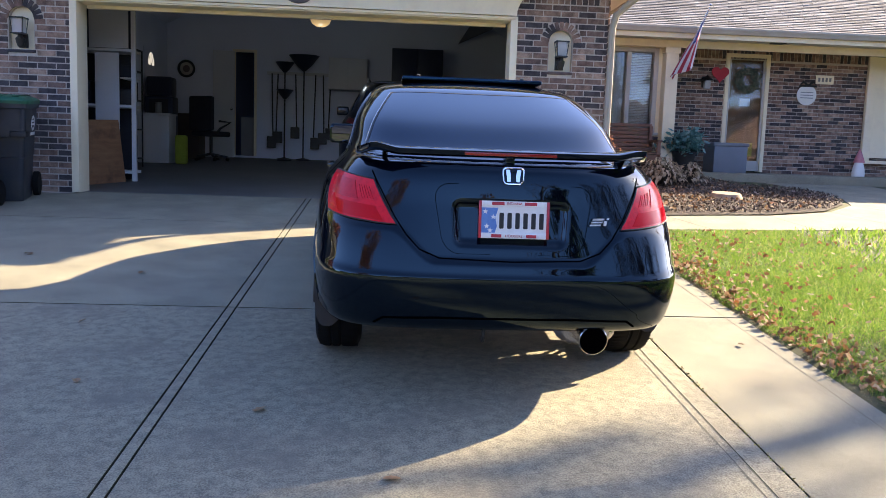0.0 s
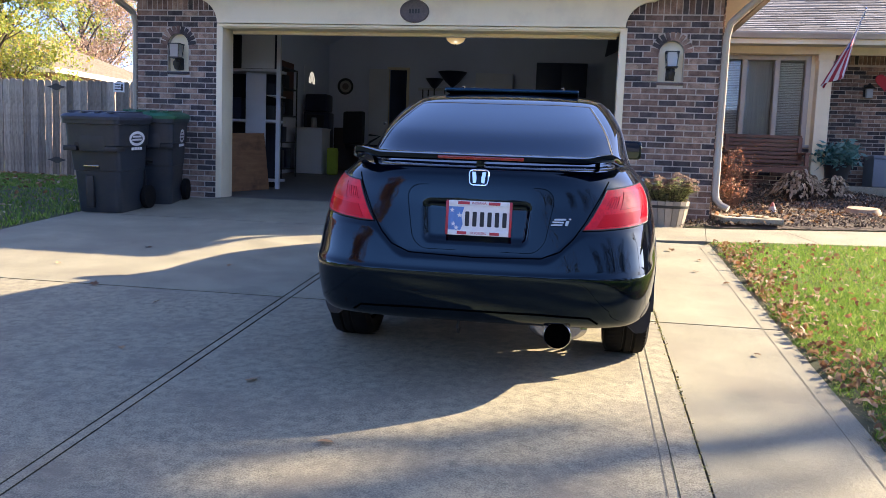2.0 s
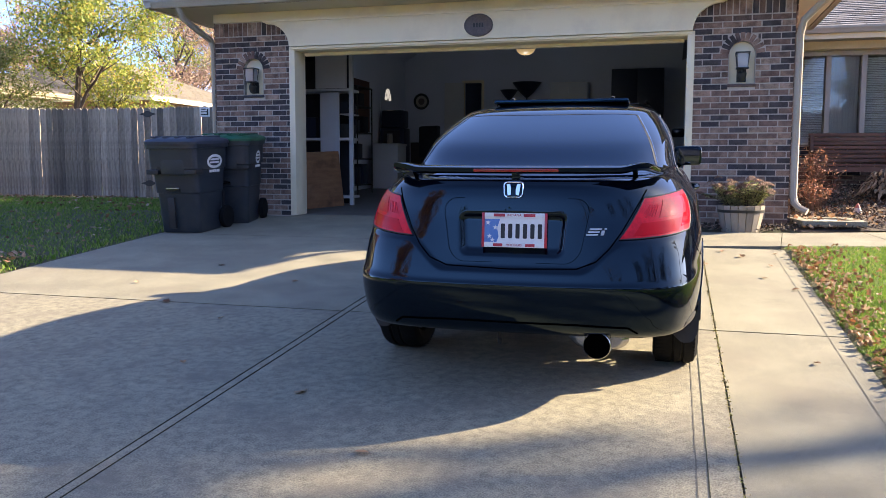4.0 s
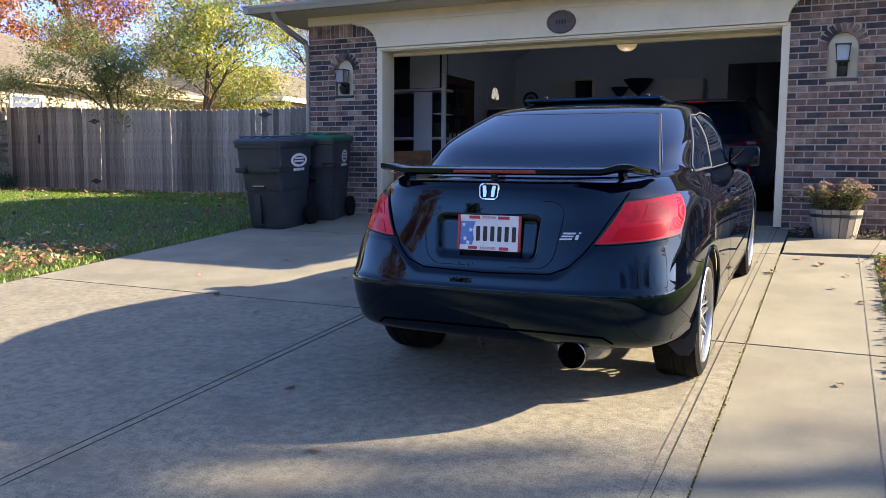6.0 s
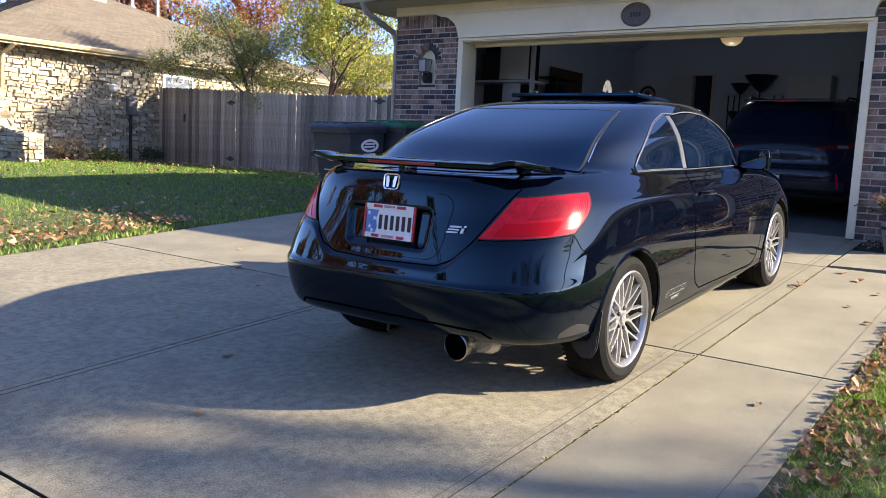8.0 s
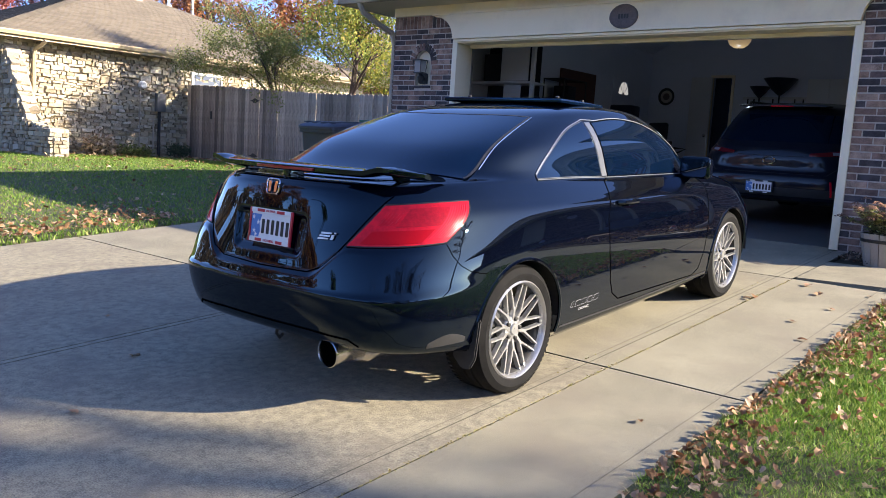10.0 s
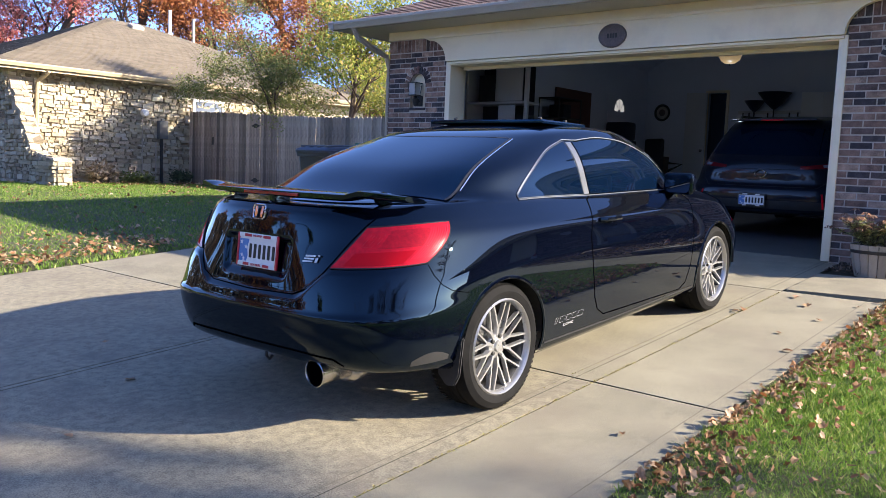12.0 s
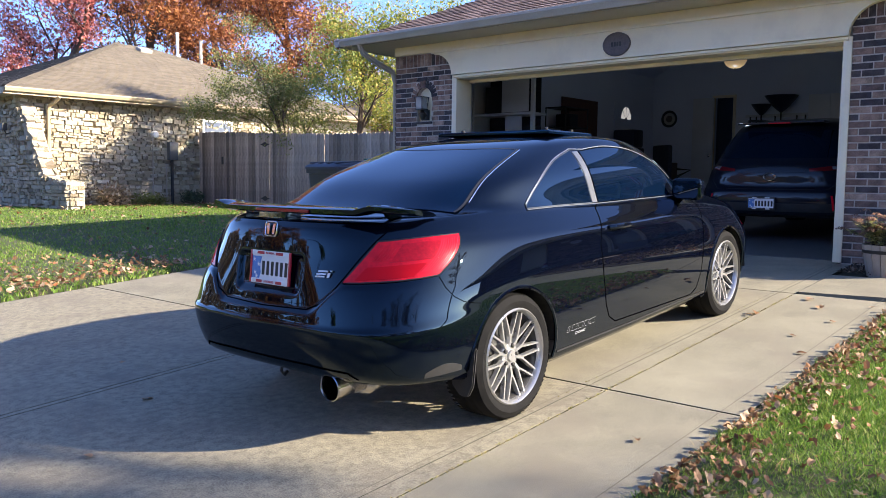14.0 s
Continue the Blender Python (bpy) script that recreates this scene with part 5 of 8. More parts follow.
def scatter(name, places, material, size, label, category, curl=0.35, flat=0.5, aspect=0.7, parent=None):
    """Small bent leaves or chips, one joined mesh."""
    v, f = [], []
    for (x, y, z) in places:
        s = size * rng.uniform(0.55, 1.45)
        e = Euler((rng.normal(0, flat), rng.normal(0, flat), rng.uniform(0, 6.28))).to_matrix()
        k = len(v)
        roll, cup = curl * rng.uniform(0.3, 2.2) / s, curl * rng.normal(0, 1.2) / s
        low = 0.0
        leaf = []
        for i in range(12):
            q = 2 * math.pi * i / 12
            r = s / 2 * (1.0 if i % 2 == 0 else 0.78) * rng.uniform(0.75, 1.15)
            px, py = r * math.cos(q), r * math.sin(q) * aspect
            leaf.append(e @ Vector((px, py, roll * py * py * 2 + cup * px * px)))
        leaf.append(e @ Vector((0, 0, 0)))
        low = min(q.z for q in leaf)
        v += [(x + q.x, y + q.y, z + q.z - low * 0.8 + 0.003) for q in leaf]
        f += [(k + i, k + (i + 1) % 12, k + 12) for i in range(12)]
    ob = raw(name, v, f, material, parent)
    return tagged(ob, label, category, kind="stuff")


def blades(name, n, area, h, w, label, keep, lean=0.5, material=None):
    """Grass blades over an area, one joined mesh."""
    x0, x1, y0, y1 = area
    xs, ys = rng.uniform(x0, x1, n), rng.uniform(y0, y1, n)
    v, f = [], []
    for x, y in zip(xs, ys):
        if not keep(x, y):
            continue
        z = ground_at(x, y) - 0.016
        q, hh, ww = rng.uniform(0, 6.28), h * rng.uniform(0.5, 1.25), w * rng.uniform(0.7, 1.3)
        c, s = math.cos(q) * ww, math.sin(q) * ww
        lx, ly = rng.normal(0, lean) * hh, rng.normal(0, lean) * hh
        k = len(v)
        v += [(x - c, y - s, z), (x + c, y + s, z), (x + c * 0.6 + lx * 0.4, y + s * 0.6 + ly * 0.4, z + hh * 0.6), (x - c * 0.6 + lx * 0.4, y - s * 0.6 + ly * 0.4, z + hh * 0.6), (x + lx, y + ly, z + hh)]
        f += [(k, k + 1, k + 2, k + 3), (k + 3, k + 2, k + 4)]
    ob = raw(name, v, f, material or GRASS)
    return tagged(ob, label, "grass", kind="stuff")


def right_lawn(x, y):
    edge = 3.352 + 0.03 * math.sin(y * 9) + 0.02 * math.sin(y * 23)
    top = -1.64 + 0.14 * (x - 3.3) + 0.04 * max(0, x - 6)
    return x > edge and y < top


blades("grass", 120000, (3.25, 5.3, -8.6, -1.3), 0.046, 0.0032, "short green lawn grass along the driveway edge", right_lawn)
blades("grass", 90000, (3.25, 4.9, -7.9, -3.4), 0.036, 0.0028, "fine green lawn grass along the driveway edge", right_lawn, 0.7)
blades("grass", 45000, (5.3, 14, -9, -1.0), 0.075, 0.008, "short green lawn grass before the house", right_lawn)
blades("grass", 50000, (3.25, 13, -14.5, -8.6), 0.06, 0.009, "short green lawn grass beside the lower driveway", right_lawn)
blades("grass", 25000, (-12, -3.42, -14.5, -8), 0.06, 0.011, "short green lawn grass beside the lower driveway", lambda x, y: True)
blades("grass", 120000, (-15.4, -3.42, -8, 4.2), 0.05, 0.0075, "short green lawn grass between the houses", lambda x, y: True)
EDGE_STRAW = pick("dry_straw", [(0.0, (0.16, 0.11, 0.06)), (0.5, (0.36, 0.27, 0.15)), (1.0, (0.55, 0.46, 0.3))], 0.8, 0, by="island", through_light=0.2)
blades("dry_grass", 9000, (3.28, 3.54, -8.6, -1.6), 0.03, 0.0028, "dry straw-coloured grass along the driveway edge", lambda x, y: right_lawn(x + 0.05, y) and rng.random() < (3.6 - x) / 0.32, 1.0, EDGE_STRAW)
pts = []
for k in range(1150):
    y = rng.uniform(-8.6, -1.7)
    x = 3.325 + abs(rng.normal(0, 0.17)) * (1 if rng.random() < 0.85 else 4)
    pts.append((x, y, ground_at(x, y) + rng.uniform(0.0, 0.025)))
for k in range(800):
    x, y = 3.3 + abs(rng.normal(0, 1.0)) * (1 if k % 3 else 4), rng.uniform(-8.6, -1.7)
    if right_lawn(x, y):
        pts.append((x, y, ground_at(x, y) + 0.045))
scatter("fallen_leaves", pts, DEAD_LEAF, 0.041, "curled brown oak leaves fallen along the lawn edge", "leaves", curl=0.8, flat=0.6)
pts = []
for k in range(2600):
    y = rng.uniform(-7.5, 3.5)
    x = -3.5 - abs(rng.normal(0, 0.9)) if y < -3.4 else rng.uniform(-15, -3.5)
    if y > -3.4 and rng.random() < 0.45:
        continue
    pts.append((x, y, ground_at(x, y) + 0.045))
for k in range(500):
    x = rng.uniform(-15.4, -8)
    y = 4.1 - abs(rng.normal(0, 0.4))
    pts.append((x, y, ground_at(x, y) + 0.03))
scatter("fallen_leaves", pts, DEAD_LEAF, 0.06, "tan and orange leaves fallen over the lawn", "leaves", flat=0.4)
pts = []
for x, y in [(2.9, -2.2), (3.1, -2.6), (2.75, -1.95), (3.0, -3.1), (3.18, -3.5), (3.2, -2.0), (2.57, -2.6), (2.55, -2.68), (-0.62, -3.92), (-0.6, -5.1), (-1.9, -4.2), (-1.25, -4.75), (0.55, -6.3), (-0.3, -6.0), (-1.6, -3.4), (1.1, -6.9), (3.05, -5.3)]:
    pts.append((x, y, 0.08 * y + 0.004))
scatter("fallen_leaves", pts, DEAD_LEAF, 0.07, "single dry leaves lying on the concrete", "leaves", flat=0.15)
moss = [(2.565 + rng.normal(0, 0.006), y, 0.08 * y - 0.004) for y in rng.uniform(-8.5, -1.8, 1100)] + [(2.41 + rng.normal(0, 0.006), y, 0.08 * y - 0.006) for y in rng.uniform(-5, -1.8, 120)]
scatter("moss", moss, pick("moss", [(0.0, (0.2, 0.16, 0.06)), (0.5, (0.34, 0.28, 0.12)), (0.8, (0.3, 0.3, 0.08)), (1.0, (0.45, 0.36, 0.22))], 0.9, 0, by="island"), 0.011, "tan and yellow-green moss in the driveway joint", "moss", parent=None)
pts = []
while len(pts) < 17000:
    x, y = rng.uniform(3.5, 7.5), rng.uniform(-0.8, 4.5)
    if inside(x, y, bed) and not (3.6 < x < 4.22 and -0.5 < y < 0.3):
        pts.append((x, y, ground_at(x, y) + 0.03 + 0.035 * rng.random()))
for k in range(700):
    x, y = rng.uniform(2.6, 3.56), rng.uniform(-0.74, -0.25)
    pts.append((x, y, ground_at(x, y) + 0.01 + 0.02 * rng.random()))
scatter("mulch", pts, MULCH, 0.036, "loose bark chips and dead leaves in the bed", "mulch", flat=0.6, aspect=0.45)
pts = []
while len(pts) < 650:
    x, y = rng.uniform(3.5, 6.5), rng.uniform(-0.7, 3.4)
    if inside(x, y, bed):
        pts.append((x, y, ground_at(x, y) + 0.06))
scatter("fallen_leaves", pts, DEAD_LEAF, 0.05, "curled dead leaves lying on the bark mulch", "leaves", flat=0.5)


# ---- trees ----
def tree(name, x, y, height, spread, leaf, n_leaf, size, label, seed, trunk=0.12, lean=(0, 0), first=0.25, z=None, depth=4, droop=0.0, clump=0.1, sway=0.14):
    """A tapered trunk with limbs that fork, and a crown of many small leaves about their ends."""
    r = random.Random(seed)
    base = Vector((x, y, ground_at(x, y) - 0.05 if z is None else z))
    t = thing(name, label, "tree", *base)
    bm = bmesh.new()
    tips = []

    def limb(p, d, length, rad, lvl):
        n = 4 if lvl < 2 else 3
        pts, rr = [p], [rad]
        for i in range(n):
            bend = 0.14 if lvl else sway
            d = (d + Vector((r.gauss(0, bend), r.gauss(0, bend), r.gauss(0.03 - droop * lvl, 0.1)))).normalized()
            p = p + d * length / n
            pts.append(p)
            rr.append(rad * (1 - 0.55 * (i + 1) / n))
        tube(bm, pts, rr, 7 if lvl < 2 else 4)
        if lvl >= depth - 1:
            tips.extend(pts[1:])
            return
        kids = r.randint(3, 5) if lvl else r.randint(6, 9)
        for k in range(kids):
            f = (first + (1 - first) * (k + r.random()) / kids) if lvl == 0 else r.uniform(0.3, 1.0)
            i = min(n - 1, int(f * n))
            q = pts[i].lerp(pts[i + 1], f * n - i) if f < 1 else pts[-1]
            az = r.uniform(0, 6.28)
            up = r.uniform(0.25, 0.9) if lvl == 0 else r.uniform(-0.1, 0.7)
            side = Vector((math.cos(az), math.sin(az), up)).normalized()
            nd = (side * (0.8 if lvl == 0 else 0.75) + d * 0.45).normalized()
            ln = spread * r.uniform(0.55, 1.0) * (1.15 - 0.6 * f if lvl == 0 else 0.62 ** lvl)
            limb(q, nd, ln, rr[i] * r.uniform(0.42, 0.6), lvl + 1)
        if lvl == 0:
            tips.append(pts[-1])
    limb(Vector((0, 0, 0)), Vector((lean[0], lean[1], 1)).normalized(), height * 0.8, trunk, 0)
    part("trunk", bm, BARK, t, "grey-brown branching trunk", smooth=True)
    if n_leaf:
        g = np.random.default_rng(seed)
        tp = np.array([tuple(q) for q in tips])
        c = tp[g.integers(0, len(tp), n_leaf)] + g.normal(0, spread * clump, (n_leaf, 3))
        a = g.normal(0, 1, (n_leaf, 3))
        a /= np.linalg.norm(a, axis=1)[:, None]
        b = np.cross(a, g.normal(0, 1, (n_leaf, 3)))
        b /= np.linalg.norm(b, axis=1)[:, None]
        s = size * g.uniform(0.6, 1.3, (n_leaf, 1))
        v = np.stack([c - a * s, c + b * s * 0.45, c + a * s, c - b * s * 0.45], 1).reshape(-1, 3)
        fc = np.arange(n_leaf * 4).reshape(-1, 4)
        raw("crown", v.tolist(), fc.tolist(), leaf, t)
    return t


YELLOW_GREEN = pick("yellow_green_leaf", [(0.0, (0.13, 0.19, 0.035)), (0.45, (0.27, 0.32, 0.06)), (0.85, (0.46, 0.42, 0.08)), (1.0, (0.5, 0.3, 0.08))], 0.6, 0, by="island", through_light=0.45)
OLIVE = pick("olive_leaf", [(0.0, (0.10, 0.14, 0.035)), (0.5, (0.2, 0.24, 0.06)), (1.0, (0.33, 0.28, 0.11))], 0.6, 0, by="island", through_light=0.4)
RUSSET = pick("russet_leaf", [(0.0, (0.16, 0.05, 0.02)), (0.5, (0.33, 0.12, 0.04)), (1.0, (0.5, 0.22, 0.07))], 0.6, 0, by="island", through_light=0.4)
RED_LEAF = pick("red_leaf", [(0.0, (0.3, 0.06, 0.05)), (0.5, (0.5, 0.15, 0.12)), (1.0, (0.6, 0.28, 0.22))], 0.6, 0, by="island", through_light=0.4)
PINK_TWIG = pick("dry_leaf", [(0.0, (0.25, 0.15, 0.1)), (0.6, (0.42, 0.27, 0.19)), (1.0, (0.5, 0.36, 0.25))], 0.7, 0, by="island", through_light=0.3)
EVERGREEN = pick("evergreen", [(0.0, (0.02, 0.04, 0.02)), (1.0, (0.06, 0.09, 0.035))], 0.6, 0, by="island")

tree("ornamental_pear_tree", -10.3, 5.3, 4.6, 2.5, YELLOW_GREEN, 23000, 0.041, "slender tree with yellow-green autumn leaves behind the fence", 4, 0.1, first=0.12, depth=5, clump=0.05, sway=0.05)
tree("small_tree", -11.75, 5.0, 4.0, 2.1, OLIVE, 20000, 0.034, "small twiggy tree with thinning olive leaves behind the fence", 5, 0.08, first=0.22, droop=0.05, depth=5, clump=0.05)
tree("maple_tree", -37.5, 8.0, 14, 5.0, RED_LEAF, 22000, 0.095, "tall maple with red autumn leaves behind the stone house", 8, 0.28, depth=5, clump=0.06)
tree("oak_tree", -35.5, 13.0, 15, 5.0, RUSSET, 16000, 0.095, "tall oak with russet leaves behind the stone house", 9, 0.3, depth=5, clump=0.06)
tree("oak_tree", -33.0, 17.5, 14, 4.6, RUSSET, 24000, 0.095, "tall oak with orange-brown leaves behind the stone house", 10, 0.3, depth=5, clump=0.06)
tree("oak_tree", -34.0, 21.5, 13, 4.6, RUSSET, 22000, 0.095, "tall oak with orange-brown leaves behind the stone house", 14, 0.28, depth=5, clump=0.06)
tree("oak_tree", -27.0, 23.0, 8.5, 3.6, PINK_TWIG, 7000, 0.075, "half-bare tree with dry pinkish leaves beyond the fence", 11, 0.2, depth=5, clump=0.06)
tree("oak_tree", -19.0, 24.0, 8.0, 3.4, PINK_TWIG, 9000, 0.065, "half-bare tree with dry pinkish leaves beyond the fence", 12, 0.2, depth=5, clump=0.06)
tree("oak_tree", -24.0, 30.0, 11.0, 4.2, YELLOW_GREEN, 12000, 0.085, "tall tree with yellow autumn leaves beyond the fence", 13, 0.25, depth=5, clump=0.06)
# over the lawn and across the road, seen in the car's paint and by their shade
tree("bare_tree", 22.4, 2.65, 14.5, 3.6, RUSSET, 1150, 0.14, "tall bare tree beyond the house with a few brown leaves", 21, 0.19, depth=3, first=0.55, clump=0.03)
tree("bare_tree", 13.5, -12.5, 9.5, 4.2, RUSSET, 700, 0.06, "bare lawn tree with spreading limbs", 22, 0.24, depth=5)
tree("maple_tree", -10.5, -15.5, 8.0, 3.3, RUSSET, 20000, 0.07, "maple with rust-coloured leaves at the foot of the lawn", 31, 0.16, first=0.12)
tree("bare_tree", 7.0, -27.0, 11, 4.5, RUSSET, 500, 0.08, "bare tree across the road", 23, 0.25)
tree("maple_tree", -26.0, -28.0, 8.0, 3.0, RUSSET, 12000, 0.13, "small maple with orange leaves across the road", 24, 0.18)
tree("maple_tree", -17.0, -28.0, 9.0, 3.4, RUSSET, 5000, 0.12, "small half-bare maple with rusty leaves across the road", 25, 0.2)
tree("evergreen_tree", 13.0, -33.0, 9.0, 3.2, EVERGREEN, 14000, 0.15, "dark evergreen across the road", 26, 0.22, first=0.05)
tree("evergreen_tree", 27.0, -20.0, 9.0, 3.4, EVERGREEN, 12000, 0.16, "dark evergreen beyond the lawn", 27, 0.22, first=0.05)
TWIG = pick("bare_twig", [(0.0, (0.03, 0.024, 0.02)), (0.7, (0.06, 0.048, 0.038)), (1.0, (0.12, 0.07, 0.04))], 0.85, 0, by="island")
for k, (x, y, h) in enumerate(((25.0, -12.5, 12.0), (23.0, -20.0, 13.0), (32.0, -15.0, 13.5), (19.0, -26.5, 12.0), (28.0, -27.0, 14.0))):
    tree("bare_tree", x, y, h, 4.6, TWIG, 9000, 0.07, "tall twiggy bare tree across the street", 80 + k, 0.26, depth=5, clump=0.09)
tree("bare_tree", 30.0, -8.0, 10.0, 4.0, RUSSET, 900, 0.1, "bare tree beyond the lawn", 28, 0.24)


# Unseen houses, added to block horizon glow in the car's reflections.
def backdrop_house(x, y, w, d, wall, roof, label):
    h = thing("far_house", label, "house", group="houses across the road")
    boxed("wall", x - w / 2, x + w / 2, y - d / 2, y + d / 2, -1.4, 1.5, wall, h)
    for k in range(4):
        boxed("window", x - w * 0.38 + k * w * 0.22, x - w * 0.28 + k * w * 0.22, y + d / 2 - 0.02, y + d / 2 + 0.04, -0.4, 0.8, PANE, h)
    hip_roof("far_house_roof", x - w / 2 - 0.5, x + w / 2 + 0.5, y - d / 2 - 0.5, y + d / 2 + 0.5, 1.5, 2.4, roof, "dark shingle roof of an added house across the road", faces=())


backdrop_house(-22.0, -40.0, 18, 9, BRICK_FAR, SHINGLE_TAN, "unseen brick ranch house added across the road")
backdrop_house(4.0, -42.0, 18, 9, STONE_FAR, SHINGLE_GREY, "unseen pale ranch house added across the road")
backdrop_house(32.0, -38.0, 18, 9, BRICK_FAR, SHINGLE, "unseen brick ranch house added across the road")
backdrop_house(44.0, -2.0, 9, 16, BRICK_FAR, SHINGLE_GREY, "unseen brick ranch house added beyond the lawn")
# A ring of unseen trees, added to darken the horizon the paint mirrors.
for k in range(14):
    q = radians(-170 + k * 13.5)
    tree("background_tree", 5 + 62 * math.cos(q), -12 + 55 * math.sin(q), 12 + (k * 7) % 5, 4.5, (RUSSET, EVERGREEN, EVERGREEN)[k % 3], 3500, 0.3, "unseen autumn tree added to the skyline across the road", 60 + k, 0.25, z=-1.4, depth=3)
# unseen woods behind the houses, added as a dark skyline for the car's reflections
wv, wf = [], []
wr = np.random.default_rng(44)
for k in range(60):
    q = radians(-178 + 176 * k / 59)
    d = wr.uniform(46, 62)
    cx, cy, hh = 3 + d * math.cos(q), -8 + d * math.sin(q), wr.uniform(5, 9)
    for i in range(420):
        u = wr.uniform(0.03, 1)
        rr = 3.6 * math.sqrt(wr.uniform(0, 1)) * math.sin(math.pi * (0.15 + 0.8 * u))
        a = wr.uniform(0, 6.28)
        c = Vector((cx + rr * math.cos(a), cy + rr * math.sin(a), -1.4 + hh * u))
        e = Euler(wr.uniform(0, 6.28, 3)).to_matrix()
        b0 = len(wv)
        wv += [tuple(c + e @ Vector(p)) for p in ((-0.5, 0, 0), (0, -0.3, 0), (0.5, 0, 0), (0, 0.3, 0.1))]
        wf.append((b0, b0 + 1, b0 + 2, b0 + 3))
tagged(raw("far_woods", wv, wf, pick("far_twigs", [(0.0, (0.035, 0.03, 0.026)), (0.7, (0.075, 0.06, 0.045)), (1.0, (0.13, 0.075, 0.04))], 0.8, 0, by="island")), "unseen bare brown woods added beyond the street", "woods", kind="stuff")
raw("road", [(-400, -17.2, -1.262), (400, -17.2, -1.262), (400, -24.5, -1.262), (-400, -24.5, -1.262)], [(0, 3, 2, 1)], surface("asphalt", (0.05, 0.05, 0.05), (0.07, 0.068, 0.065), 3, 0.9, 0.3))
tagged(bpy.data.objects["road"], "grey asphalt street below the driveway", "road", kind="structure")


# ---- fence ----
fence = thing("fence", "weathered grey dog-eared cedar privacy fence", "fence", 0, 0, 0)
x = -15.62
FY = 4.3
while x < -3.62:
    w = random.uniform(0.132, 0.142)
    top = 1.79 + 0.21 * ease(-9, -16, x) if x < -9 else 1.79
    top += random.uniform(-0.012, 0.012)
    bm = bmesh.new()
    prism(bm, [(0, 0.03), (w, 0.03), (w, top - 0.03), (w - 0.03, top), (0.03, top), (0, top - 0.03)], 0.018, UPRIGHT)
    p = part("picket", bm, OLD_WOOD, fence)
    p.matrix_basis = Matrix.Translation((x, FY + random.uniform(-0.012, 0.004), 0)) @ Matrix.Rotation(random.uniform(-0.006, 0.006), 4, "Y")
    x += w + random.choice([0.004, 0.005, 0.006, 0.012])
for z in (0.35, 1.0, 1.6):
    boxed("rail", -15.65, -3.55, FY + 0.004, FY + 0.05, z, z + 0.085, OLD_WOOD, fence)
for k in range(6):
    boxed("post", -15.6 + k * 2.38, -15.51 + k * 2.38, FY + 0.05, FY + 0.14, -0.1, 1.75, OLD_WOOD, fence)


def strap_hinge(x, z):
    bm = bmesh.new()
    prism(bm, [(-0.2, 0), (-0.1, 0.025), (-0.03, 0.06), (0.03, 0.06), (0.1, 0.025), (0.2, 0), (0.1, -0.025), (0.03, -0.06), (-0.03, -0.06), (-0.1, -0.025)], 0.008, Matrix.Translation((x, FY - 0.024, z)) @ UPRIGHT)
    part("strap_hinge", bm, IRON, fence, "black iron strap hinge")


strap_hinge(-7.72, 1.66)
strap_hinge(-7.72, 0.3)
strap_hinge(-12.6, 0.22)
strap_hinge(-12.6, 1.6)
boxed("latch", -14.5, -14.44, FY - 0.05, FY - 0.02, 1.1, 1.3, IRON, fence, "black iron latch")
sign = thing("fence_sign", "small white sign with dark bars on the fence", "sign", -6.45, FY - 0.024, 1.68)
boxed("board", -0.11, 0.11, -0.006, 0.0, -0.09, 0.09, WHITE, sign, bevel=0.002)
for k in range(3):
    boxed("bar", -0.08, 0.03 + 0.02 * k, -0.009, -0.005, 0.045 - 0.05 * k, 0.065 - 0.05 * k, IRON, sign)
boxed("bar", 0.05, 0.08, -0.009, -0.005, -0.06, 0.06, IRON, sign)

# ---- the stone house next door ----
nh = thing("stone_house", "low ranch house of rough pale limestone with a tan shingle roof", "house")
NX = -15.7
boxed("wall", -26, NX - 0.03, -0.47, 11, -0.3, 2.66, STONE_JOINT, nh)


def stone(bm, w, h, d):
    r = bmesh.ops.create_cube(bm, size=1.0)["verts"]
    for q in r:
        k = random.uniform(0.8, 1.0)
        q.co = Vector((q.co.x * w * (k if q.co.y < 0 else 1), q.co.y * d + (random.uniform(0, 0.02) if q.co.y < 0 else 0), q.co.z * h * (k if q.co.y < 0 else 1)))
    return r


STONES = []
for k in range(24):
    bm = bmesh.new()
    stone(bm, 1, 1, 1)
    me = bpy.data.meshes.new("stone")
    bm.to_mesh(me)
    bm.free()
    me.materials.append(STONE)
    STONES.append(me)


def stone_wall(parent, a, b, z0, z1, m, single=0):
    """Coursed rubble on a wall that runs from a to b along x, seen from -y, then moved by m."""
    bm = bmesh.new()
    n, z = 0, z0
    while z < z1 - 0.03:
        h = min(random.uniform(0.06, 0.125), z1 - z)
        x = a
        while x < b - 0.04:
            w = min(random.choice([0.08, 0.13, 0.18, 0.24, 0.32]) * random.uniform(0.8, 1.2), b - x)
            hh = (h - 0.006) * random.uniform(0.85, 1.15)
            place = m @ Matrix.Translation((x + w / 2, random.uniform(-0.02, 0.02), z + h / 2 + random.uniform(-0.016, 0.016))) @ Euler((random.gauss(0, 0.12), random.gauss(0, 0.06), random.gauss(0, 0.1))).to_matrix().to_4x4()
            if x < a + single and n < 300:
                ob = new("stone", random.choice(STONES))
                ob.parent = parent
                ob.matrix_basis = place @ Matrix.Diagonal((w - 0.012, random.uniform(0.07, 0.13), hh, 1))
                n += 1
            else:
                bmesh.ops.transform(bm, matrix=place, verts=stone(bm, w - 0.012, hh, random.uniform(0.07, 0.13)))
            x += w
        z += h
    ob = part("stonework", bm, STONE_FAR, parent)
    return tagged(ob, kind="stuff")


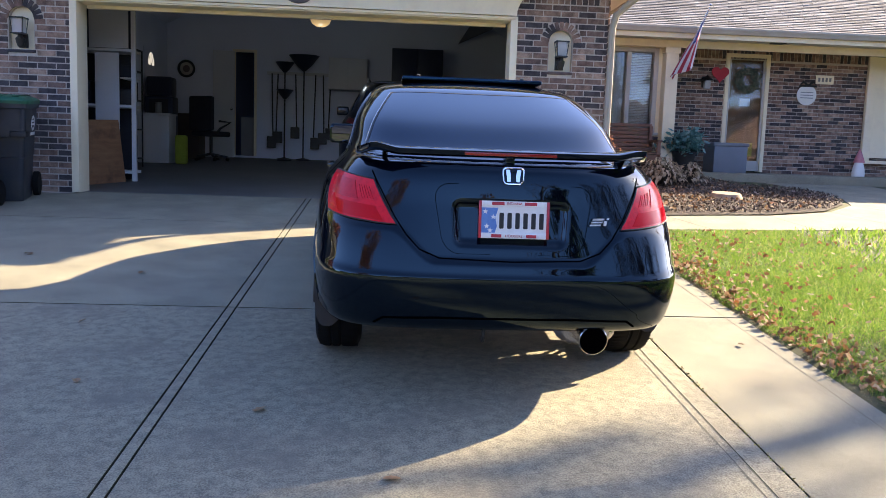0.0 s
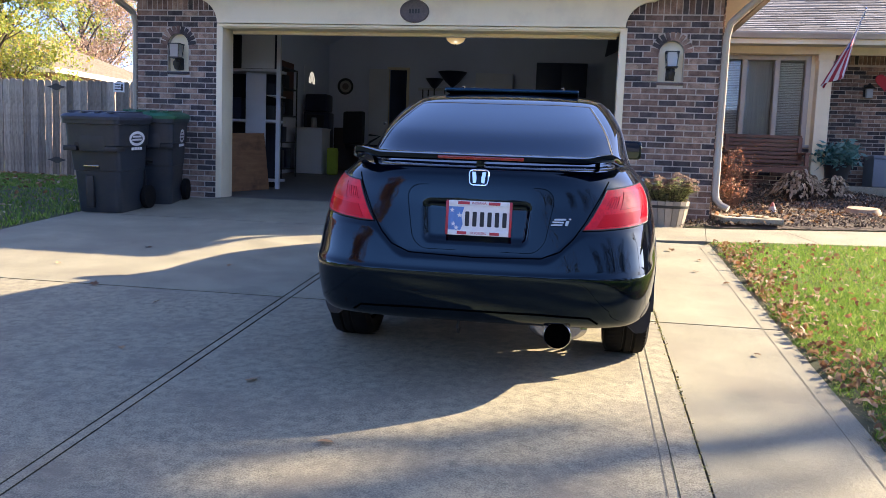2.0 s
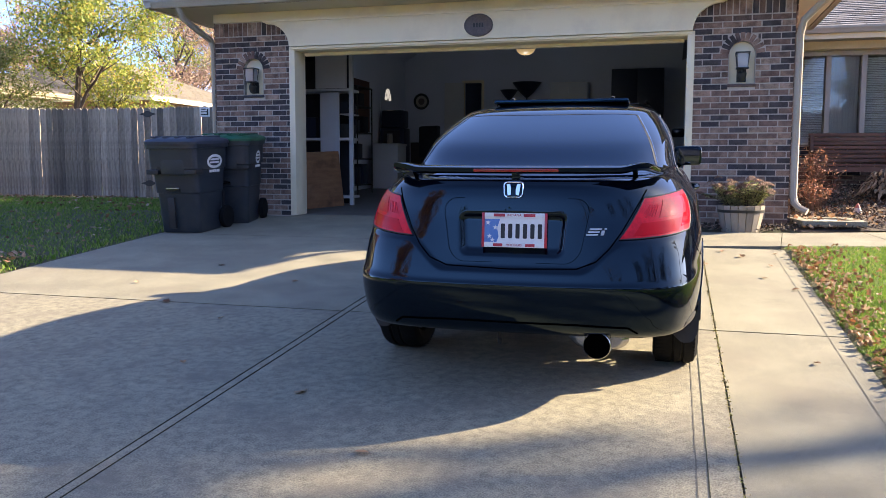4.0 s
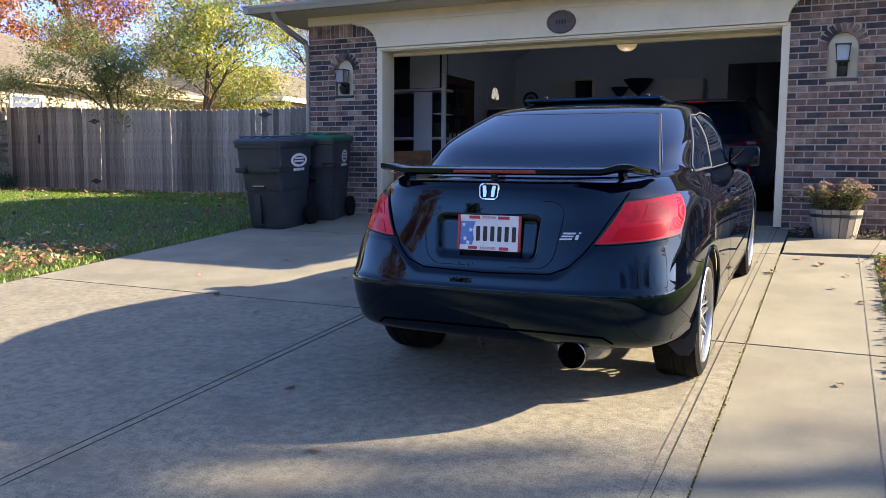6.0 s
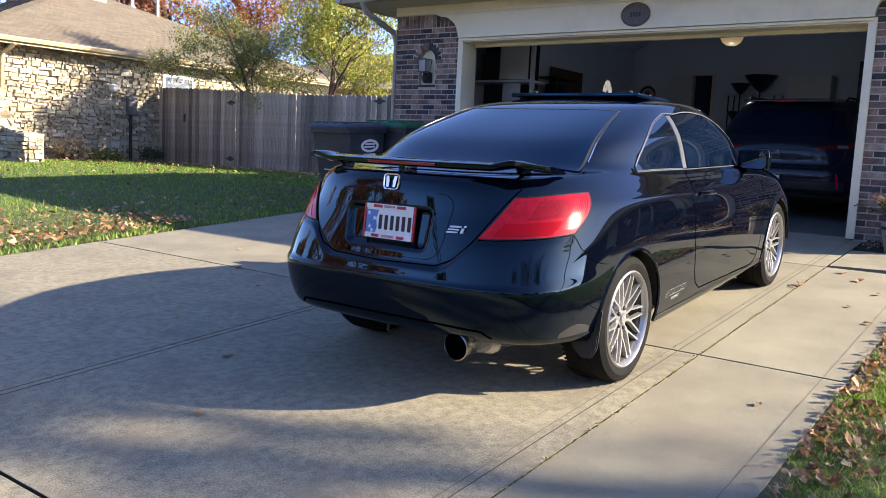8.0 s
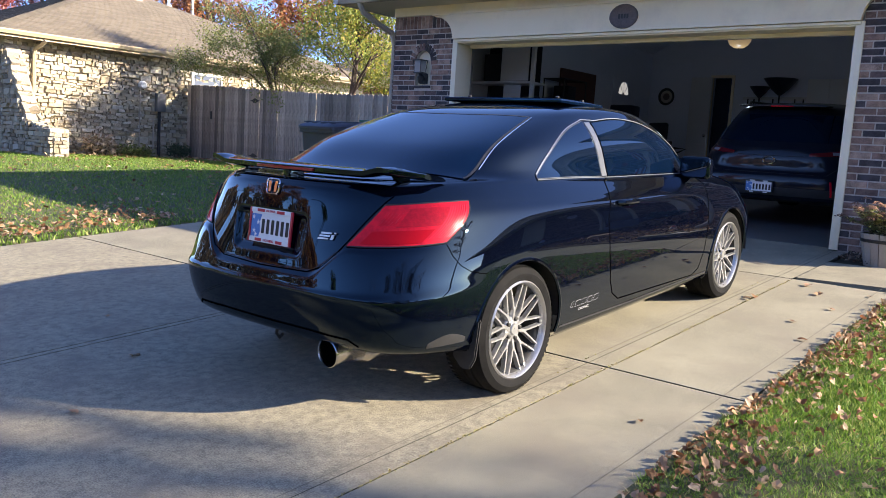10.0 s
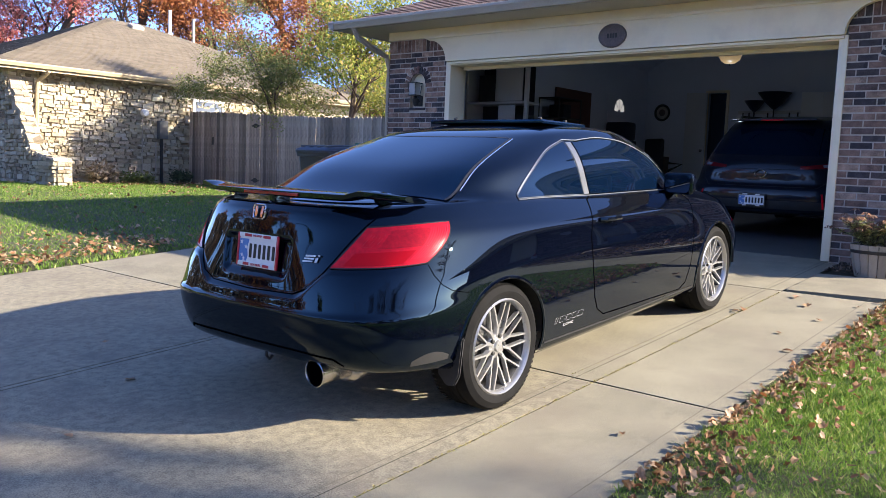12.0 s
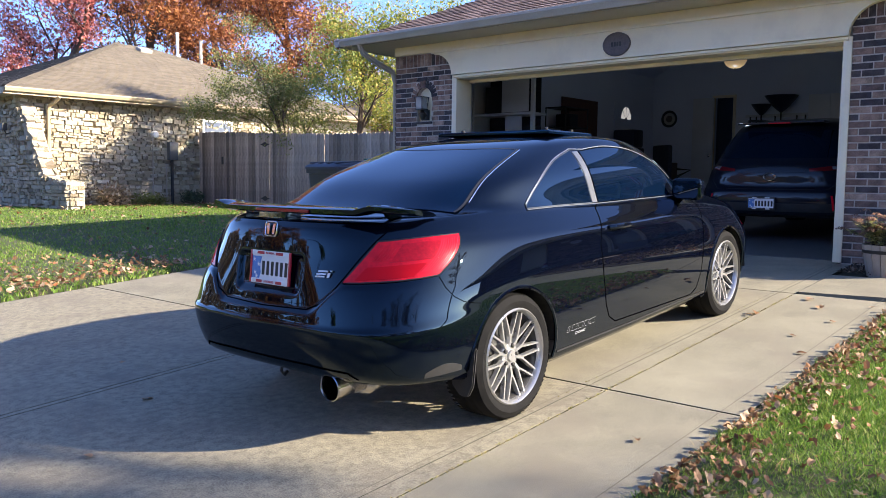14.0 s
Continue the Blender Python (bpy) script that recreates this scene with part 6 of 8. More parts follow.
EAST = Matrix.Translation((NX, 0, 0)) @ Matrix.Rotation(math.pi / 2, 4, "Z")
stone_wall(nh, -0.5, 9.0, -0.15, 2.62, EAST, single=3.4)
stone_wall(nh, -20.0, NX, -0.15, 2.62, Matrix.Translation((0, -0.5, 0)))
# the fin wall that runs out from the corner, its top sloping down to a low block
FIN = [(-15.72, -0.2), (-13.25, -0.2), (-13.25, 0.6), (-14.05, 0.64), (-14.5, 0.74), (-15.0, 1.37), (-15.5, 2.15), (-15.72, 2.45)]
bm = bmesh.new()
prism(bm, FIN, 0.34, Matrix.Translation((0, -0.12, 0)) @ UPRIGHT)
part("fin_wall", bm, STONE_JOINT, nh, "rubble fin wall sloping down from the corner")


def fin_top(x):
    for (xa, za), (xb, zb) in zip(FIN[2:], FIN[3:]):
        if xb <= x <= xa:
            return za + (zb - za) * (x - xa) / (xb - xa)
    return 0.6


def lay_stone(place):
    ob = new("stone", random.choice(STONES))
    ob.parent = nh
    ob.matrix_basis = place


z = -0.15
while z < 2.3:
    h = random.uniform(0.07, 0.13)
    x = -15.7 - random.uniform(0, 0.1)
    while x < -13.25:
        w = min(random.choice([0.08, 0.14, 0.2, 0.3]) * random.uniform(0.8, 1.2), -13.22 - x)
        if fin_top(min(x + w, -13.3)) > z + h * 0.6 and w > 0.04:
            lay_stone(Matrix.Translation((x + w / 2, -0.48, z + h / 2)) @ Euler((random.gauss(0, 0.12), random.gauss(0, 0.07), random.gauss(0, 0.1))).to_matrix().to_4x4() @ Matrix.Diagonal((w - 0.008, random.uniform(0.07, 0.15), (h - 0.006) * random.uniform(0.85, 1.15), 1)))
        x += w
    if z < 0.52:
        cut = random.uniform(0.1, 0.24)
        for y, wide in ((-0.47 + cut / 2, cut), (-0.14 - (0.33 - cut) / 2, 0.33 - cut)):
            lay_stone(Matrix.Translation((-13.24 + random.uniform(-0.02, 0.02), y, z + h / 2)) @ Matrix.Rotation(math.pi / 2 + random.gauss(0, 0.1), 4, "Z") @ Matrix.Rotation(random.gauss(0, 0.08), 4, "X") @ Matrix.Diagonal((wide - 0.01, 0.1, h - 0.008, 1)))
    z += h
x = -15.6
while x < -13.3:
    w = random.uniform(0.07, 0.2)
    q = math.atan2(fin_top(min(x + w, -13.3)) - fin_top(x), w)
    cut = random.uniform(0.1, 0.26)
    for y, wide in ((-0.48 + cut / 2, cut), (-0.14 - (0.34 - cut) / 2, 0.34 - cut)):
        lay_stone(Matrix.Translation((x + w / 2, y, fin_top(x + w / 2) - random.uniform(0.0, 0.04))) @ Euler((random.gauss(0, 0.15), -q * random.uniform(0.5, 1.0), random.gauss(0, 0.2))).to_matrix().to_4x4() @ Matrix.Diagonal((w / max(0.6, math.cos(q)), wide - 0.01, random.uniform(0.07, 0.12), 1)))
    x += w
boxed("fascia", -15.27, -15.22, -1.0, 11.3, 2.60, 2.74, TAN_PAINT, nh, "tan fascia board")
boxed("fascia", -26.4, -15.22, -1.02, -0.98, 2.60, 2.74, TAN_PAINT, nh)
raw("soffit", [(-26.4, -1, 2.63), (-15.24, -1, 2.63), (-15.24, 11.3, 2.63), (-26.4, 11.3, 2.63)], [(0, 1, 2, 3)], SOFFIT, nh)
gutter(nh, (-15.22, -1.0, 2.76), (-15.22, 11.3, 2.76), (1, 0, 0)).data.materials[0] = TAN_PAINT
bm = bmesh.new()
tube(bm, [(-15.2, 0.25, 2.62), (-15.35, 0.2, 2.5), (-15.55, 0.16, 2.42), (-15.6, 0.15, 2.3), (-15.6, 0.13, 0.7)], 0.045, 8)
part("downspout", bm, TAN_PAINT, nh, "tan downspout", smooth=True)
# window over the fence
win = new("window")
win.parent = nh
tagged(win, "small white-framed window")
for a, b, c, d in ((4.4, 4.47, 1.5, 2.36), (5.33, 5.4, 1.5, 2.36), (4.47, 5.33, 2.29, 2.36), (4.47, 5.33, 1.5, 1.57)):
    boxed("window_frame", NX - 0.02, NX + 0.08, a, b, c, d, WHITE, win)
boxed("pane", NX + 0.0, NX + 0.05, 4.47, 5.33, 1.57, 2.29, PANE, win)
# meters and conduits
boxed("meter_box", NX + 0.06, NX + 0.2, 3.3, 3.55, 1.2, 1.68, surface("meter_grey", (0.12, 0.125, 0.13), None, 6, 0.5), nh, "dark grey meter box", bevel=0.01)
bm = bmesh.new()
lathe(bm, [(0.001, 0.0), (0.1, 0.0), (0.1, 0.09), (0.08, 0.12), (0.001, 0.12)], 20, axis="X", m=Matrix.Translation((NX + 0.06, 2.92, 1.86)))
part("meter", bm, WHITE, nh, "round pale meter", smooth=True)
for yy, z1, rr in ((3.42, 1.2, 0.04), (3.25, 1.1, 0.018), (2.86, 1.8, 0.015)):
    bm = bmesh.new()
    rod(bm, (NX + 0.1, yy, -0.1), (NX + 0.1, yy, z1), rr)
    part("conduit", bm, GUTTER if rr < 0.03 else BLACK_PLASTIC, nh, smooth=True)
nl = thing("wall_lantern", "small black lantern on the stone corner", "lantern", -16.05, -0.6, 1.75)
bm = bmesh.new()
tube(bm, [(0, 0.05, 0), (0, -0.06, -0.03), (0, -0.1, 0.05)], 0.012)
box(bm, -0.06, 0.06, -0.17, -0.05, 0.05, 0.22, 0.01)
part("body", bm, IRON, nl)
stone_roof = hip_roof("stone_house_roof", -26.4, -15.2, -1.0, 11.3, 2.74, 2.25, SHINGLE_TAN, "low hipped roof of tan asphalt shingles", row=0.15, faces=("s", "e"))


def hip_caps(roof, a, b, material, pitch=0.16):
    """Bent cap shingles laid one over the next up a hip."""
    a, b = Vector(a), Vector(b)
    d = (b - a).normalized()
    side = d.cross(Vector((0, 0, 1))).normalized()
    up = side.cross(d)
    v, f = [], []
    for k in range(int((b - a).length / pitch)):
        for t, lift in ((k * pitch, 0.045), (k * pitch + 0.26, 0.02)):
            p = a + d * t
            v += [p - side * 0.14 - up * (0.045 - lift), p + up * (0.012 + lift), p + side * 0.14 - up * (0.045 - lift)]
        n = len(v) - 6
        f += [(n, n + 1, n + 4, n + 3), (n + 1, n + 2, n + 5, n + 4)]
    tagged(raw("hip_caps", v, f, material, roof), kind="stuff")


hip_caps(stone_roof, (-15.25, -0.95, 2.75), (-20.8, 4.6, 4.99), SHINGLE_TAN)


def roof_pipe(x, y, z, h, r, material, label):
    bm = bmesh.new()
    lathe(bm, [(r * 2.2, 0.0), (r * 1.1, 0.08), (r, 0.1), (r, h), (r * 1.25, h + 0.01), (r * 1.25, h + 0.05), (0.001, h + 0.05)], 14)
    ob = part("roof_pipe", bm, material, smooth=True)
    ob.matrix_basis = Matrix.Translation((x, y, z))
    tagged(ob, label, "vent pipe", group="roof pipes")


def roof_z(x):
    return 2.74 + 2.25 * min(1.0, (-15.2 - x) / 5.6)


roof_pipe(-20.5, 6.58, roof_z(-20.5) - 0.1, 0.75, 0.05, WHITE, "white plastic vent pipe on the tan roof")
roof_pipe(-19.6, 6.9, roof_z(-19.6) - 0.1, 0.8, 0.05, GUTTER, "grey metal flue with a cap on the tan roof")
vent = thing("roof_vent", "grey box vent on the tan roof", "roof vent", -20.2, 5.2, roof_z(-20.2))
boxed("hood", -0.18, 0.18, -0.2, 0.2, -0.08, 0.1, GUTTER, vent, bevel=0.02, m=Matrix.Rotation(radians(21), 4, "Y"))
# a further house beyond the fence
fh = thing("far_house", "far brick ranch house with a brown roof and cream fascia", "house", group="houses behind")
boxed("wall", -26, -14.9, 14.5, 22, -0.2, 2.9, BRICK_FAR, fh)
boxed("fascia", -26.4, -14.4, 13.95, 14.0, 2.85, 3.02, CREAM, fh)
boxed("fascia", -14.45, -14.4, 14.0, 22.4, 2.85, 3.02, CREAM, fh)
hip_roof("far_house_roof", -26.4, -14.4, 13.98, 22.4, 3.0, 1.7, SHINGLE_TAN, "brown shingle roof beyond the fence", row=0.2, faces=("s", "e"))


# ---- wheeled bins ----
def wheeled_bin(x, y, lid_mat, label, rz, wide=0.165):
    b = thing("wheeled_bin", label, "trash bin", x, y, ground_at(x, y), rz=rz, group="wheeled bins beside the garage", rx=3.0)
    bm = bmesh.new()
    rings = []
    for z, w, d, yo in ((0.0, 0.235, 0.25, 0.02), (0.03, 0.245, 0.26, 0.02), (0.45, 0.265, 0.29, 0.015), (0.455, 0.275, 0.30, 0.012), (0.72, 0.285, 0.325, 0.005), (0.725, 0.30, 0.345, 0.0), (0.95, 0.305, 0.36, 0.0), (0.955, 0.325, 0.385, 0.0), (1.0, 0.327, 0.387, 0.0)):
        pts = rounded(2 * w, 2 * d, 0.06, 4)
        rings.append([bm.verts.new((px, py + yo, z)) for px, py in pts])
    for p, q in zip(rings, rings[1:]):
        for k in range(len(p)):
            bm.faces.new((p[k], p[(k + 1) % len(p)], q[(k + 1) % len(p)], q[k]))
    bm.faces.new(rings[0][::-1])
    bm.faces.new(rings[-1])
    part("body", bm, BIN_GREY, b, "charcoal grey moulded body", smooth=True, sharp=25)
    bm = bmesh.new()
    rings = []
    for z, w, d in ((1.0, 0.335, 0.40), (1.03, 0.34, 0.405), (1.05, 0.325, 0.39), (1.075, 0.26, 0.31), (1.085, 0.10, 0.12)):
        rings.append([bm.verts.new((px, py, z)) for px, py in rounded(2 * w, 2 * d, min(0.08, w * 0.5), 4)])
    for p, q in zip(rings, rings[1:]):
        for k in range(len(p)):
            bm.faces.new((p[k], p[(k + 1) % len(p)], q[(k + 1) % len(p)], q[k]))
    bm.faces.new(rings[0][::-1])
    bm.faces.new(rings[-1])
    lid = part("lid", bm, lid_mat, b, smooth=True, sharp=40)
    for k in range(4):
        boxed("rib", -0.26 + k * 0.15, -0.20 + k * 0.15, -0.34, 0.30, 1.07, 1.09, lid_mat, lid, bevel=0.006)
    bm = bmesh.new()
    tube(bm, [(-0.25, 0.38, 0.96), (-0.25, 0.45, 0.99), (0.25, 0.45, 0.99), (0.25, 0.38, 0.96)], 0.017)
    part("handle", bm, BIN_GREY, b, smooth=True)
    # Black boxes paint the shade of the pocket, channel and grip; nothing is hollow.
    boxed("catch_pocket", -0.12, 0.06, -0.300, -0.25, 0.47, 0.60, IRON, b, bevel=0.012)
    boxed("channel", -0.12, -0.03, -0.288, -0.24, 0.05, 0.40, BLACK_PLASTIC, b, bevel=0.012)
    bm = bmesh.new()
    rod(bm, (-0.115, -0.302, 0.505), (0.055, -0.302, 0.505), 0.012)
    part("catch_bar", bm, STEEL, b, smooth=True)
    boxed("moulded_panel", -0.14, 0.16, -0.352, -0.3, 0.66, 0.93, BIN_GREY, b, bevel=0.02)
    boxed("grip_recess", -0.2, -0.135, -0.347, -0.3, 0.70, 0.86, BLACK_PLASTIC, b, bevel=0.012)
    boxed("label_strip", -0.09, 0.06, -0.355, -0.35, 0.885, 0.91, GUTTER, b)
    for s in (-1, 1):
        boxed("side_ledge", s * 0.235 - 0.075, s * 0.235 + 0.075, -0.372, -0.2, 0.665, 0.72, BLACK_PLASTIC, b, bevel=0.01)
        w = new("wheel")
        w.parent = b
        w.matrix_basis = Matrix.Translation((0.285 * s, 0.30, 0.135))
        bm = bmesh.new()
        lathe(bm, [(0.09, -0.03), (0.13, -0.028), (0.135, -0.015), (0.135, 0.015), (0.13, 0.028), (0.09, 0.03)], 28, axis="X")
        part("tyre", bm, RUBBER, w, smooth=True)
        bm = bmesh.new()
        lathe(bm, [(0.001, -0.02), (0.09, -0.012), (0.09, 0.012), (0.03, 0.02), (0.001, 0.03)], 20, axis="X")
        part("hub", bm, BLACK_PLASTIC, w, smooth=True)
        # a pale oval print with bars
        pr = new("print")
        pr.parent = b
        pr.matrix_basis = Matrix.Translation((0.302 * s, 0.05, 0.80)) @ Matrix.Rotation(math.pi / 2 * s, 4, "Z") @ Matrix.Rotation(radians(4), 4, "X")
        tagged(pr, "faded white oval print with plain bars")
        bm = bmesh.new()
        for rx_, rz_ in ((wide, 0.08),):
            n = 28
            o = [bm.verts.new((rx_ * math.cos(2 * math.pi * k / n), -0.006, rz_ * math.sin(2 * math.pi * k / n))) for k in range(n)]
            i = [bm.verts.new((rx_ * 0.74 * math.cos(2 * math.pi * k / n), -0.006, rz_ * 0.62 * math.sin(2 * math.pi * k / n))) for k in range(n)]
            for k in range(n):
                bm.faces.new((o[k], o[(k + 1) % n], i[(k + 1) % n], i[k]))
        part("ring", bm, WHITE, pr)
        for a, c, zz, hh in ((-0.09, 0.09, 0.012, 0.02), (-0.1, 0.1, -0.022, 0.02), (-0.11, -0.06, -0.125, 0.03), (-0.05, 0.0, -0.125, 0.03), (0.01, 0.045, -0.125, 0.03), (0.055, 0.11, -0.125, 0.03)):
            boxed("bar", a, c, -0.007, -0.004, zz, zz + hh, WHITE, pr)
    return b


wheeled_bin(-3.1, -1.5, BIN_BLUE, "charcoal wheeled bin with a dull blue lid on the driveway", 1)
wheeled_bin(-2.99, -0.72, BIN_GREEN, "charcoal wheeled bin with a green lid beside the brick wall", 13, 0.1)


# ---- the house beside the garage ----
def brickwork(name, x0, x1, z0, z1, y, holes=(), parent=None, facing=None, soldier=None, single=None):
    """Running-bond bricks as one joined mesh over a wall seen from -y; holes are (x0, x1, z0, z1)."""
    v, f = [], []
    m = facing or Matrix.Identity(4)

    count = [0]

    def lay(a, b, c, d):
        if single and single[0] < a < single[1] and count[0] < 300:
            count[0] += 1
            lay_brick(parent, a, b, c, d, y, 0.03)
            return
        k = len(v)
        e = 0.003
        for (xx, zz, yy) in ((a, c, 0.012), (b, c, 0.012), (b, d, 0.012), (a, d, 0.012), (a + e, c + e, 0), (b - e, c + e, 0), (b - e, d - e, 0), (a + e, d - e, 0)):
            v.append(tuple(m @ Vector((xx, y + yy, zz))))
        f.extend([(k + 4, k + 5, k + 6, k + 7), (k, k + 1, k + 5, k + 4), (k + 1, k + 2, k + 6, k + 5), (k + 2, k + 3, k + 7, k + 6), (k + 3, k, k + 4, k + 7)])
    z, row = z0, 0
    top = soldier or z1
    while z + BH <= top + 0.02:
        x = x0 - (0.1015 if row % 2 else 0)
        while x < x1 - 0.02:
            a, b = max(x, x0), min(x + BL, x1)
            x += BL + BJ
            spans = [(a, b)]
            for h0, h1, h2, h3 in holes:
                if z + BH > h2 and z < h3:
                    spans = [q for p0, p1 in spans for q in ((p0, min(p1, h0)), (max(p0, h1), p1)) if q[1] - q[0] > 0.02]
            for p0, p1 in spans:
                if p1 - p0 > 0.02:
                    lay(p0, p1, z, z + BH)
        z += BH + BJ
        row += 1
    if soldier:
        x = x0
        while x < x1 - 0.03:
            lay(x, min(x + BH, x1), soldier + BJ, z1)
            x += BH + BJ
    ob = raw(name, v, f, BRICK_FAR, parent)
    return tagged(ob, kind="stuff")


HY = 5.3
PZ = 0.40
# porch wall with the front door
bm = bmesh.new()
for a, b, c, d in ((5.9, 7.17, 0.0, 2.8), (8.0, 16.0, 0.0, 2.8), (7.17, 8.0, 2.56, 2.8)):
    box(bm, a, b, HY + 0.012, HY + 0.2, c, d)
wall_porch = tagged(part("wall_porch", bm, MORTAR), "shaded brick wall of the porch", "wall", kind="structure")
brickwork("brickwork", 5.95, 15.9, PZ, 2.7, HY, [(7.17, 8.0, 0.0, 2.56)], wall_porch, soldier=2.45, single=(5.9, 8.9))
# wall with the triple window, beside the garage
bm = bmesh.new()
for a, b, c, d in ((3.4, 4.12, 0.0, 2.8), (5.68, 5.95, 0.0, 2.8), (4.12, 5.68, 2.5, 2.8), (4.12, 5.68, 0.0, 1.05)):
    box(bm, a, b, 4.6, 4.8, c, d)
box(bm, 5.83, 5.95, 4.8, HY + 0.1, 0.0, 2.8)
wall_window = tagged(part("wall_window", bm, CREAM), "cream panelled wall round the front window", "wall", kind="structure")
brickwork("brickwork", 3.56, 5.95, 0.25, 1.0, 4.585, (), wall_window, single=(3.5, 4.9))
bm = bmesh.new()
box(bm, 3.39, 3.52, 7.5, 12, 0.0, 2.7)
box(bm, 15.9, 16.1, HY, 12, 0.0, 2.7)
box(bm, 3.5, 16, 11.9, 12.1, 0.0, 2.7)
tagged(part("wall_rear", bm, MORTAR), "plain rear walls of the house", "wall", kind="structure")
# east flank of the garage, brick
brickwork("brickwork", -4.75, 0.16, -0.05, 2.5, 0.0, (), bpy.data.objects["wall_east"], Matrix.Translation((3.545, 0, 0)) @ Matrix.Rotation(math.pi / 2, 4, "Z") @ Matrix.Diagonal((-1, 1, 1, 1)))
brickwork("brickwork", -0.18, 7.5, -0.05, 2.5, 0.0, (), bpy.data.objects["wall_west"], Matrix.Translation((-3.545, 0, 0)) @ Matrix.Rotation(math.pi / 2, 4, "Z") @ Matrix.Diagonal((1, -1, 1, 1)))

FRAME = surface("putty_frame", (0.52, 0.47, 0.40), (0.47, 0.42, 0.36), 3, 0.5)
BLIND = surface("white_blind", (0.85, 0.85, 0.82), (0.8, 0.8, 0.78), 2, 0.6)
w1 = thing("window_1", "triple casement window with white blinds behind the glass", "window", kind="structure")
for a, b, c, d in ((4.12, 4.2, 1.05, 2.5), (5.6, 5.68, 1.05, 2.5), (4.2, 5.6, 2.42, 2.5), (4.2, 5.6, 1.05, 1.13), (4.60, 4.68, 1.13, 2.42), (5.12, 5.20, 1.13, 2.42)):
    boxed("window_frame", a, b, 4.57, 4.72, c, d, FRAME, w1, bevel=0.008)
CLEAR = gloss("clear_pane", (0.9, 0.93, 0.92), 0.01, 0, 0, 1.5, 1.0)
for a, b in ((4.2, 4.60), (4.68, 5.12), (5.20, 5.6)):
    p = boxed("pane", a, b, 4.655, 4.66, 1.13, 2.42, CLEAR, w1)
    p.visible_shadow = False
for a, b in ((4.2, 4.60), (5.20, 5.6)):
    for k in range(46):
        boxed("blind_slat", a + 0.01, b - 0.01, 4.70, 4.722, 1.14 + k * 0.0275, 1.143 + k * 0.0275, BLIND, w1, m=Matrix.Translation((0, 4.71, 1.14 + k * 0.0275)) @ Matrix.Rotation(radians(-55), 4, "X") @ Matrix.Translation((0, -4.71, -1.14 - k * 0.0275)))
bm = bmesh.new()
box(bm, 3.6, 5.8, 6.8, 6.9, 0.4, 2.7)
part("room_back", bm, surface("room_shade", (0.35, 0.33, 0.3), None, 2, 0.9), w1)
# Pale sheet added behind the middle pane to lighten it.
boxed("curtain", 4.685, 5.115, 4.745, 4.75, 1.13, 2.42, surface("pale_backing", (0.55, 0.54, 0.5), (0.4, 0.39, 0.36), 3, 0.9, stretch=(12, 1, 0.3)), w1, "pale sheet added to lighten the middle pane")
boxed("window_sill", 4.06, 5.74, 4.54, 4.62, 1.0, 1.05, FRAME, w1, bevel=0.01)

d1 = thing("door_1", "glazed storm door with a dried wreath and a yellow kick panel, shut", "door", 0, 0, 0, kind="structure")
for a, b, c, d in ((7.17, 7.24, 0.42, 2.56), (7.93, 8.0, 0.42, 2.56), (7.24, 7.93, 2.49, 2.56)):
    boxed("door_frame", a, b, HY - 0.03, HY + 0.15, c, d, CREAM, d1, bevel=0.006)
boxed("door_leaf", 7.24, 7.93, HY + 0.08, HY + 0.12, 0.43, 2.49, surface("oak_door", (0.26, 0.14, 0.07), (0.19, 0.10, 0.05), 3, 0.5, 0.1, stretch=(6, 6, 0.5)), d1, "varnished oak door behind the glass")
p = boxed("storm_glass", 7.28, 7.89, HY + 0.02, HY + 0.025, 0.62, 2.45, CLEAR, d1)
for a, b, c, d in ((7.24, 7.28, 0.43, 2.49), (7.89, 7.93, 0.43, 2.49), (7.28, 7.89, 0.43, 0.62), (7.28, 7.89, 2.45, 2.49)):
    boxed("storm_rail", a, b, HY + 0.0, HY + 0.04, c, d, FRAME, d1, bevel=0.004)
boxed("kick_panel", 7.38, 7.8, HY + 0.045, HY + 0.075, 0.7, 0.95, surface("yellow_card", (0.5, 0.42, 0.08), None, 5, 0.6), d1, "yellow panel behind the glass")
boxed("door_note", 7.5, 7.7, HY + 0.06, HY + 0.078, 1.62, 1.76, WHITE, d1)
wr = thing("door_wreath", "grey-green dried wreath hung on the front door", "wreath", 7.58, HY - 0.02, 2.08)
v, f = [], []
for k in range(900):
    q, rr = random.uniform(0, 6.28), 0.175 + random.gauss(0, 0.03)
    p = Vector((math.cos(q) * rr, random.gauss(-0.03, 0.02), math.sin(q) * rr))
    a = Vector((random.gauss(0, 1), random.gauss(0, 0.5), random.gauss(0, 1))).normalized() * 0.04
    b = a.cross(Vector((0, 1, 0.2))).normalized() * 0.012
    k = len(v)
    v += [p - a, p + b, p + a, p - b]
    f.append((k, k + 1, k + 2, k + 3))
raw("foliage", v, f, pick("dried_sprig", [(0.0, (0.035, 0.05, 0.03)), (0.7, (0.1, 0.115, 0.075)), (1.0, (0.18, 0.14, 0.09))], 0.8, 0, by="island"), wr)
# porch slab, post, eaves
bm = bmesh.new()
box(bm, 5.95, 16, 3.7, HY + 0.1, 0.0, PZ, 0.015)
tagged(part("porch_floor", bm, CONCRETE), "grey concrete porch slab", "porch", kind="structure")
bm = bmesh.new()
box(bm, 5.75, 5.97, 4.39, 4.64, 0.25, 2.495, 0.012)
box(bm, 5.73, 5.99, 4.38, 4.66, 2.4, 2.498, 0.006)
tagged(part("porch_post", bm, CREAM), "square cream porch post", "post")
bm = bmesh.new()
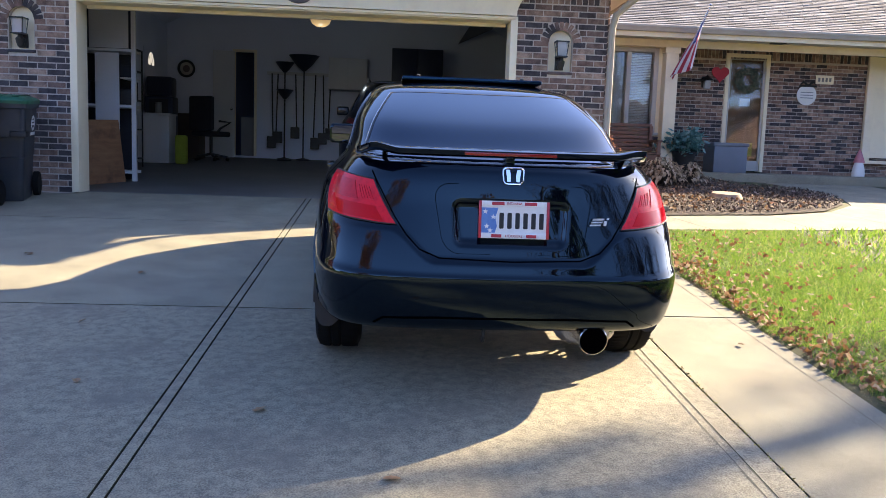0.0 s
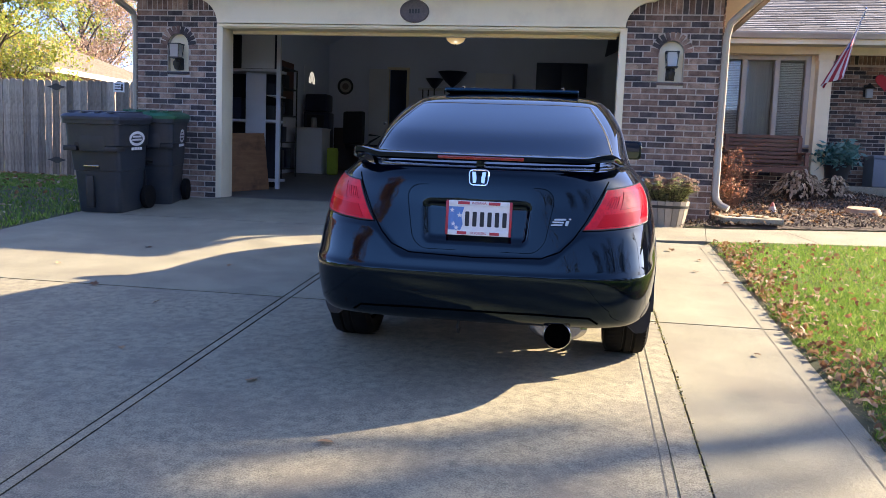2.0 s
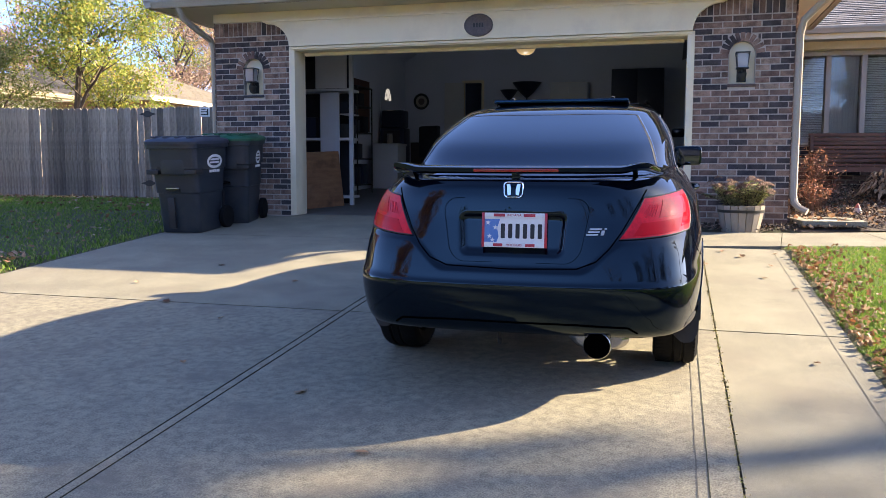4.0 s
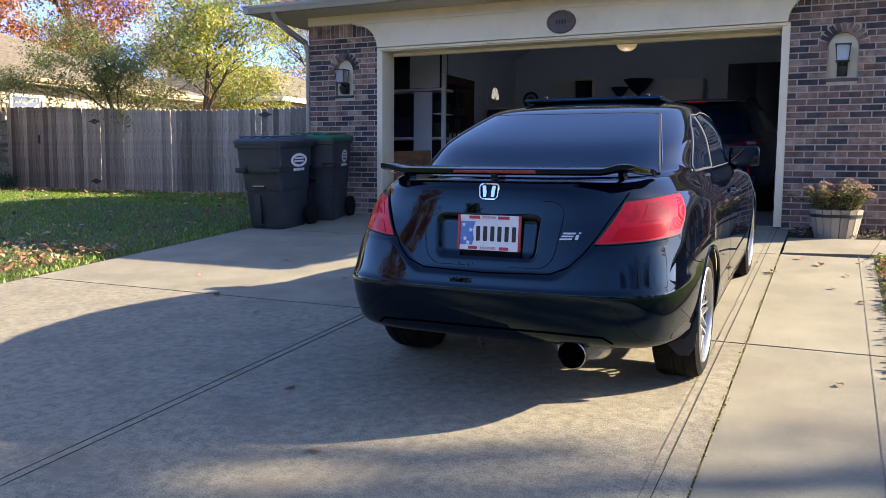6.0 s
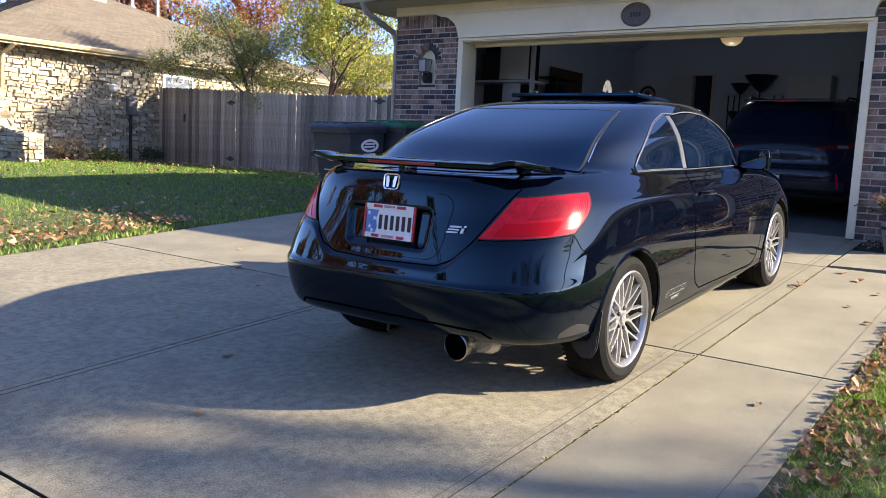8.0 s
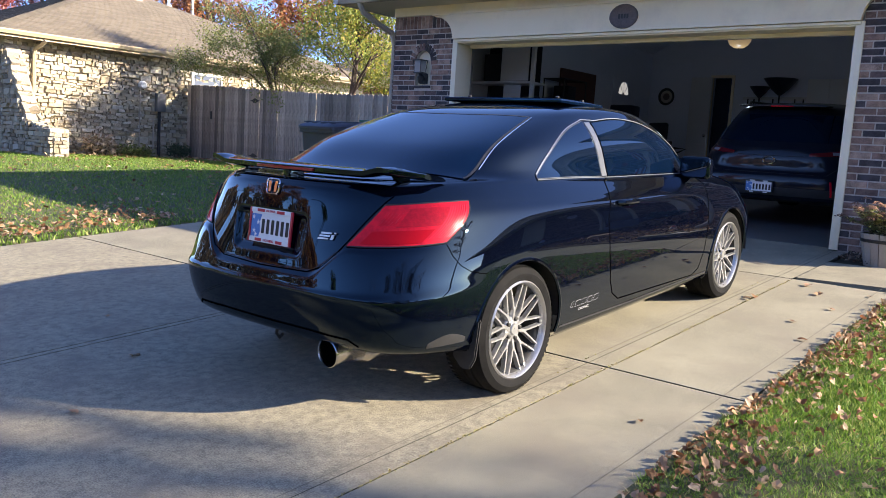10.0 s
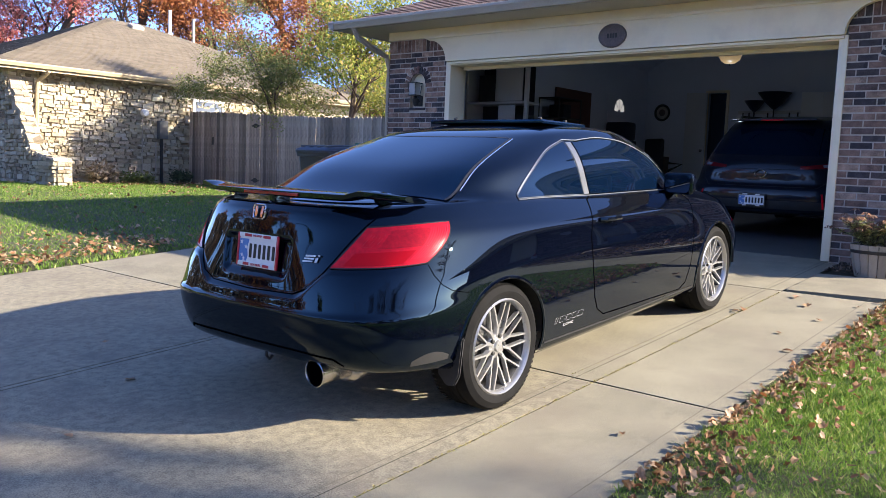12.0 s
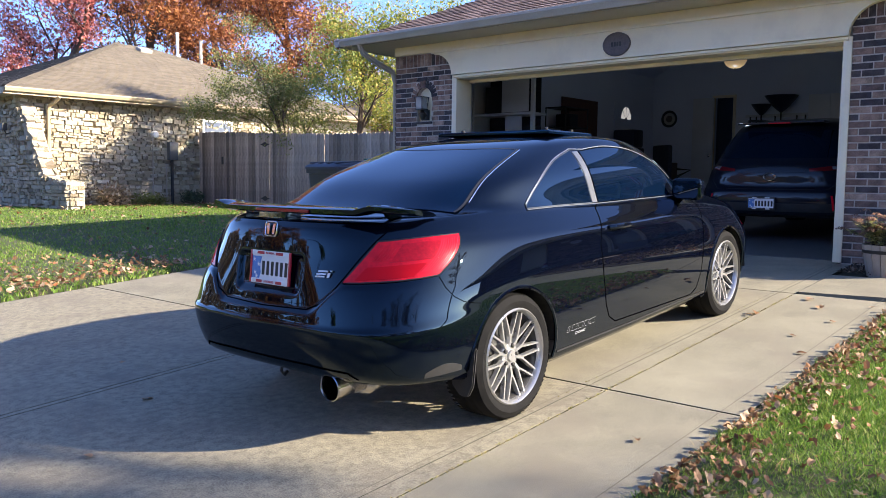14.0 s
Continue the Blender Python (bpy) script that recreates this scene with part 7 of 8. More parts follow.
box(bm, 3.5, 16, 4.4, 5.4, 2.66, 2.70)
tagged(part("porch_ceiling", bm, CREAM), "cream porch soffit", "ceiling", kind="structure")
house_roof = hip_roof("house_roof", 2.4, 20.0, 3.95, 15.0, 2.78, 2.6, SHINGLE_GREY, "low house roof of weathered grey asphalt shingles", row=0.14, faces=("s",))
boxed("fascia", 3.5, 16.5, 3.97, 4.02, 2.60, 2.77, CREAM, house_roof)
boxed("frieze", 3.56, 16.0, 4.4, 4.46, 2.5, 2.66, CREAM, house_roof)
gutter(house_roof, (3.6, 3.97, 2.78), (16.5, 3.97, 2.78), (0, -1, 0))
boxed("soffit", 3.56, 16.4, 4.0, 4.42, 2.62, 2.64, SOFFIT, house_roof)
pl_ = thing("porch_light", "small dark flush porch light under the soffit", "lamp", 7.6, 4.2, 2.66)
boxed("body", -0.12, 0.12, -0.08, 0.08, -0.06, 0.0, IRON, pl_, bevel=0.015)

bm = bmesh.new()
box(bm, 9.85, 10.0, HY - 0.09, HY - 0.015, PZ + 0.3, 2.6, 0.008)
box(bm, 10.0, 11.2, HY - 0.05, HY - 0.015, PZ + 0.35, 2.6, 0.004)
box(bm, 9.8, 11.2, HY - 0.12, HY - 0.015, PZ + 0.24, PZ + 0.3, 0.006)
tagged(part("trim", bm, CREAM), "cream boarded bay end beside the porch brick", "trim", kind="structure")
# things on the porch
po = thing("porch_ornament", "small pink and white ornament standing on the porch", "ornament", 9.7, HY - 0.28, PZ)
bm = bmesh.new()
lathe(bm, [(0.001, 0.0), (0.11, 0.0), (0.115, 0.05), (0.10, 0.16), (0.07, 0.26), (0.001, 0.26)], 20)
part("body", bm, WHITE, po, smooth=True)
bm = bmesh.new()
lathe(bm, [(0.001, 0.255), (0.1, 0.255), (0.085, 0.31), (0.045, 0.42), (0.012, 0.5), (0.001, 0.505)], 20)
part("top", bm, surface("pink_cloth", (0.62, 0.25, 0.27), (0.5, 0.17, 0.2), 14, 0.8), po, "faded pink pointed top", smooth=True)
ln = thing("wall_lantern", "black porch lantern on the brick beside the door", "lantern", 6.78, HY - 0.02, 2.02, group="porch lanterns")
bm = bmesh.new()
box(bm, -0.05, 0.05, -0.02, 0.02, -0.1, 0.1, 0.005)
tube(bm, [(0, -0.01, 0.05), (0, -0.09, 0.1), (0, -0.14, 0.06)], 0.012)
lathe(bm, [(0.12, 0.02), (0.02, 0.1), (0.001, 0.13)], 12, m=Matrix.Translation((0, -0.14, 0)))
part("bracket", bm, IRON, ln)
boxed("globe", -0.05, 0.05, -0.19, -0.09, -0.13, 0.02, gloss("lamp_glass", (0.7, 0.72, 0.72), 0.2, 0, 0.2, 1.4, 0.5), ln, bevel=0.01)
ht = thing("heart_ornament", "flat red heart ornament hung on the brick", "ornament", 7.06, HY - 0.03, 2.18)
bm = bmesh.new()
prism(bm, [(0.011 * 16 * math.sin(q) ** 3 * 0.92, 0.010 * (13 * math.cos(q) - 5 * math.cos(2 * q) - 2 * math.cos(3 * q) - math.cos(4 * q))) for q in [2 * math.pi * k / 40 for k in range(40)]], 0.02, UPRIGHT)
part("heart", bm, surface("red_felt", (0.5, 0.03, 0.05), (0.42, 0.025, 0.04), 9, 0.7), ht)
hn = thing("house_number", "pale plate with plain dark bars on the brick", "sign", 9.05, HY - 0.02, 2.15)
boxed("plate", -0.17, 0.17, -0.012, 0.0, -0.08, 0.08, CREAM, hn, bevel=0.003)
for k in range(4):
    boxed("bar", -0.13 + k * 0.07, -0.09 + k * 0.07, -0.015, -0.011, -0.035, 0.035, surface("plate_ink", (0.25, 0.23, 0.2), None, 9, 0.6), hn)
ds = thing("welcome_disc", "round white hanging disc with a dark bow", "ornament", 8.72, HY - 0.03, 1.86)
bm = bmesh.new()
lathe(bm, [(0.001, 0.0), (0.185, 0.0), (0.185, 0.015), (0.001, 0.015)], 32, m=UPRIGHT)
part("disc", bm, WHITE, ds)
bm = bmesh.new()
for s in (-1, 1):
    tube(bm, [(0, -0.03, 0.17), (0.1 * s, -0.05, 0.24), (0.16 * s, -0.04, 0.16), (0, -0.03, 0.17)], 0.022, 6)
part("bow", bm, IRON, ds)
for k in range(3):
    boxed("bar", -0.12, 0.12, -0.02, -0.014, 0.04 - k * 0.05, 0.055 - k * 0.05, surface("grey_ink", (0.3, 0.32, 0.33), None, 9, 0.6), ds)
bx = thing("deck_box", "slate grey lidded storage box on the porch", "storage box", 7.05, 4.75, PZ)
SLATE = surface("slate_plastic", (0.16, 0.18, 0.21), (0.14, 0.16, 0.185), 5, 0.5)
boxed("box", -0.3, 0.3, -0.25, 0.25, 0.0, 0.46, SLATE, bx, bevel=0.012)
boxed("lid", -0.32, 0.32, -0.27, 0.27, 0.46, 0.52, SLATE, bx, bevel=0.015)
# slatted bench
bn = thing("garden_bench", "reddish brown slatted timber bench under the window", "bench", 5.0, 4.2, 0.26)
BENCHWOOD = surface("bench_wood", (0.23, 0.105, 0.06), (0.16, 0.075, 0.045), 4, 0.6, 0.15, vary=0.12, stretch=(0.5, 5, 5))
for k in range(7):
    boxed("back_slat", -0.62, 0.62, 0.22 + 0.02 * k, 0.245 + 0.02 * k, 0.47 + k * 0.068, 0.525 + k * 0.068, BENCHWOOD, bn, bevel=0.006)
for k in range(6):
    boxed("seat_slat", -0.62, 0.62, -0.25 + k * 0.078, -0.19 + k * 0.078, 0.41, 0.435, BENCHWOOD, bn, bevel=0.006)
for s in (-1, 1):
    boxed("leg", s * 0.58 - 0.03, s * 0.58 + 0.03, -0.24, -0.18, 0.0, 0.62, BENCHWOOD, bn, bevel=0.006)
    boxed("leg", s * 0.58 - 0.03, s * 0.58 + 0.03, 0.24, 0.30, 0.0, 0.9, BENCHWOOD, bn, bevel=0.006)
    boxed("arm_rest", s * 0.58 - 0.04, s * 0.58 + 0.04, -0.27, 0.28, 0.62, 0.65, BENCHWOOD, bn, bevel=0.008)
    boxed("rail", s * 0.58 - 0.02, s * 0.58 + 0.02, -0.2, 0.25, 0.33, 0.4, BENCHWOOD, bn)
boxed("apron", -0.6, 0.6, -0.24, -0.215, 0.32, 0.4, BENCHWOOD, bn)


# ---- plants ----
def pot_plant(name, x, y, z, pot, plant_label, label, n, h, r, leaf, size, stems, seed):
    t = thing(name, label, "plant", x, y, z)
    g = random.Random(seed)
    top = pot(t)
    bm = bmesh.new()
    ends = []
    for k in range(stems):
        q, d = g.uniform(0, 6.28), g.uniform(0, 1) ** 0.5
        p = Vector((math.cos(q) * r * 0.35 * d, math.sin(q) * r * 0.35 * d, top))
        e = Vector((math.cos(q) * r * d, math.sin(q) * r * d, top + h * g.uniform(0.55, 1.05) * (1.1 - 0.4 * d)))
        mid = (p + e) / 2 + Vector((0, 0, h * 0.1))
        tube(bm, [p, mid, e], [0.004, 0.003, 0.002], 4)
        ends += [mid.lerp(e, v) for v in (0.2, 0.5, 0.8, 1.0)]
    part("stalk", bm, BARK, t)
    v, f = [], []
    for k in range(n):
        c = g.choice(ends) + Vector((g.gauss(0, size), g.gauss(0, size), g.gauss(0, size)))
        a = Vector((g.gauss(0, 1), g.gauss(0, 1), g.gauss(0.2, 0.8))).normalized() * size
        b = a.cross(Vector((g.gauss(0, 1), g.gauss(0, 1), 1))).normalized() * size * 0.4
        i = len(v)
        v += [c - a, c + b, c + a, c - b]
        f.append((i, i + 1, i + 2, i + 3))
    raw("foliage", v, f, leaf, t, plant_label)
    return t


BARREL = surface("barrel_stave", (0.36, 0.31, 0.25), (0.26, 0.22, 0.17), 3, 0.85, 0.4, stretch=(4, 4, 0.6), vary=0.12)


def barrel(t):
    n = 18
    for k in range(n):
        bm = bmesh.new()
        q0, q1 = 2 * math.pi * (k + 0.04) / n, 2 * math.pi * (k + 0.96) / n
        rings = []
        for z, r in ((0.0, 0.19), (0.14, 0.22), (0.285, 0.245)):
            rings.append([bm.verts.new((math.cos(q) * rr, math.sin(q) * rr, z)) for q, rr in ((q0, r), (q1, r), (q1, r - 0.022), (q0, r - 0.022))])
        for a, b in zip(rings, rings[1:]):
            for i in range(4):
                bm.faces.new((a[i], a[(i + 1) % 4], b[(i + 1) % 4], b[i]))
        bm.faces.new(rings[0][::-1])
        bm.faces.new(rings[-1])
        part("stave", bm, BARREL, t)
    for z, r in ((0.225, 0.234),):
        bm = bmesh.new()
        lathe(bm, [(r, z - 0.015), (r + 0.004, z - 0.013), (r + 0.008, z + 0.013), (r + 0.004, z + 0.015)], 36, closed=True)
        part("hoop", bm, IRON, t, "dark iron hoop", smooth=True)
    bm = bmesh.new()
    lathe(bm, [(0.001, 0.25), (0.215, 0.25)], 24)
    part("potting_soil", bm, MULCH_SOIL, t)
    return 0.25


SEDUM = pick("sedum_leaf", [(0.0, (0.13, 0.17, 0.06)), (0.4, (0.28, 0.3, 0.11)), (0.75, (0.46, 0.44, 0.2)), (1.0, (0.5, 0.42, 0.22))], 0.7, 0, by="island", through_light=0.3)
SEDUM_HEAD = pick("sedum_head", [(0.0, (0.07, 0.032, 0.02)), (0.5, (0.16, 0.072, 0.04)), (1.0, (0.3, 0.15, 0.075))], 0.8, 0, by="island")


def sedum_planter(x, y, z):
    """A half barrel with two leafy clumps of sedum, each stem ending in a flat domed flower head."""
    t = thing("planter", "grey half-barrel planter with fading sedum by the brick wall", "plant", x, y, z)
    g = random.Random(31)
    top = barrel(t)
    stalks = bmesh.new()
    lv, lf, hv, hf = [], [], [], []
    for k in range(58):
        side = -0.13 if k % 2 else 0.12
        q, d = g.uniform(0, 6.28), g.uniform(0.1, 1) ** 0.5
        foot = Vector((side * 0.7 + 0.05 * math.cos(q), 0.08 * math.sin(q), top))
        tip = Vector((side * 1.25 + 0.17 * d * math.cos(q), 0.2 * d * math.sin(q), top + g.uniform(0.17, 0.36) * (1.08 - 0.35 * d)))
        if k in (5, 9):
            tip = Vector((-0.36 - 0.01 * k, 0.05, top + 0.15))
        mid = foot.lerp(tip, 0.5) + Vector((0, 0, 0.03))
        tube(stalks, [foot, mid, tip], [0.004, 0.0035, 0.003], 4)
        for n in range(26):
            u = g.uniform(0.12, 0.9)
            c = foot.lerp(mid, 2 * u) if u < 0.5 else mid.lerp(tip, 2 * u - 1)
            w = g.uniform(0, 6.28)
            a = Vector((math.cos(w), math.sin(w), g.uniform(-0.2, 0.7))).normalized() * g.uniform(0.045, 0.075)
            b = a.cross(Vector((0, 0, 1))).normalized() * 0.014
            i = len(lv)
            lv += [c, c + a * 0.5 + b, c + a - Vector((0, 0, 0.008)), c + a * 0.5 - b]
            lf.append((i, i + 1, i + 2, i + 3))
        for n in range(46):
            w, e = g.uniform(0, 6.28), g.uniform(0, 1) ** 0.5
            c = tip + Vector((0.042 * e * math.cos(w), 0.042 * e * math.sin(w), 0.022 * (1 - e * e) + g.gauss(0, 0.003)))
            i = len(hv)
            m = 0.0065
            hv += [c + Vector(v) * m for v in ((1, 0, -0.4), (0, 1, 0), (-1, 0, -0.4), (0, -1, 0), (0, 0, 1))]
            hf += [(i, i + 1, i + 4), (i + 1, i + 2, i + 4), (i + 2, i + 3, i + 4), (i + 3, i, i + 4)]
    part("stalk", stalks, BARK, t)
    raw("foliage", lv, lf, SEDUM, t, "yellow-green sedum leaves")
    raw("flower_head", hv, hf, SEDUM_HEAD, t, "faded reddish brown flower heads")


sedum_planter(3.0, -0.58, -0.062)
BLUEGREEN = pick("blue_green_blade", [(0.0, (0.05, 0.16, 0.15)), (0.6, (0.12, 0.3, 0.27)), (1.0, (0.25, 0.42, 0.38))], 0.5, 0, by="island", through_light=0.3)


def dark_pot(t):
    bm = bmesh.new()
    lathe(bm, [(0.001, 0), (0.14, 0), (0.2, 0.3), (0.215, 0.33), (0.2, 0.34), (0.18, 0.3), (0.001, 0.29)], 24)
    part("pot", bm, BLACK_PLASTIC, t, smooth=True)
    return 0.29


pot_plant("planter", 6.15, 4.35, PZ, dark_pot, "", "blue-green grassy plant in a dark pot on the porch", 700, 0.35, 0.3, BLUEGREEN, 0.07, 60, 32)
no_pot = lambda t: 0.0
RUST_LEAF = pick("rust_leaf", [(0.0, (0.22, 0.08, 0.05)), (0.6, (0.4, 0.17, 0.1)), (1.0, (0.45, 0.28, 0.18))], 0.7, 0, by="island", through_light=0.3)
STRAW = pick("straw_leaf", [(0.0, (0.25, 0.17, 0.1)), (0.6, (0.45, 0.34, 0.22)), (1.0, (0.5, 0.42, 0.3))], 0.7, 0, by="island", through_light=0.3)


def twig_shrub(x, y, z, h, r, n_stem, n_leaf, seed, label):
    """Many thin bare stems from one root, forked at the top, with small leaves left on the tips."""
    t = thing("shrub", label, "plant", x, y, z)
    g = random.Random(seed)
    bm = bmesh.new()
    tips = []
    for k in range(n_stem):
        q, d = g.uniform(0, 6.28), g.uniform(0.05, 1) ** 0.6
        hh = h * g.uniform(0.4, 1.0) * (1.05 - 0.3 * d)
        foot = Vector((0.1 * d * math.cos(q), 0.1 * d * math.sin(q), 0))
        mid = Vector((0.5 * r * d * math.cos(q), 0.5 * r * d * math.sin(q), hh * 0.55))
        tip = Vector((r * d * math.cos(q) + g.gauss(0, 0.03), r * d * math.sin(q), hh))
        tube(bm, [foot, mid, tip], [0.005, 0.0035, 0.0018], 4)
        tips += [mid, mid.lerp(tip, 0.5), tip]
        for n in range(3):
            u = g.uniform(0.2, 0.9)
            p = mid.lerp(tip, u)
            e = p + Vector((g.gauss(0, 0.06), g.gauss(0, 0.06), g.uniform(0.03, 0.13)))
            tube(bm, [p, e], [0.002, 0.0012], 3)
            tips += [e, e]
    part("stem", bm, surface("tan_twig", (0.22, 0.13, 0.085), (0.14, 0.085, 0.055), 20, 0.85), t, "thin tan twigs")
    v, f = [], []
    for k in range(n_leaf):
        c = g.choice(tips) + Vector((g.gauss(0, 0.012), g.gauss(0, 0.012), g.gauss(0, 0.012)))
        a = Vector((g.gauss(0, 1), g.gauss(0, 1), g.gauss(-0.3, 0.8))).normalized() * g.uniform(0.014, 0.026)
        b = a.cross(Vector((g.gauss(0, 1), g.gauss(0, 1), 1))).normalized() * 0.01
        i = len(v)
        v += [c - a, c + b, c + a, c - b]
        f.append((i, i + 1, i + 2, i + 3))
    raw("foliage", v, f, RUST_LEAF, t)


twig_shrub(4.12, 1.75, ground_at(4.12, 1.75) + 0.04, 0.84, 0.34, 60, 420, 33, "thin rust-red shrub losing its leaves in the bed")
twig_shrub(3.98, 1.2, ground_at(3.98, 1.2) + 0.04, 0.42, 0.26, 46, 260, 36, "low dry brown perennial of tan twigs in the bed")


def hosta(x, y, h, r, n, seed, label):
    """A mound of arching, withered broad leaves on short stalks."""
    t = thing("shrub", label, "plant", x, y, ground_at(x, y) + 0.05)
    g = random.Random(seed)
    bm = bmesh.new()
    v, f = [], []
    for k in range(n):
        q, d = g.uniform(0, 6.28), g.uniform(0.0, 1) ** 0.5
        out = Vector((math.cos(q), math.sin(q), 0))
        side = Vector((-out.y, out.x, 0))
        tip = out * r * d + Vector((0, 0, h * (1.0 - 0.75 * d * d) * g.uniform(0.6, 1.05)))
        tube(bm, [out * 0.04, tip * 0.6 + Vector((0, 0, 0.05)), tip], [0.004, 0.003, 0.002], 3)
        ln, wd = g.uniform(0.05, 0.1), g.uniform(0.014, 0.028)
        fold = g.uniform(0.2, 0.8)
        rows = []
        for u, w in ((0.0, 0.1), (0.35, 1.0), (0.7, 0.75), (1.0, 0.05)):
            c = tip + out * ln * (u - 0.2) - Vector((0, 0, ln * (0.2 + fold) * u * u))
            rows.append((c - side * wd * w + Vector((0, 0, wd * 0.5 * w)), c, c + side * wd * w + Vector((0, 0, wd * 0.5 * w))))
        i = len(v)
        for row in rows:
            v += list(row)
        for m in range(3):
            for e in range(2):
                o = i + 3 * m + e
                f.append((o, o + 1, o + 4, o + 3))
    part("stalk", bm, BARK, t)
    raw("foliage", v, f, STRAW, t)


hosta(5.05, 2.2, 0.44, 0.36, 330, 34, "withered straw-coloured hosta in the bed")
hosta(5.62, 2.62, 0.34, 0.26, 200, 35, "small withered tan hosta in the bed")
pot_plant("shrub", -15.1, 1.5, -0.08, no_pot, "", "dry tan ornamental grass against the stone wall", 500, 0.6, 0.4, STRAW, 0.07, 70, 37)
pot_plant("shrub", -15.2, 2.5, -0.08, no_pot, "", "low green and brown shrub against the stone wall", 500, 0.35, 0.5, OLIVE, 0.06, 40, 38)
pot_plant("shrub", -15.0, 3.6, -0.02, no_pot, "", "low dark shrub beside the meter", 500, 0.4, 0.35, EVERGREEN, 0.05, 40, 39)
st = thing("tree_stump", "low pale cut tree stump in the mulch", "stump", 5.5, 0.9, ground_at(5.5, 0.9) + 0.02)
bm = bmesh.new()
lathe(bm, [(0.001, 0.1), (0.17, 0.1), (0.19, 0.06), (0.21, 0.0), (0.24, -0.05)], 18, m=Matrix.Rotation(radians(6), 4, "X") @ Matrix.Diagonal((1.1, 0.9, 1, 1)))
part("wood", bm, surface("cut_wood", (0.4, 0.29, 0.19), (0.3, 0.2, 0.13), 12, 0.8, 0.3), st, smooth=True)
gn = thing("garden_ornament", "small faded red and white cone ornament in the bed", "ornament", 4.39, 0.68, ground_at(4.39, 0.68) + 0.04)
gn.matrix_basis = gn.matrix_basis @ Matrix.Scale(0.72, 4)
bm = bmesh.new()
lathe(bm, [(0.001, 0.0), (0.06, 0.0), (0.065, 0.06), (0.045, 0.11)], 14)
part("base", bm, surface("faded_white", (0.5, 0.42, 0.38), None, 8, 0.7), gn, smooth=True)
bm = bmesh.new()
lathe(bm, [(0.045, 0.1), (0.035, 0.14), (0.001, 0.19)], 14)
part("cone", bm, surface("faded_red", (0.42, 0.13, 0.12), None, 8, 0.7), gn, smooth=True)
pv = thing("paver_frame", "square of pale flat stones laid in the bed", "paving", 3.91, -0.14, ground_at(3.9, -0.1) + 0.055, rz=4)
pv.matrix_basis = pv.matrix_basis @ Matrix.Diagonal((1.0, 1.45, 1.0, 1.0))
for a, b, c, d in ((-0.32, 0.32, -0.28, -0.17), (-0.32, 0.32, 0.2, 0.3), (-0.32, -0.2, -0.16, 0.19), (0.21, 0.36, -0.16, 0.19)):
    boxed("paver", a, b, c, d, -0.04, 0.02, CONCRETE, pv, bevel=0.008)
boxed("paver", -0.19, 0.2, -0.16, 0.19, -0.04, 0.0, surface("white_stone", (0.6, 0.58, 0.54), (0.5, 0.48, 0.45), 14, 0.8, 0.4), pv, bevel=0.008)

# flag on its pole
fl = thing("house_flag", "striped red, white and blue flag hanging limp on an angled pole", "flag", 5.97, 4.4, 2.1)
bm = bmesh.new()
tube(bm, [(0, 0, 0), (0.16, -0.85, 0.95)], 0.012)
part("pole", bm, WHITE, fl, "white pole", smooth=True)
bm = bmesh.new()
lathe(bm, [(0.001, 0.0), (0.022, 0.02), (0.001, 0.045)], 10, m=Matrix.Translation((0.16, -0.85, 0.95)))
part("finial", bm, CHROME, fl, smooth=True)
FLAG = [surface("flag_red", (0.36, 0.02, 0.04), (0.28, 0.018, 0.03), 9, 0.8), surface("flag_white", (0.6, 0.58, 0.56), None, 9, 0.8), surface("flag_blue", (0.03, 0.05, 0.2), (0.03, 0.04, 0.16), 9, 0.8)]
HOIST = [Vector((0.155, -0.82, 0.92)), Vector((0.08, -0.42, 0.47))]
n_s, n_t = 26, 40


def flag_at(s, t):
    """s runs along the pole, t from the pole to the hanging end; the cloth hangs in folds."""
    p = HOIST[0].lerp(HOIST[1], s)
    drop = t * (0.98 - 0.3 * s)
    fold = 0.05 * math.sin(9 * s + 3 * t) * min(1, 3 * t)
    return p + Vector((-0.3 * t + 0.1 * math.sin(6.3 * s) * t, fold - 0.12 * t * (0.5 - s), -drop * 0.95))


for s0 in range(13):
    for blue in ((True, False) if s0 < 7 else (False,)):
        t0, t1 = (0.0, 0.4) if blue else ((0.4, 1.0) if s0 < 7 else (0.0, 1.0))
        if blue and s0:
            continue
        sa, sb = (0.0, 7 / 13) if blue else (s0 / 13, (s0 + 1) / 13)
        ns = 14 if blue else 2
        v = [flag_at(sa + (sb - sa) * i / ns, t0 + (t1 - t0) * j / 16) for i in range(ns + 1) for j in range(17)]
        f = [(i * 17 + j, i * 17 + j + 1, i * 17 + j + 18, i * 17 + j + 17) for i in range(ns) for j in range(16)]
        raw("canton" if blue else "stripe", v, f, FLAG[2] if blue else FLAG[s0 % 2], fl, smooth=True)
v, f = [], []
for i in range(5):
    for j in range(4):
        c = flag_at((i + 0.6) / 5 * 7 / 13, (j + 0.5) / 4 * 0.38) + Vector((0, -0.006, 0))
        k = len(v)
        v += [c + Vector((0.013 * math.sin(a), 0, 0.013 * math.cos(a))) for a in (0, 1.26, 2.51, 3.77, 5.03)]
        f.append((k, k + 1, k + 2, k + 3, k + 4))
tagged(raw("stars", v, f, FLAG[1], fl), kind="stuff")


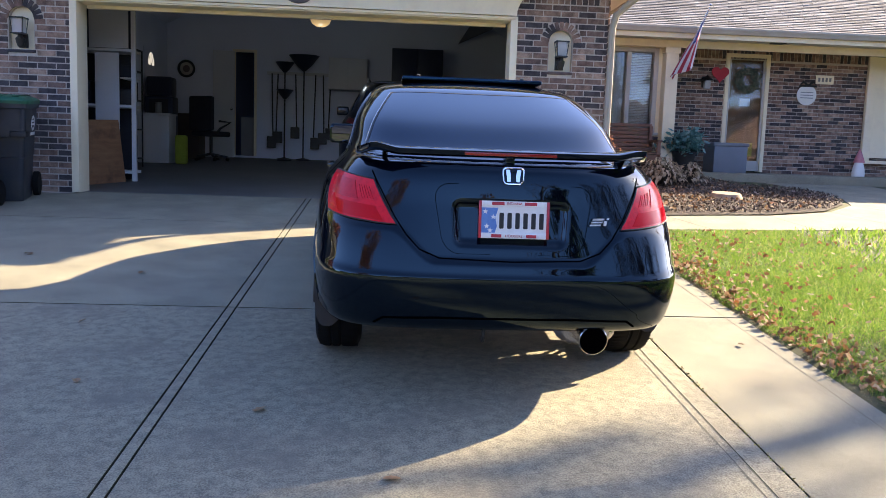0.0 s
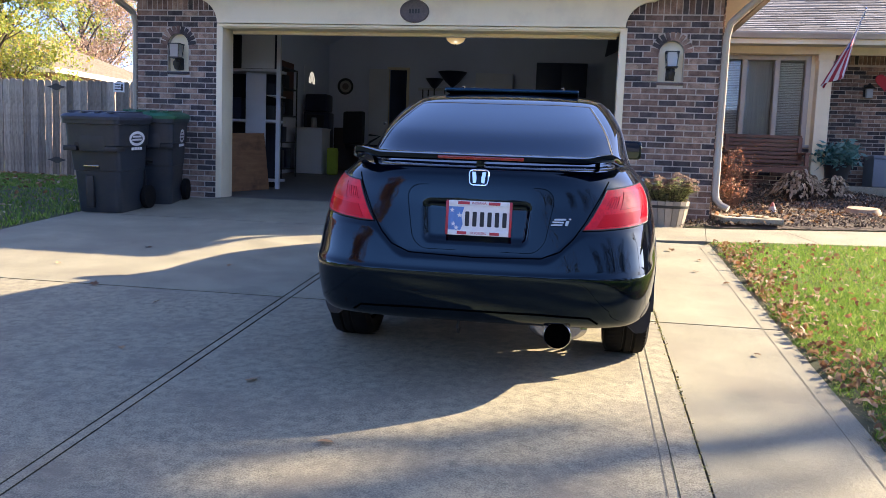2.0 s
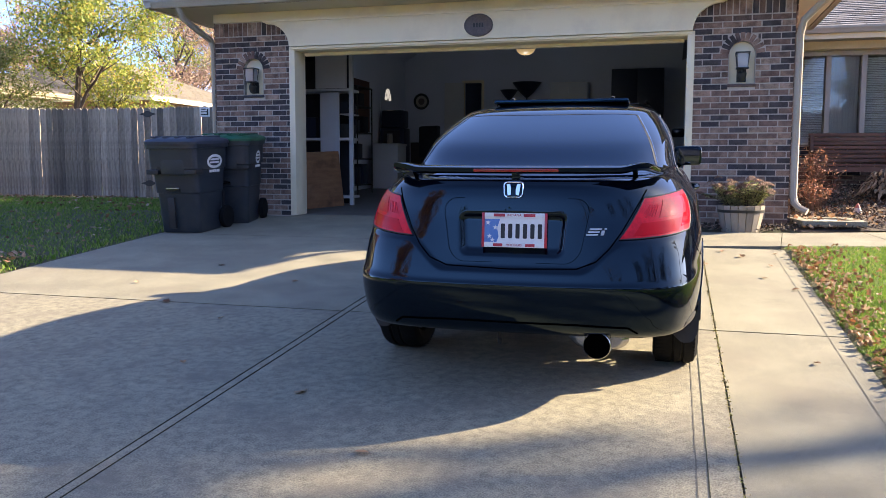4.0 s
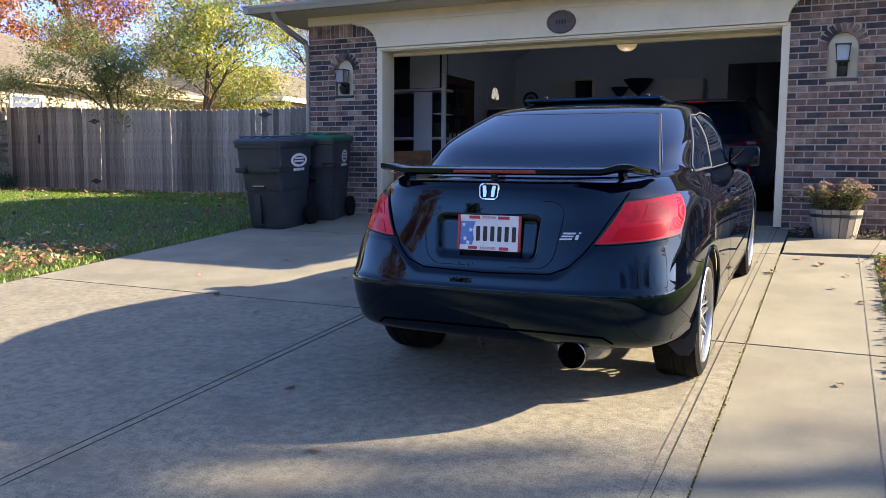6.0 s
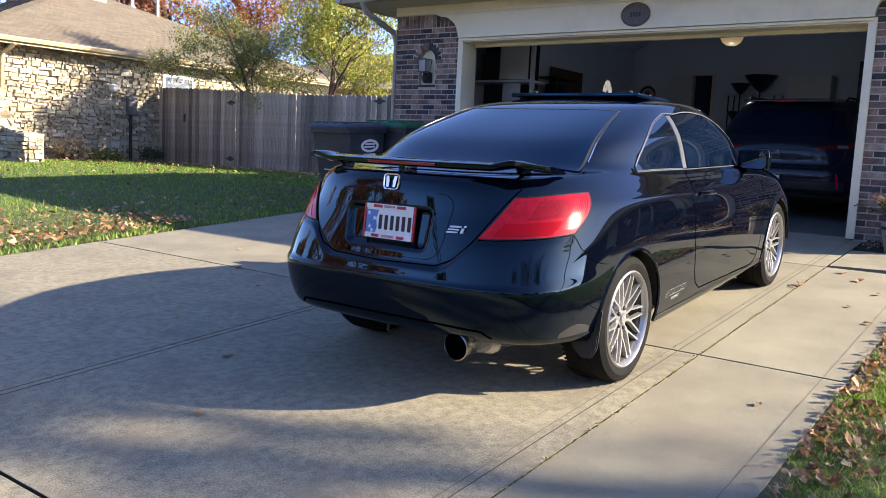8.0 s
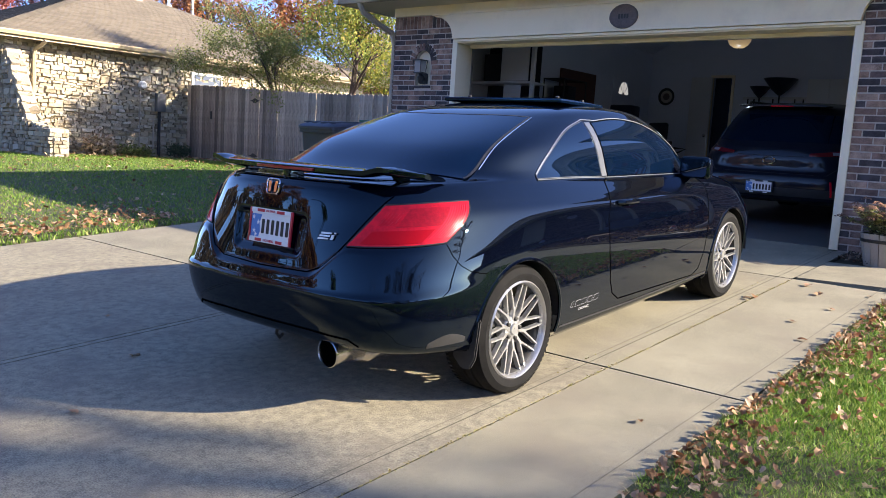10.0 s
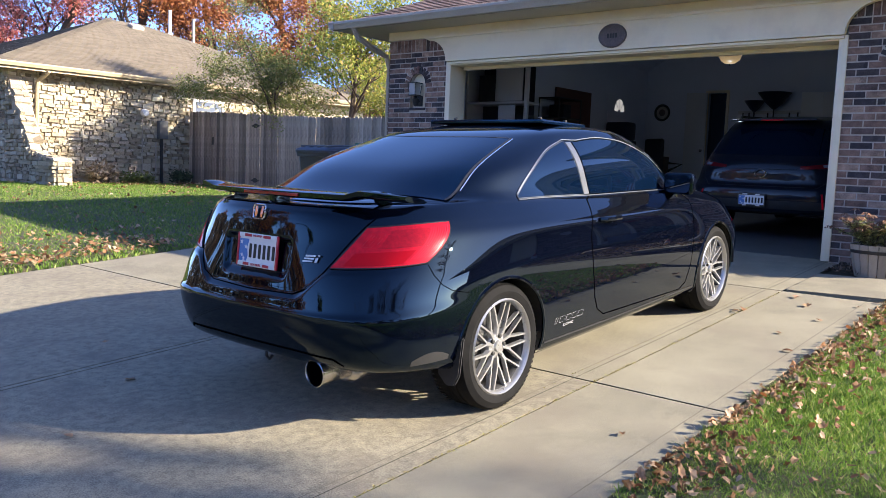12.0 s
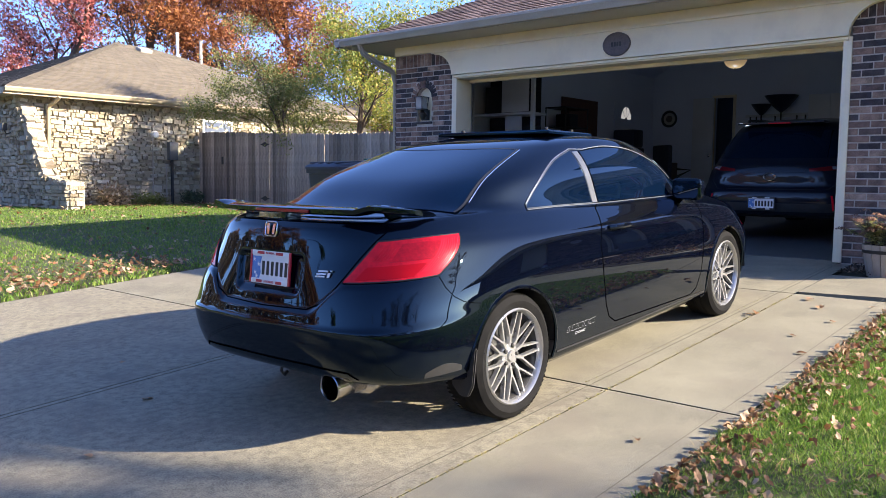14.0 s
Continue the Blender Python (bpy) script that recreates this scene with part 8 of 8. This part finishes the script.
# ---- the car in the garage ----
SUV = [
    (0.82, -0.70, 3.50, ((-0.7, 0.36), (0.4, 0.27), (2.2, 0.27), (3.5, 0.3)), 7, 0.05, 0.25),
    (0.90, -0.88, 3.60, ((-0.88, 0.42), (0.4, 0.36), (2.2, 0.36), (3.5, 0.36)), 7, 0.09, 0.28),
    (0.915, -0.93, 3.64, ((-0.93, 0.55), (0.0, 0.52), (2.2, 0.5), (3.5, 0.5)), 7, 0.10, 0.3),
    (0.92, -0.92, 3.63, ((-0.93, 0.68), (0.0, 0.68), (3.5, 0.66)), 6.5, 0.10, 0.32),
    (0.915, -0.86, 3.58, ((-0.86, 0.76), (0.0, 0.82), (3.5, 0.76)), 6, 0.11, 0.34),
    (0.89, -0.85, 3.48, ((-0.85, 0.90), (0.0, 0.96), (2.4, 0.92), (3.5, 0.86)), 5.5, 0.12, 0.34),
    (0.84, -0.82, 3.30, ((-0.82, 1.0), (0.0, 1.06), (2.4, 1.0), (3.3, 0.94)), 5, 0.12, 0.3),
    (0.81, -0.78, 2.75, ((-0.78, 1.07), (0.0, 1.11), (2.4, 1.06), (2.75, 1.05)), 5, 0.12, 0.25),
    (0.71, -0.62, 2.2, ((-0.62, 1.30), (0.5, 1.33), (2.2, 1.30)), 5, 0.10, 0.2),
    (0.61, -0.48, 1.75, ((-0.48, 1.49), (0.5, 1.52), (1.75, 1.48)), 4.5, 0.08, 0.15),
    (0.51, -0.36, 1.55, ((-0.36, 1.55), (0.5, 1.58), (1.55, 1.54)), 4, 0.06, 0.1),
    (0.3, -0.05, 1.2, ((-0.05, 1.59), (0.5, 1.605), (1.2, 1.59)), 3, 0.03, 0.05),
    (0.0, 0.5, 0.54, ((0.5, 1.615), (0.54, 1.615)), 2, 0, 0),
]


def build_suv():
    car = thing("crossover", "dark blue-black crossover parked nose-in inside the garage", "car", 1.33, 1.92, GF(1.92) - 0.03, rx=2.57)
    car.matrix_basis = car.matrix_basis @ Matrix.Diagonal((1.05, 1.0, 0.93, 1.0))
    grid = car_shell(SUV, 0, steps=(26, 70, 18), dense=5)
    v, f = shell_mesh(grid, [(0.0, 0.35), (2.66, 0.35)], 0.385)
    navy = gloss("dark_navy_paint", (0.006, 0.009, 0.017), 0.28, 0, 0.5, 1.2)
    raw("body", v, f, navy, car, smooth=True)
    skin = Skin(grid)
    for s in (-1, 1):
        for y in (0.0, 2.66):
            wheel(car, 0.79 * s, y, 0.35, 0.23, 5, RIM, "alloy wheel with a black tyre")

        def lamp(p, t):
            return skin.round(s * (20 + (50 - 20) * p), 0.935 + 0.03 * p + (0.035 + 0.05 * p) * t, (0, 0.3), 0.006)
        tl = patch("tail_lamp", lamp, 16, 5, gloss("dusky_red_lens", (0.13, 0.008, 0.012), 0.12, 0.0, 0.4), car, "slim dark red tail lamp")
        patch("clear_lens", lambda p, t: skin.round(s * (31 + 6 * p), 0.958 + 0.034 * t, (0, 0.3), 0.009), 5, 3, gloss("milky_lens", (0.2, 0.21, 0.24), 0.1, 0, 0.6), tl, "pale reversing lens")
        patch("reflector", lambda p, t: skin.round(s * (29.9 + 0.8 * p - 0.9 * t), 0.47 + 0.18 * t, (0, 0.3), 0.006), 2, 5, RED_LENS, car, "upright red reflector")
        bm = bmesh.new()
        tube(bm, [(0.53 * s, -0.1, 1.54), (0.55 * s, 0.0, 1.60), (0.55 * s, 1.2, 1.60), (0.53 * s, 1.35, 1.54)], 0.016, 6)
        part("roof_rail", bm, BLACK_PLASTIC, car, smooth=True)
        side_low, side_top = between([(-0.35, 1.13), (1.0, 1.10), (2.3, 1.07)]), between([(-0.3, 1.36), (0.6, 1.44), (1.3, 1.42), (2.1, 1.16)])
        patch("side_window", lambda p, t: skin.side(side_low(p)[0] + (side_top(p)[0] - side_low(p)[0]) * t, side_low(p)[1] + (side_top(p)[1] - side_low(p)[1]) * t, s, 0.004), 20, 6, GLASS_DARK, car)
        bm = bmesh.new()
        box(bm, 0.88 * s, 1.06 * s, 1.75, 1.85, 1.05, 1.2, 0.03) if s > 0 else box(bm, -1.06, -0.88, 1.75, 1.85, 1.05, 1.2, 0.03)
        part("door_mirror", bm, navy, car, smooth=True)
    patch("rear_window", lambda p, t: skin.tail((-1 + 2 * p) * (0.66 - 0.1 * t), 1.10 + 0.33 * t, 0.004), 20, 8, GLASS_DARK, car, "dark rear window")
    patch("bumper_panel", lambda p, t: skin.tail((-1 + 2 * p) * 0.72, 0.45 + 0.1 * t, 0.006), 20, 4, BLACK_PLASTIC, car, "black plastic lower bumper")
    patch("trim_strip", lambda p, t: skin.tail((-1 + 2 * p) * 0.36, 0.93 + 0.03 * t, 0.012), 20, 3, navy, car, "glossy dark strip on the tailgate")
    seam("gate_seam", run(lambda a, b: skin.tail(a, b, 0.0), [(-0.7, 1.02), (-0.68, 0.8), (-0.6, 0.72), (0.6, 0.72), (0.68, 0.8), (0.7, 1.02)], 8), 0.008, BLACK_PLASTIC, car)
    bm = bmesh.new()
    lathe(bm, [(0.05, 0.0), (0.058, 0.006), (0.066, 0.0)], 24, m=UPRIGHT @ Matrix.Diagonal((1.1, 0.8, 1, 1)), closed=True)
    bd = part("tail_badge", bm, CHROME, car, "plain oval badge", smooth=True)
    p, n = skin.tail(0.0, 0.87, 0.012)
    bd.matrix_basis = Matrix.Translation(p)
    bm = bmesh.new()
    box(bm, -0.47, 0.47, -0.58, -0.34, 1.53, 1.555, 0.01)
    part("roof_spoiler", bm, navy, car, smooth=True)
    boxed("brake_lamp", -0.12, 0.12, -0.592, -0.57, 1.528, 1.545, RED_DEEP, car, bevel=0.003)
    p, n = skin.tail(0.0, 0.6, 0.012)
    number_plate(car, (-0.05, p.y - 0.014, 0.55), 0, False)
    return car


build_suv()


# ---- inside the garage ----
PALE_DOOR = surface("pale_door_paint", (0.7, 0.69, 0.68), (0.64, 0.63, 0.62), 3, 0.5)
DARK_CLOTH = surface("dark_upholstery", (0.012, 0.014, 0.02), (0.02, 0.022, 0.03), 12, 0.8)
BLUE_BLACK = surface("blue_black_plastic", (0.012, 0.017, 0.035), (0.016, 0.022, 0.045), 6, 0.4)
GLOW = bpy.data.materials.new("lamp_bowl")
GLOW.use_nodes = True
gb = GLOW.node_tree.nodes["Principled BSDF"]
gb.inputs["Base Color"].default_value = (0.5, 0.3, 0.12, 1)
gb.inputs["Emission Color"].default_value, gb.inputs["Emission Strength"].default_value = (1.0, 0.72, 0.4, 1), 0.06
gb.inputs["Roughness"].default_value = 0.3
cl = thing("ceiling_lamp", "hanging ceiling lamp with an amber glass bowl", "lamp", -0.03, 3.26, 2.60)
bm = bmesh.new()
lathe(bm, [(0.001, -0.19), (0.07, -0.18), (0.13, -0.14), (0.16, -0.08), (0.165, -0.04)], 28)
part("bowl", bm, GLOW, cl, "amber glass bowl", smooth=True)
bm = bmesh.new()
lathe(bm, [(0.17, -0.04), (0.175, -0.03), (0.175, 0.0), (0.015, 0.02), (0.015, 0.6)], 28)
part("rim", bm, IRON, cl, smooth=True)
bm = bmesh.new()
lathe(bm, [(0.001, -0.215), (0.012, -0.2), (0.015, -0.185)], 10)
part("finial", bm, IRON, cl, smooth=True)
for sx in (-1, 1):
    bm = bmesh.new()
    tube(bm, [(0.17 * sx, 0, -0.03), (0.23 * sx, 0, 0.02), (0.25 * sx, 0, 0.09), (0.2 * sx, 0, 0.12)], 0.012, 6)
    part("arm", bm, IRON, cl, smooth=True)
# Added cool fill light below the bowl, standing in for bounced daylight.
bounce = bpy.data.lights.new("ceiling_bulb", "POINT")
bounce.energy, bounce.color, bounce.shadow_soft_size = 1.7, (0.62, 0.8, 1.0), 0.1
new("ceiling_bulb", bounce).matrix_world = Matrix.Translation((-0.03, 3.26, 2.12))
# the door to the house, half open, with its frame
idr = thing("door_2", "cream door ajar at the back of the garage", "door", kind="structure")
boxed("door_leaf", -2.49, -2.06, 7.30, 7.345, GF(7.3), 2.44, PALE_DOOR, idr, bevel=0.005)
for a, b, c, d in ((-2.1, -2.05, 0.37, 2.48), (-1.68, -1.63, 0.37, 2.48), (-2.05, -1.68, 2.43, 2.48)):
    boxed("door_frame", a, b, 7.325, 7.37, c, d, CREAM, idr)
bm = bmesh.new()
lathe(bm, [(0.001, 0.0), (0.028, 0.0), (0.03, 0.03), (0.001, 0.045)], 14, m=Matrix.Translation((-2.12, 7.3, 1.3)) @ UPRIGHT)
part("knob", bm, STEEL, idr, smooth=True)
boxed("back_room", -2.4, -1.4, 8.4, 8.5, 0.3, 2.6, surface("back_room_shade", (0.12, 0.16, 0.26), None, 2, 0.9), idr)
boxed("back_room_cupboard", -1.98, -1.72, 7.6, 7.9, 0.37, 1.15, surface("grey_cupboard", (0.3, 0.3, 0.3), None, 3, 0.6), idr)
for a, b, c, d, e, g in ((-2.45, -2.4, 7.5, 8.5, 0.2, 2.6), (-1.4, -1.35, 7.5, 8.5, 0.2, 2.6), (-2.4, -1.4, 7.5, 8.5, 2.55, 2.6), (-2.4, -1.4, 7.5, 8.5, 0.3, 0.36)):
    boxed("back_room_wall", a, b, c, d, e, g, bpy.data.materials["back_room_shade"], idr)
ck = thing("wall_clock", "round wall clock with a dark rim", "clock", -3.02, 7.355, 2.06)
bm = bmesh.new()
lathe(bm, [(0.12, 0.0), (0.17, 0.0), (0.175, 0.02), (0.15, 0.035), (0.13, 0.02)], 32, m=UPRIGHT, closed=True)
part("rim", bm, IRON, ck, smooth=True)
bm = bmesh.new()
lathe(bm, [(0.001, 0.0), (0.135, 0.0), (0.135, 0.012), (0.001, 0.012)], 32, m=UPRIGHT)
part("dial", bm, surface("clock_dial", (0.5, 0.45, 0.38), None, 5, 0.6), ck)
bm = bmesh.new()
lathe(bm, [(0.001, 0.0), (0.07, 0.0), (0.07, 0.016), (0.001, 0.016)], 24, m=UPRIGHT)
part("dial_centre", bm, surface("clock_centre", (0.15, 0.1, 0.08), None, 5, 0.6), ck)
# fan light in the side wall
fw = thing("window_2", "small arched fan light glowing with daylight in the side wall", "window", kind="structure")
# The panes lie on a solid wall; emission stands in for daylight.
FAN = bpy.data.materials.new("daylight_pane")
FAN.use_nodes = True
fb = FAN.node_tree.nodes["Principled BSDF"]
fb.inputs["Base Color"].default_value = (0.8, 0.8, 0.78, 1)
fb.inputs["Emission Color"].default_value, fb.inputs["Emission Strength"].default_value = (1.0, 0.97, 0.9, 1), 0.12
for k in range(4):
    q0, q1 = math.pi * (k + 0.08) / 4, math.pi * (k + 0.92) / 4
    bm = bmesh.new()
    prism(bm, [(0.05 * math.cos(q0), 0.05 * math.sin(q0))] + [(0.2 * math.cos(q), 0.25 * math.sin(q)) for q in (q0, (q0 + q1) / 2, q1)] + [(0.05 * math.cos(q1), 0.05 * math.sin(q1))], 0.01,
          Matrix.Translation((-3.395, 6.2, 1.99)) @ Matrix.Rotation(math.pi / 2, 4, "Z") @ UPRIGHT)
    part("pane", bm, FAN, fw)
boxed("door_leaf", -3.402, -3.386, 5.75, 6.65, 0.2, 2.3, DRYWALL, fw)
# white cabinet with a can on it
wc = thing("low_cabinet", "plain pale grey low cabinet against the garage wall", "cabinet", -2.98, 5.1, GF(5.1))
PALE = surface("pale_laminate", (0.62, 0.62, 0.62), (0.56, 0.56, 0.56), 3, 0.5)
boxed("body", -0.26, 0.26, -0.25, 0.25, 0.0, 0.82, PALE, wc, bevel=0.006)
boxed("door", -0.25, 0.25, -0.262, -0.25, 0.04, 0.79, PALE, wc, bevel=0.003)
boxed("top", -0.28, 0.28, -0.27, 0.26, 0.82, 0.85, PALE, wc, bevel=0.004)
can = thing("storage_can", "grey can on the low cabinet", "can", -2.93, 5.0, GF(5.1) + 0.85)
bm = bmesh.new()
lathe(bm, [(0.001, 0), (0.055, 0), (0.055, 0.15), (0.05, 0.155), (0.05, 0.19), (0.001, 0.19)], 18)
part("body", bm, surface("can_grey", (0.25, 0.24, 0.22), None, 5, 0.5), can, smooth=True)
wd = thing("water_dispenser", "tall blue-black appliance beside the cabinet", "appliance", -3.08, 5.75, GF(5.7))
boxed("body", -0.25, 0.25, -0.2, 0.2, 0.0, 1.15, BLUE_BLACK, wd, bevel=0.03)
boxed("upper_unit", -0.23, 0.23, -0.19, 0.19, 1.15, 1.5, BLUE_BLACK, wd, bevel=0.05)
boxed("front_panel", -0.17, 0.17, -0.215, -0.195, 0.75, 1.1, BLACK_PLASTIC, wd, bevel=0.01)
# office chair
oc = thing("office_chair", "black padded office chair on casters", "chair", -2.25, 6.0, GF(6.0), rz=150)
boxed("seat", -0.26, 0.26, -0.25, 0.25, 0.45, 0.55, DARK_CLOTH, oc, bevel=0.04)
boxed("backrest", -0.27, 0.27, 0.2, 0.3, 0.55, 1.18, DARK_CLOTH, oc, bevel=0.045)
bm = bmesh.new()
rod(bm, (0, 0, 0.12), (0, 0, 0.45), 0.03)
part("column", bm, IRON, oc)
for s in (-1, 1):
    bm = bmesh.new()
    tube(bm, [(0.26 * s, 0.15, 0.5), (0.33 * s, 0.12, 0.6), (0.33 * s, -0.15, 0.72), (0.33 * s, 0.15, 0.73)], 0.022, 6)
    part("arm_rest", bm, BLACK_PLASTIC, oc, smooth=True)
for k in range(5):
    q = 2 * math.pi * k / 5
    bm = bmesh.new()
    rod(bm, (0, 0, 0.13), (0.3 * math.cos(q), 0.3 * math.sin(q), 0.08), 0.025, 0.018)
    part("foot", bm, IRON, oc)
    bm = bmesh.new()
    lathe(bm, [(0.001, -0.02), (0.03, -0.02), (0.03, 0.02), (0.001, 0.02)], 12, axis="X", m=Matrix.Translation((0.3 * math.cos(q), 0.3 * math.sin(q), 0.03)))
    part("caster", bm, BLACK_PLASTIC, oc)
crate = thing("storage_crate", "dark brown crate beside the office chair", "crate", -2.72, 6.5, GF(6.5))
boxed("body", -0.2, 0.2, -0.25, 0.25, 0.0, 0.85, surface("dark_card", (0.09, 0.065, 0.05), None, 5, 0.8), crate, bevel=0.01)
hv = thing("lime_bag", "lime-green fabric bag on the floor", "bag", -2.52, 4.9, GF(4.9))
boxed("body", -0.1, 0.1, -0.08, 0.08, 0.0, 0.5, surface("lime_fabric", (0.35, 0.42, 0.04), (0.25, 0.3, 0.03), 9, 0.8), hv, bevel=0.05)


def floor_lamp(x, y, h, r, label, bowl_h):
    t = thing("floor_lamp", label, "floor lamp", x, y, GF(y), group="floor lamps at the back wall")
    bm = bmesh.new()
    lathe(bm, [(0.001, 0.0), (0.14, 0.0), (0.14, 0.02), (0.02, 0.05)], 20)
    part("base", bm, IRON, t, smooth=True)
    bm = bmesh.new()
    rod(bm, (0, 0, 0.03), (0, 0, h), 0.014)
    part("pole", bm, IRON, t)
    bm = bmesh.new()
    lathe(bm, [(0.03, h), (r * 0.5, h + bowl_h * 0.35), (r, h + bowl_h), (r - 0.01, h + bowl_h), (r * 0.45, h + bowl_h * 0.42), (0.001, h + 0.03)], 24)
    part("shade", bm, BLUE_BLACK, t, "dark bowl shade", smooth=True)
    return t


floor_lamp(-1.04, 7.1, 1.72, 0.19, "dark torchiere floor lamp with a bowl shade", 0.2)
floor_lamp(-0.66, 7.05, 1.76, 0.3, "dark torchiere floor lamp with a broad flared shade", 0.3)
floor_lamp(-1.0, 6.8, 1.2, 0.17, "shorter dark floor lamp with a bowl shade", 0.18)
rk = thing("tool_rack", "wall rail hung with long-handled garden tools", "tool rack", 0, 7.34, 0)
boxed("rail", -1.42, 0.1, -0.03, 0.01, 2.01, 2.07, PALE, rk)
for k, xx in enumerate((-1.32, -1.2, -0.85, -0.45, -0.3, -0.15)):
    bm = bmesh.new()
    rod(bm, (xx, -0.05, 2.03), (xx + 0.03 * (-1) ** k, -0.05, 0.75 + 0.1 * (k % 3)), 0.013)
    box(bm, xx - 0.09, xx + 0.09, -0.075, -0.04, 0.55 + 0.1 * (k % 3), 0.78 + 0.1 * (k % 3), 0.01)
    part("tool", bm, IRON, rk)
cb = thing("wall_cabinet", "cream wall cabinet at the back of the garage", "cabinet", 0.2, 7.2, 1.75)
boxed("body", -0.38, 0.38, -0.14, 0.155, 0.0, 0.62, PALE_DOOR, cb, bevel=0.006)
for s in (-1, 1):
    boxed("door", min(0.005 * s, 0.37 * s), max(0.005 * s, 0.37 * s), -0.155, -0.14, 0.01, 0.61, PALE_DOOR, cb, bevel=0.003)
tc = thing("tall_cabinet", "tall blue-black double cabinet at the back wall", "cabinet", 1.57, 7.05, GF(7.05))
boxed("body", -0.5, 0.5, -0.3, 0.3, 0.0, 2.25, BLUE_BLACK, tc, bevel=0.008)
for s in (-1, 1):
    boxed("door", min(0.004 * s, 0.49 * s), max(0.004 * s, 0.49 * s), -0.32, -0.3, 0.05, 2.22, BLUE_BLACK, tc, bevel=0.005)
# open shelving with white fronts just inside the door
sh = thing("shelf_unit", "tall white framed shelf unit with cloth fronts, partly filled", "shelf", -2.98, 1.55, GF(1.5))
boxed("upright", -0.40, -0.36, -0.2, 0.2, 0.0, 2.45, PALE, sh)
boxed("upright", 0.70, 0.755, -0.2, -0.15, 0.0, 2.45, PALE, sh)
# Dark sheet added behind the shelves in place of the bays' shade.
boxed("back_panel", -0.38, 0.6, 0.2, 0.215, 0.0, 2.45, DARK_CLOTH, sh, "dark sheet standing in for shade in the open bays")
for z in (0.1, 0.95, 1.66, 2.4):
    boxed("shelf", -0.38, 0.70, -0.2, 0.2, z, z + 0.035, PALE, sh)
boxed("shelf", 0.55, 0.70, -0.18, 0.2, 1.32, 1.335, PALE, sh)
boxed("cloth_front", 0.18, 0.67, -0.212, -0.2, 1.70, 2.4, PALE, sh, "pale cloth front")
boxed("cloth_front", 0.25, 0.55, -0.212, -0.2, 0.30, 1.64, PALE, sh)
for xx, z, w, h, m_ in ((0.6, 0.985, 0.08, 0.2, IRON), (0.6, 1.336, 0.08, 0.16, DARK_CLOTH), (0.0, 0.99, 0.14, 0.3, BLUE_BLACK), (-0.05, 1.7, 0.16, 0.4, IRON)):
    it = thing("storage_box", "dark box on the shelf unit", "box", -2.98 + xx, 1.55, GF(1.5) + z + 0.002)
    boxed("body", -w, w, -0.12, 0.12, 0.0, h, m_, it, bevel=0.01)
pw = thing("plywood_sheet", "bare reddish plywood sheet leaning inside the door", "board", -2.66, 0.7, GF(0.7), rz=63)
boxed("sheet", 0.0, 0.68, -0.009, 0.009, 0.0, 0.80, PLYWOOD, pw, bevel=0.002, m=Matrix.Rotation(radians(-2.5), 4, "Y") @ Matrix.Rotation(radians(-6), 4, "X"))
bl = thing("blind_panel", "reddish brown hanging panel on the side wall", "panel", -3.385, 4.45, 1.3)
boxed("sheet", 0.0, 0.03, -0.6, 0.6, 0.0, 0.95, surface("red_brown_cloth", (0.12, 0.05, 0.035), (0.09, 0.04, 0.03), 5, 0.8), bl)
rk2 = thing("wire_rack", "dark wire rack with odds and ends by the side wall", "shelf", -3.1, 3.6, GF(3.6))
for sx in (-1, 1):
    for sy in (-1, 1):
        bm = bmesh.new()
        rod(bm, (0.2 * sx, 0.35 * sy, 0), (0.2 * sx, 0.35 * sy, 1.85), 0.012)
        part("post", bm, IRON, rk2)
for z in (0.15, 0.6, 1.05, 1.5, 1.83):
    boxed("shelf", -0.21, 0.21, -0.36, 0.36, z, z + 0.02, IRON, rk2)
for yy, z, h in ((-0.2, 0.17, 0.3), (0.15, 0.17, 0.35), (-0.1, 0.62, 0.25), (0.2, 1.07, 0.28), (-0.2, 1.07, 0.2), (0.0, 1.52, 0.22)):
    it = thing("storage_box", "dark box on the wire rack", "box", -3.1, 3.6 + yy, GF(3.6) + z + 0.004)
    boxed("body", -0.15, 0.15, -0.12, 0.12, 0.0, h, random.choice([IRON, DARK_CLOTH, BLUE_BLACK]), it, bevel=0.012)
# overhead door, rolled up on its tracks
gd = thing("overhead_door", "white sectional garage door raised on its tracks", "garage door", 0, 0, 0)
for k in range(4):
    boxed("section", -2.4, 2.4, 0.35 + k * 0.55, 0.88 + k * 0.55, 2.53, 2.57, PALE, gd)
for s in (-1, 1):
    bm = bmesh.new()
    tube(bm, [(2.46 * s, 0.16, 0.05), (2.46 * s, 0.16, 1.95), (2.46 * s, 0.22, 2.25), (2.46 * s, 0.4, 2.5), (2.46 * s, 3.0, 2.55)], 0.02, 6)
    part("track", bm, STEEL, gd)
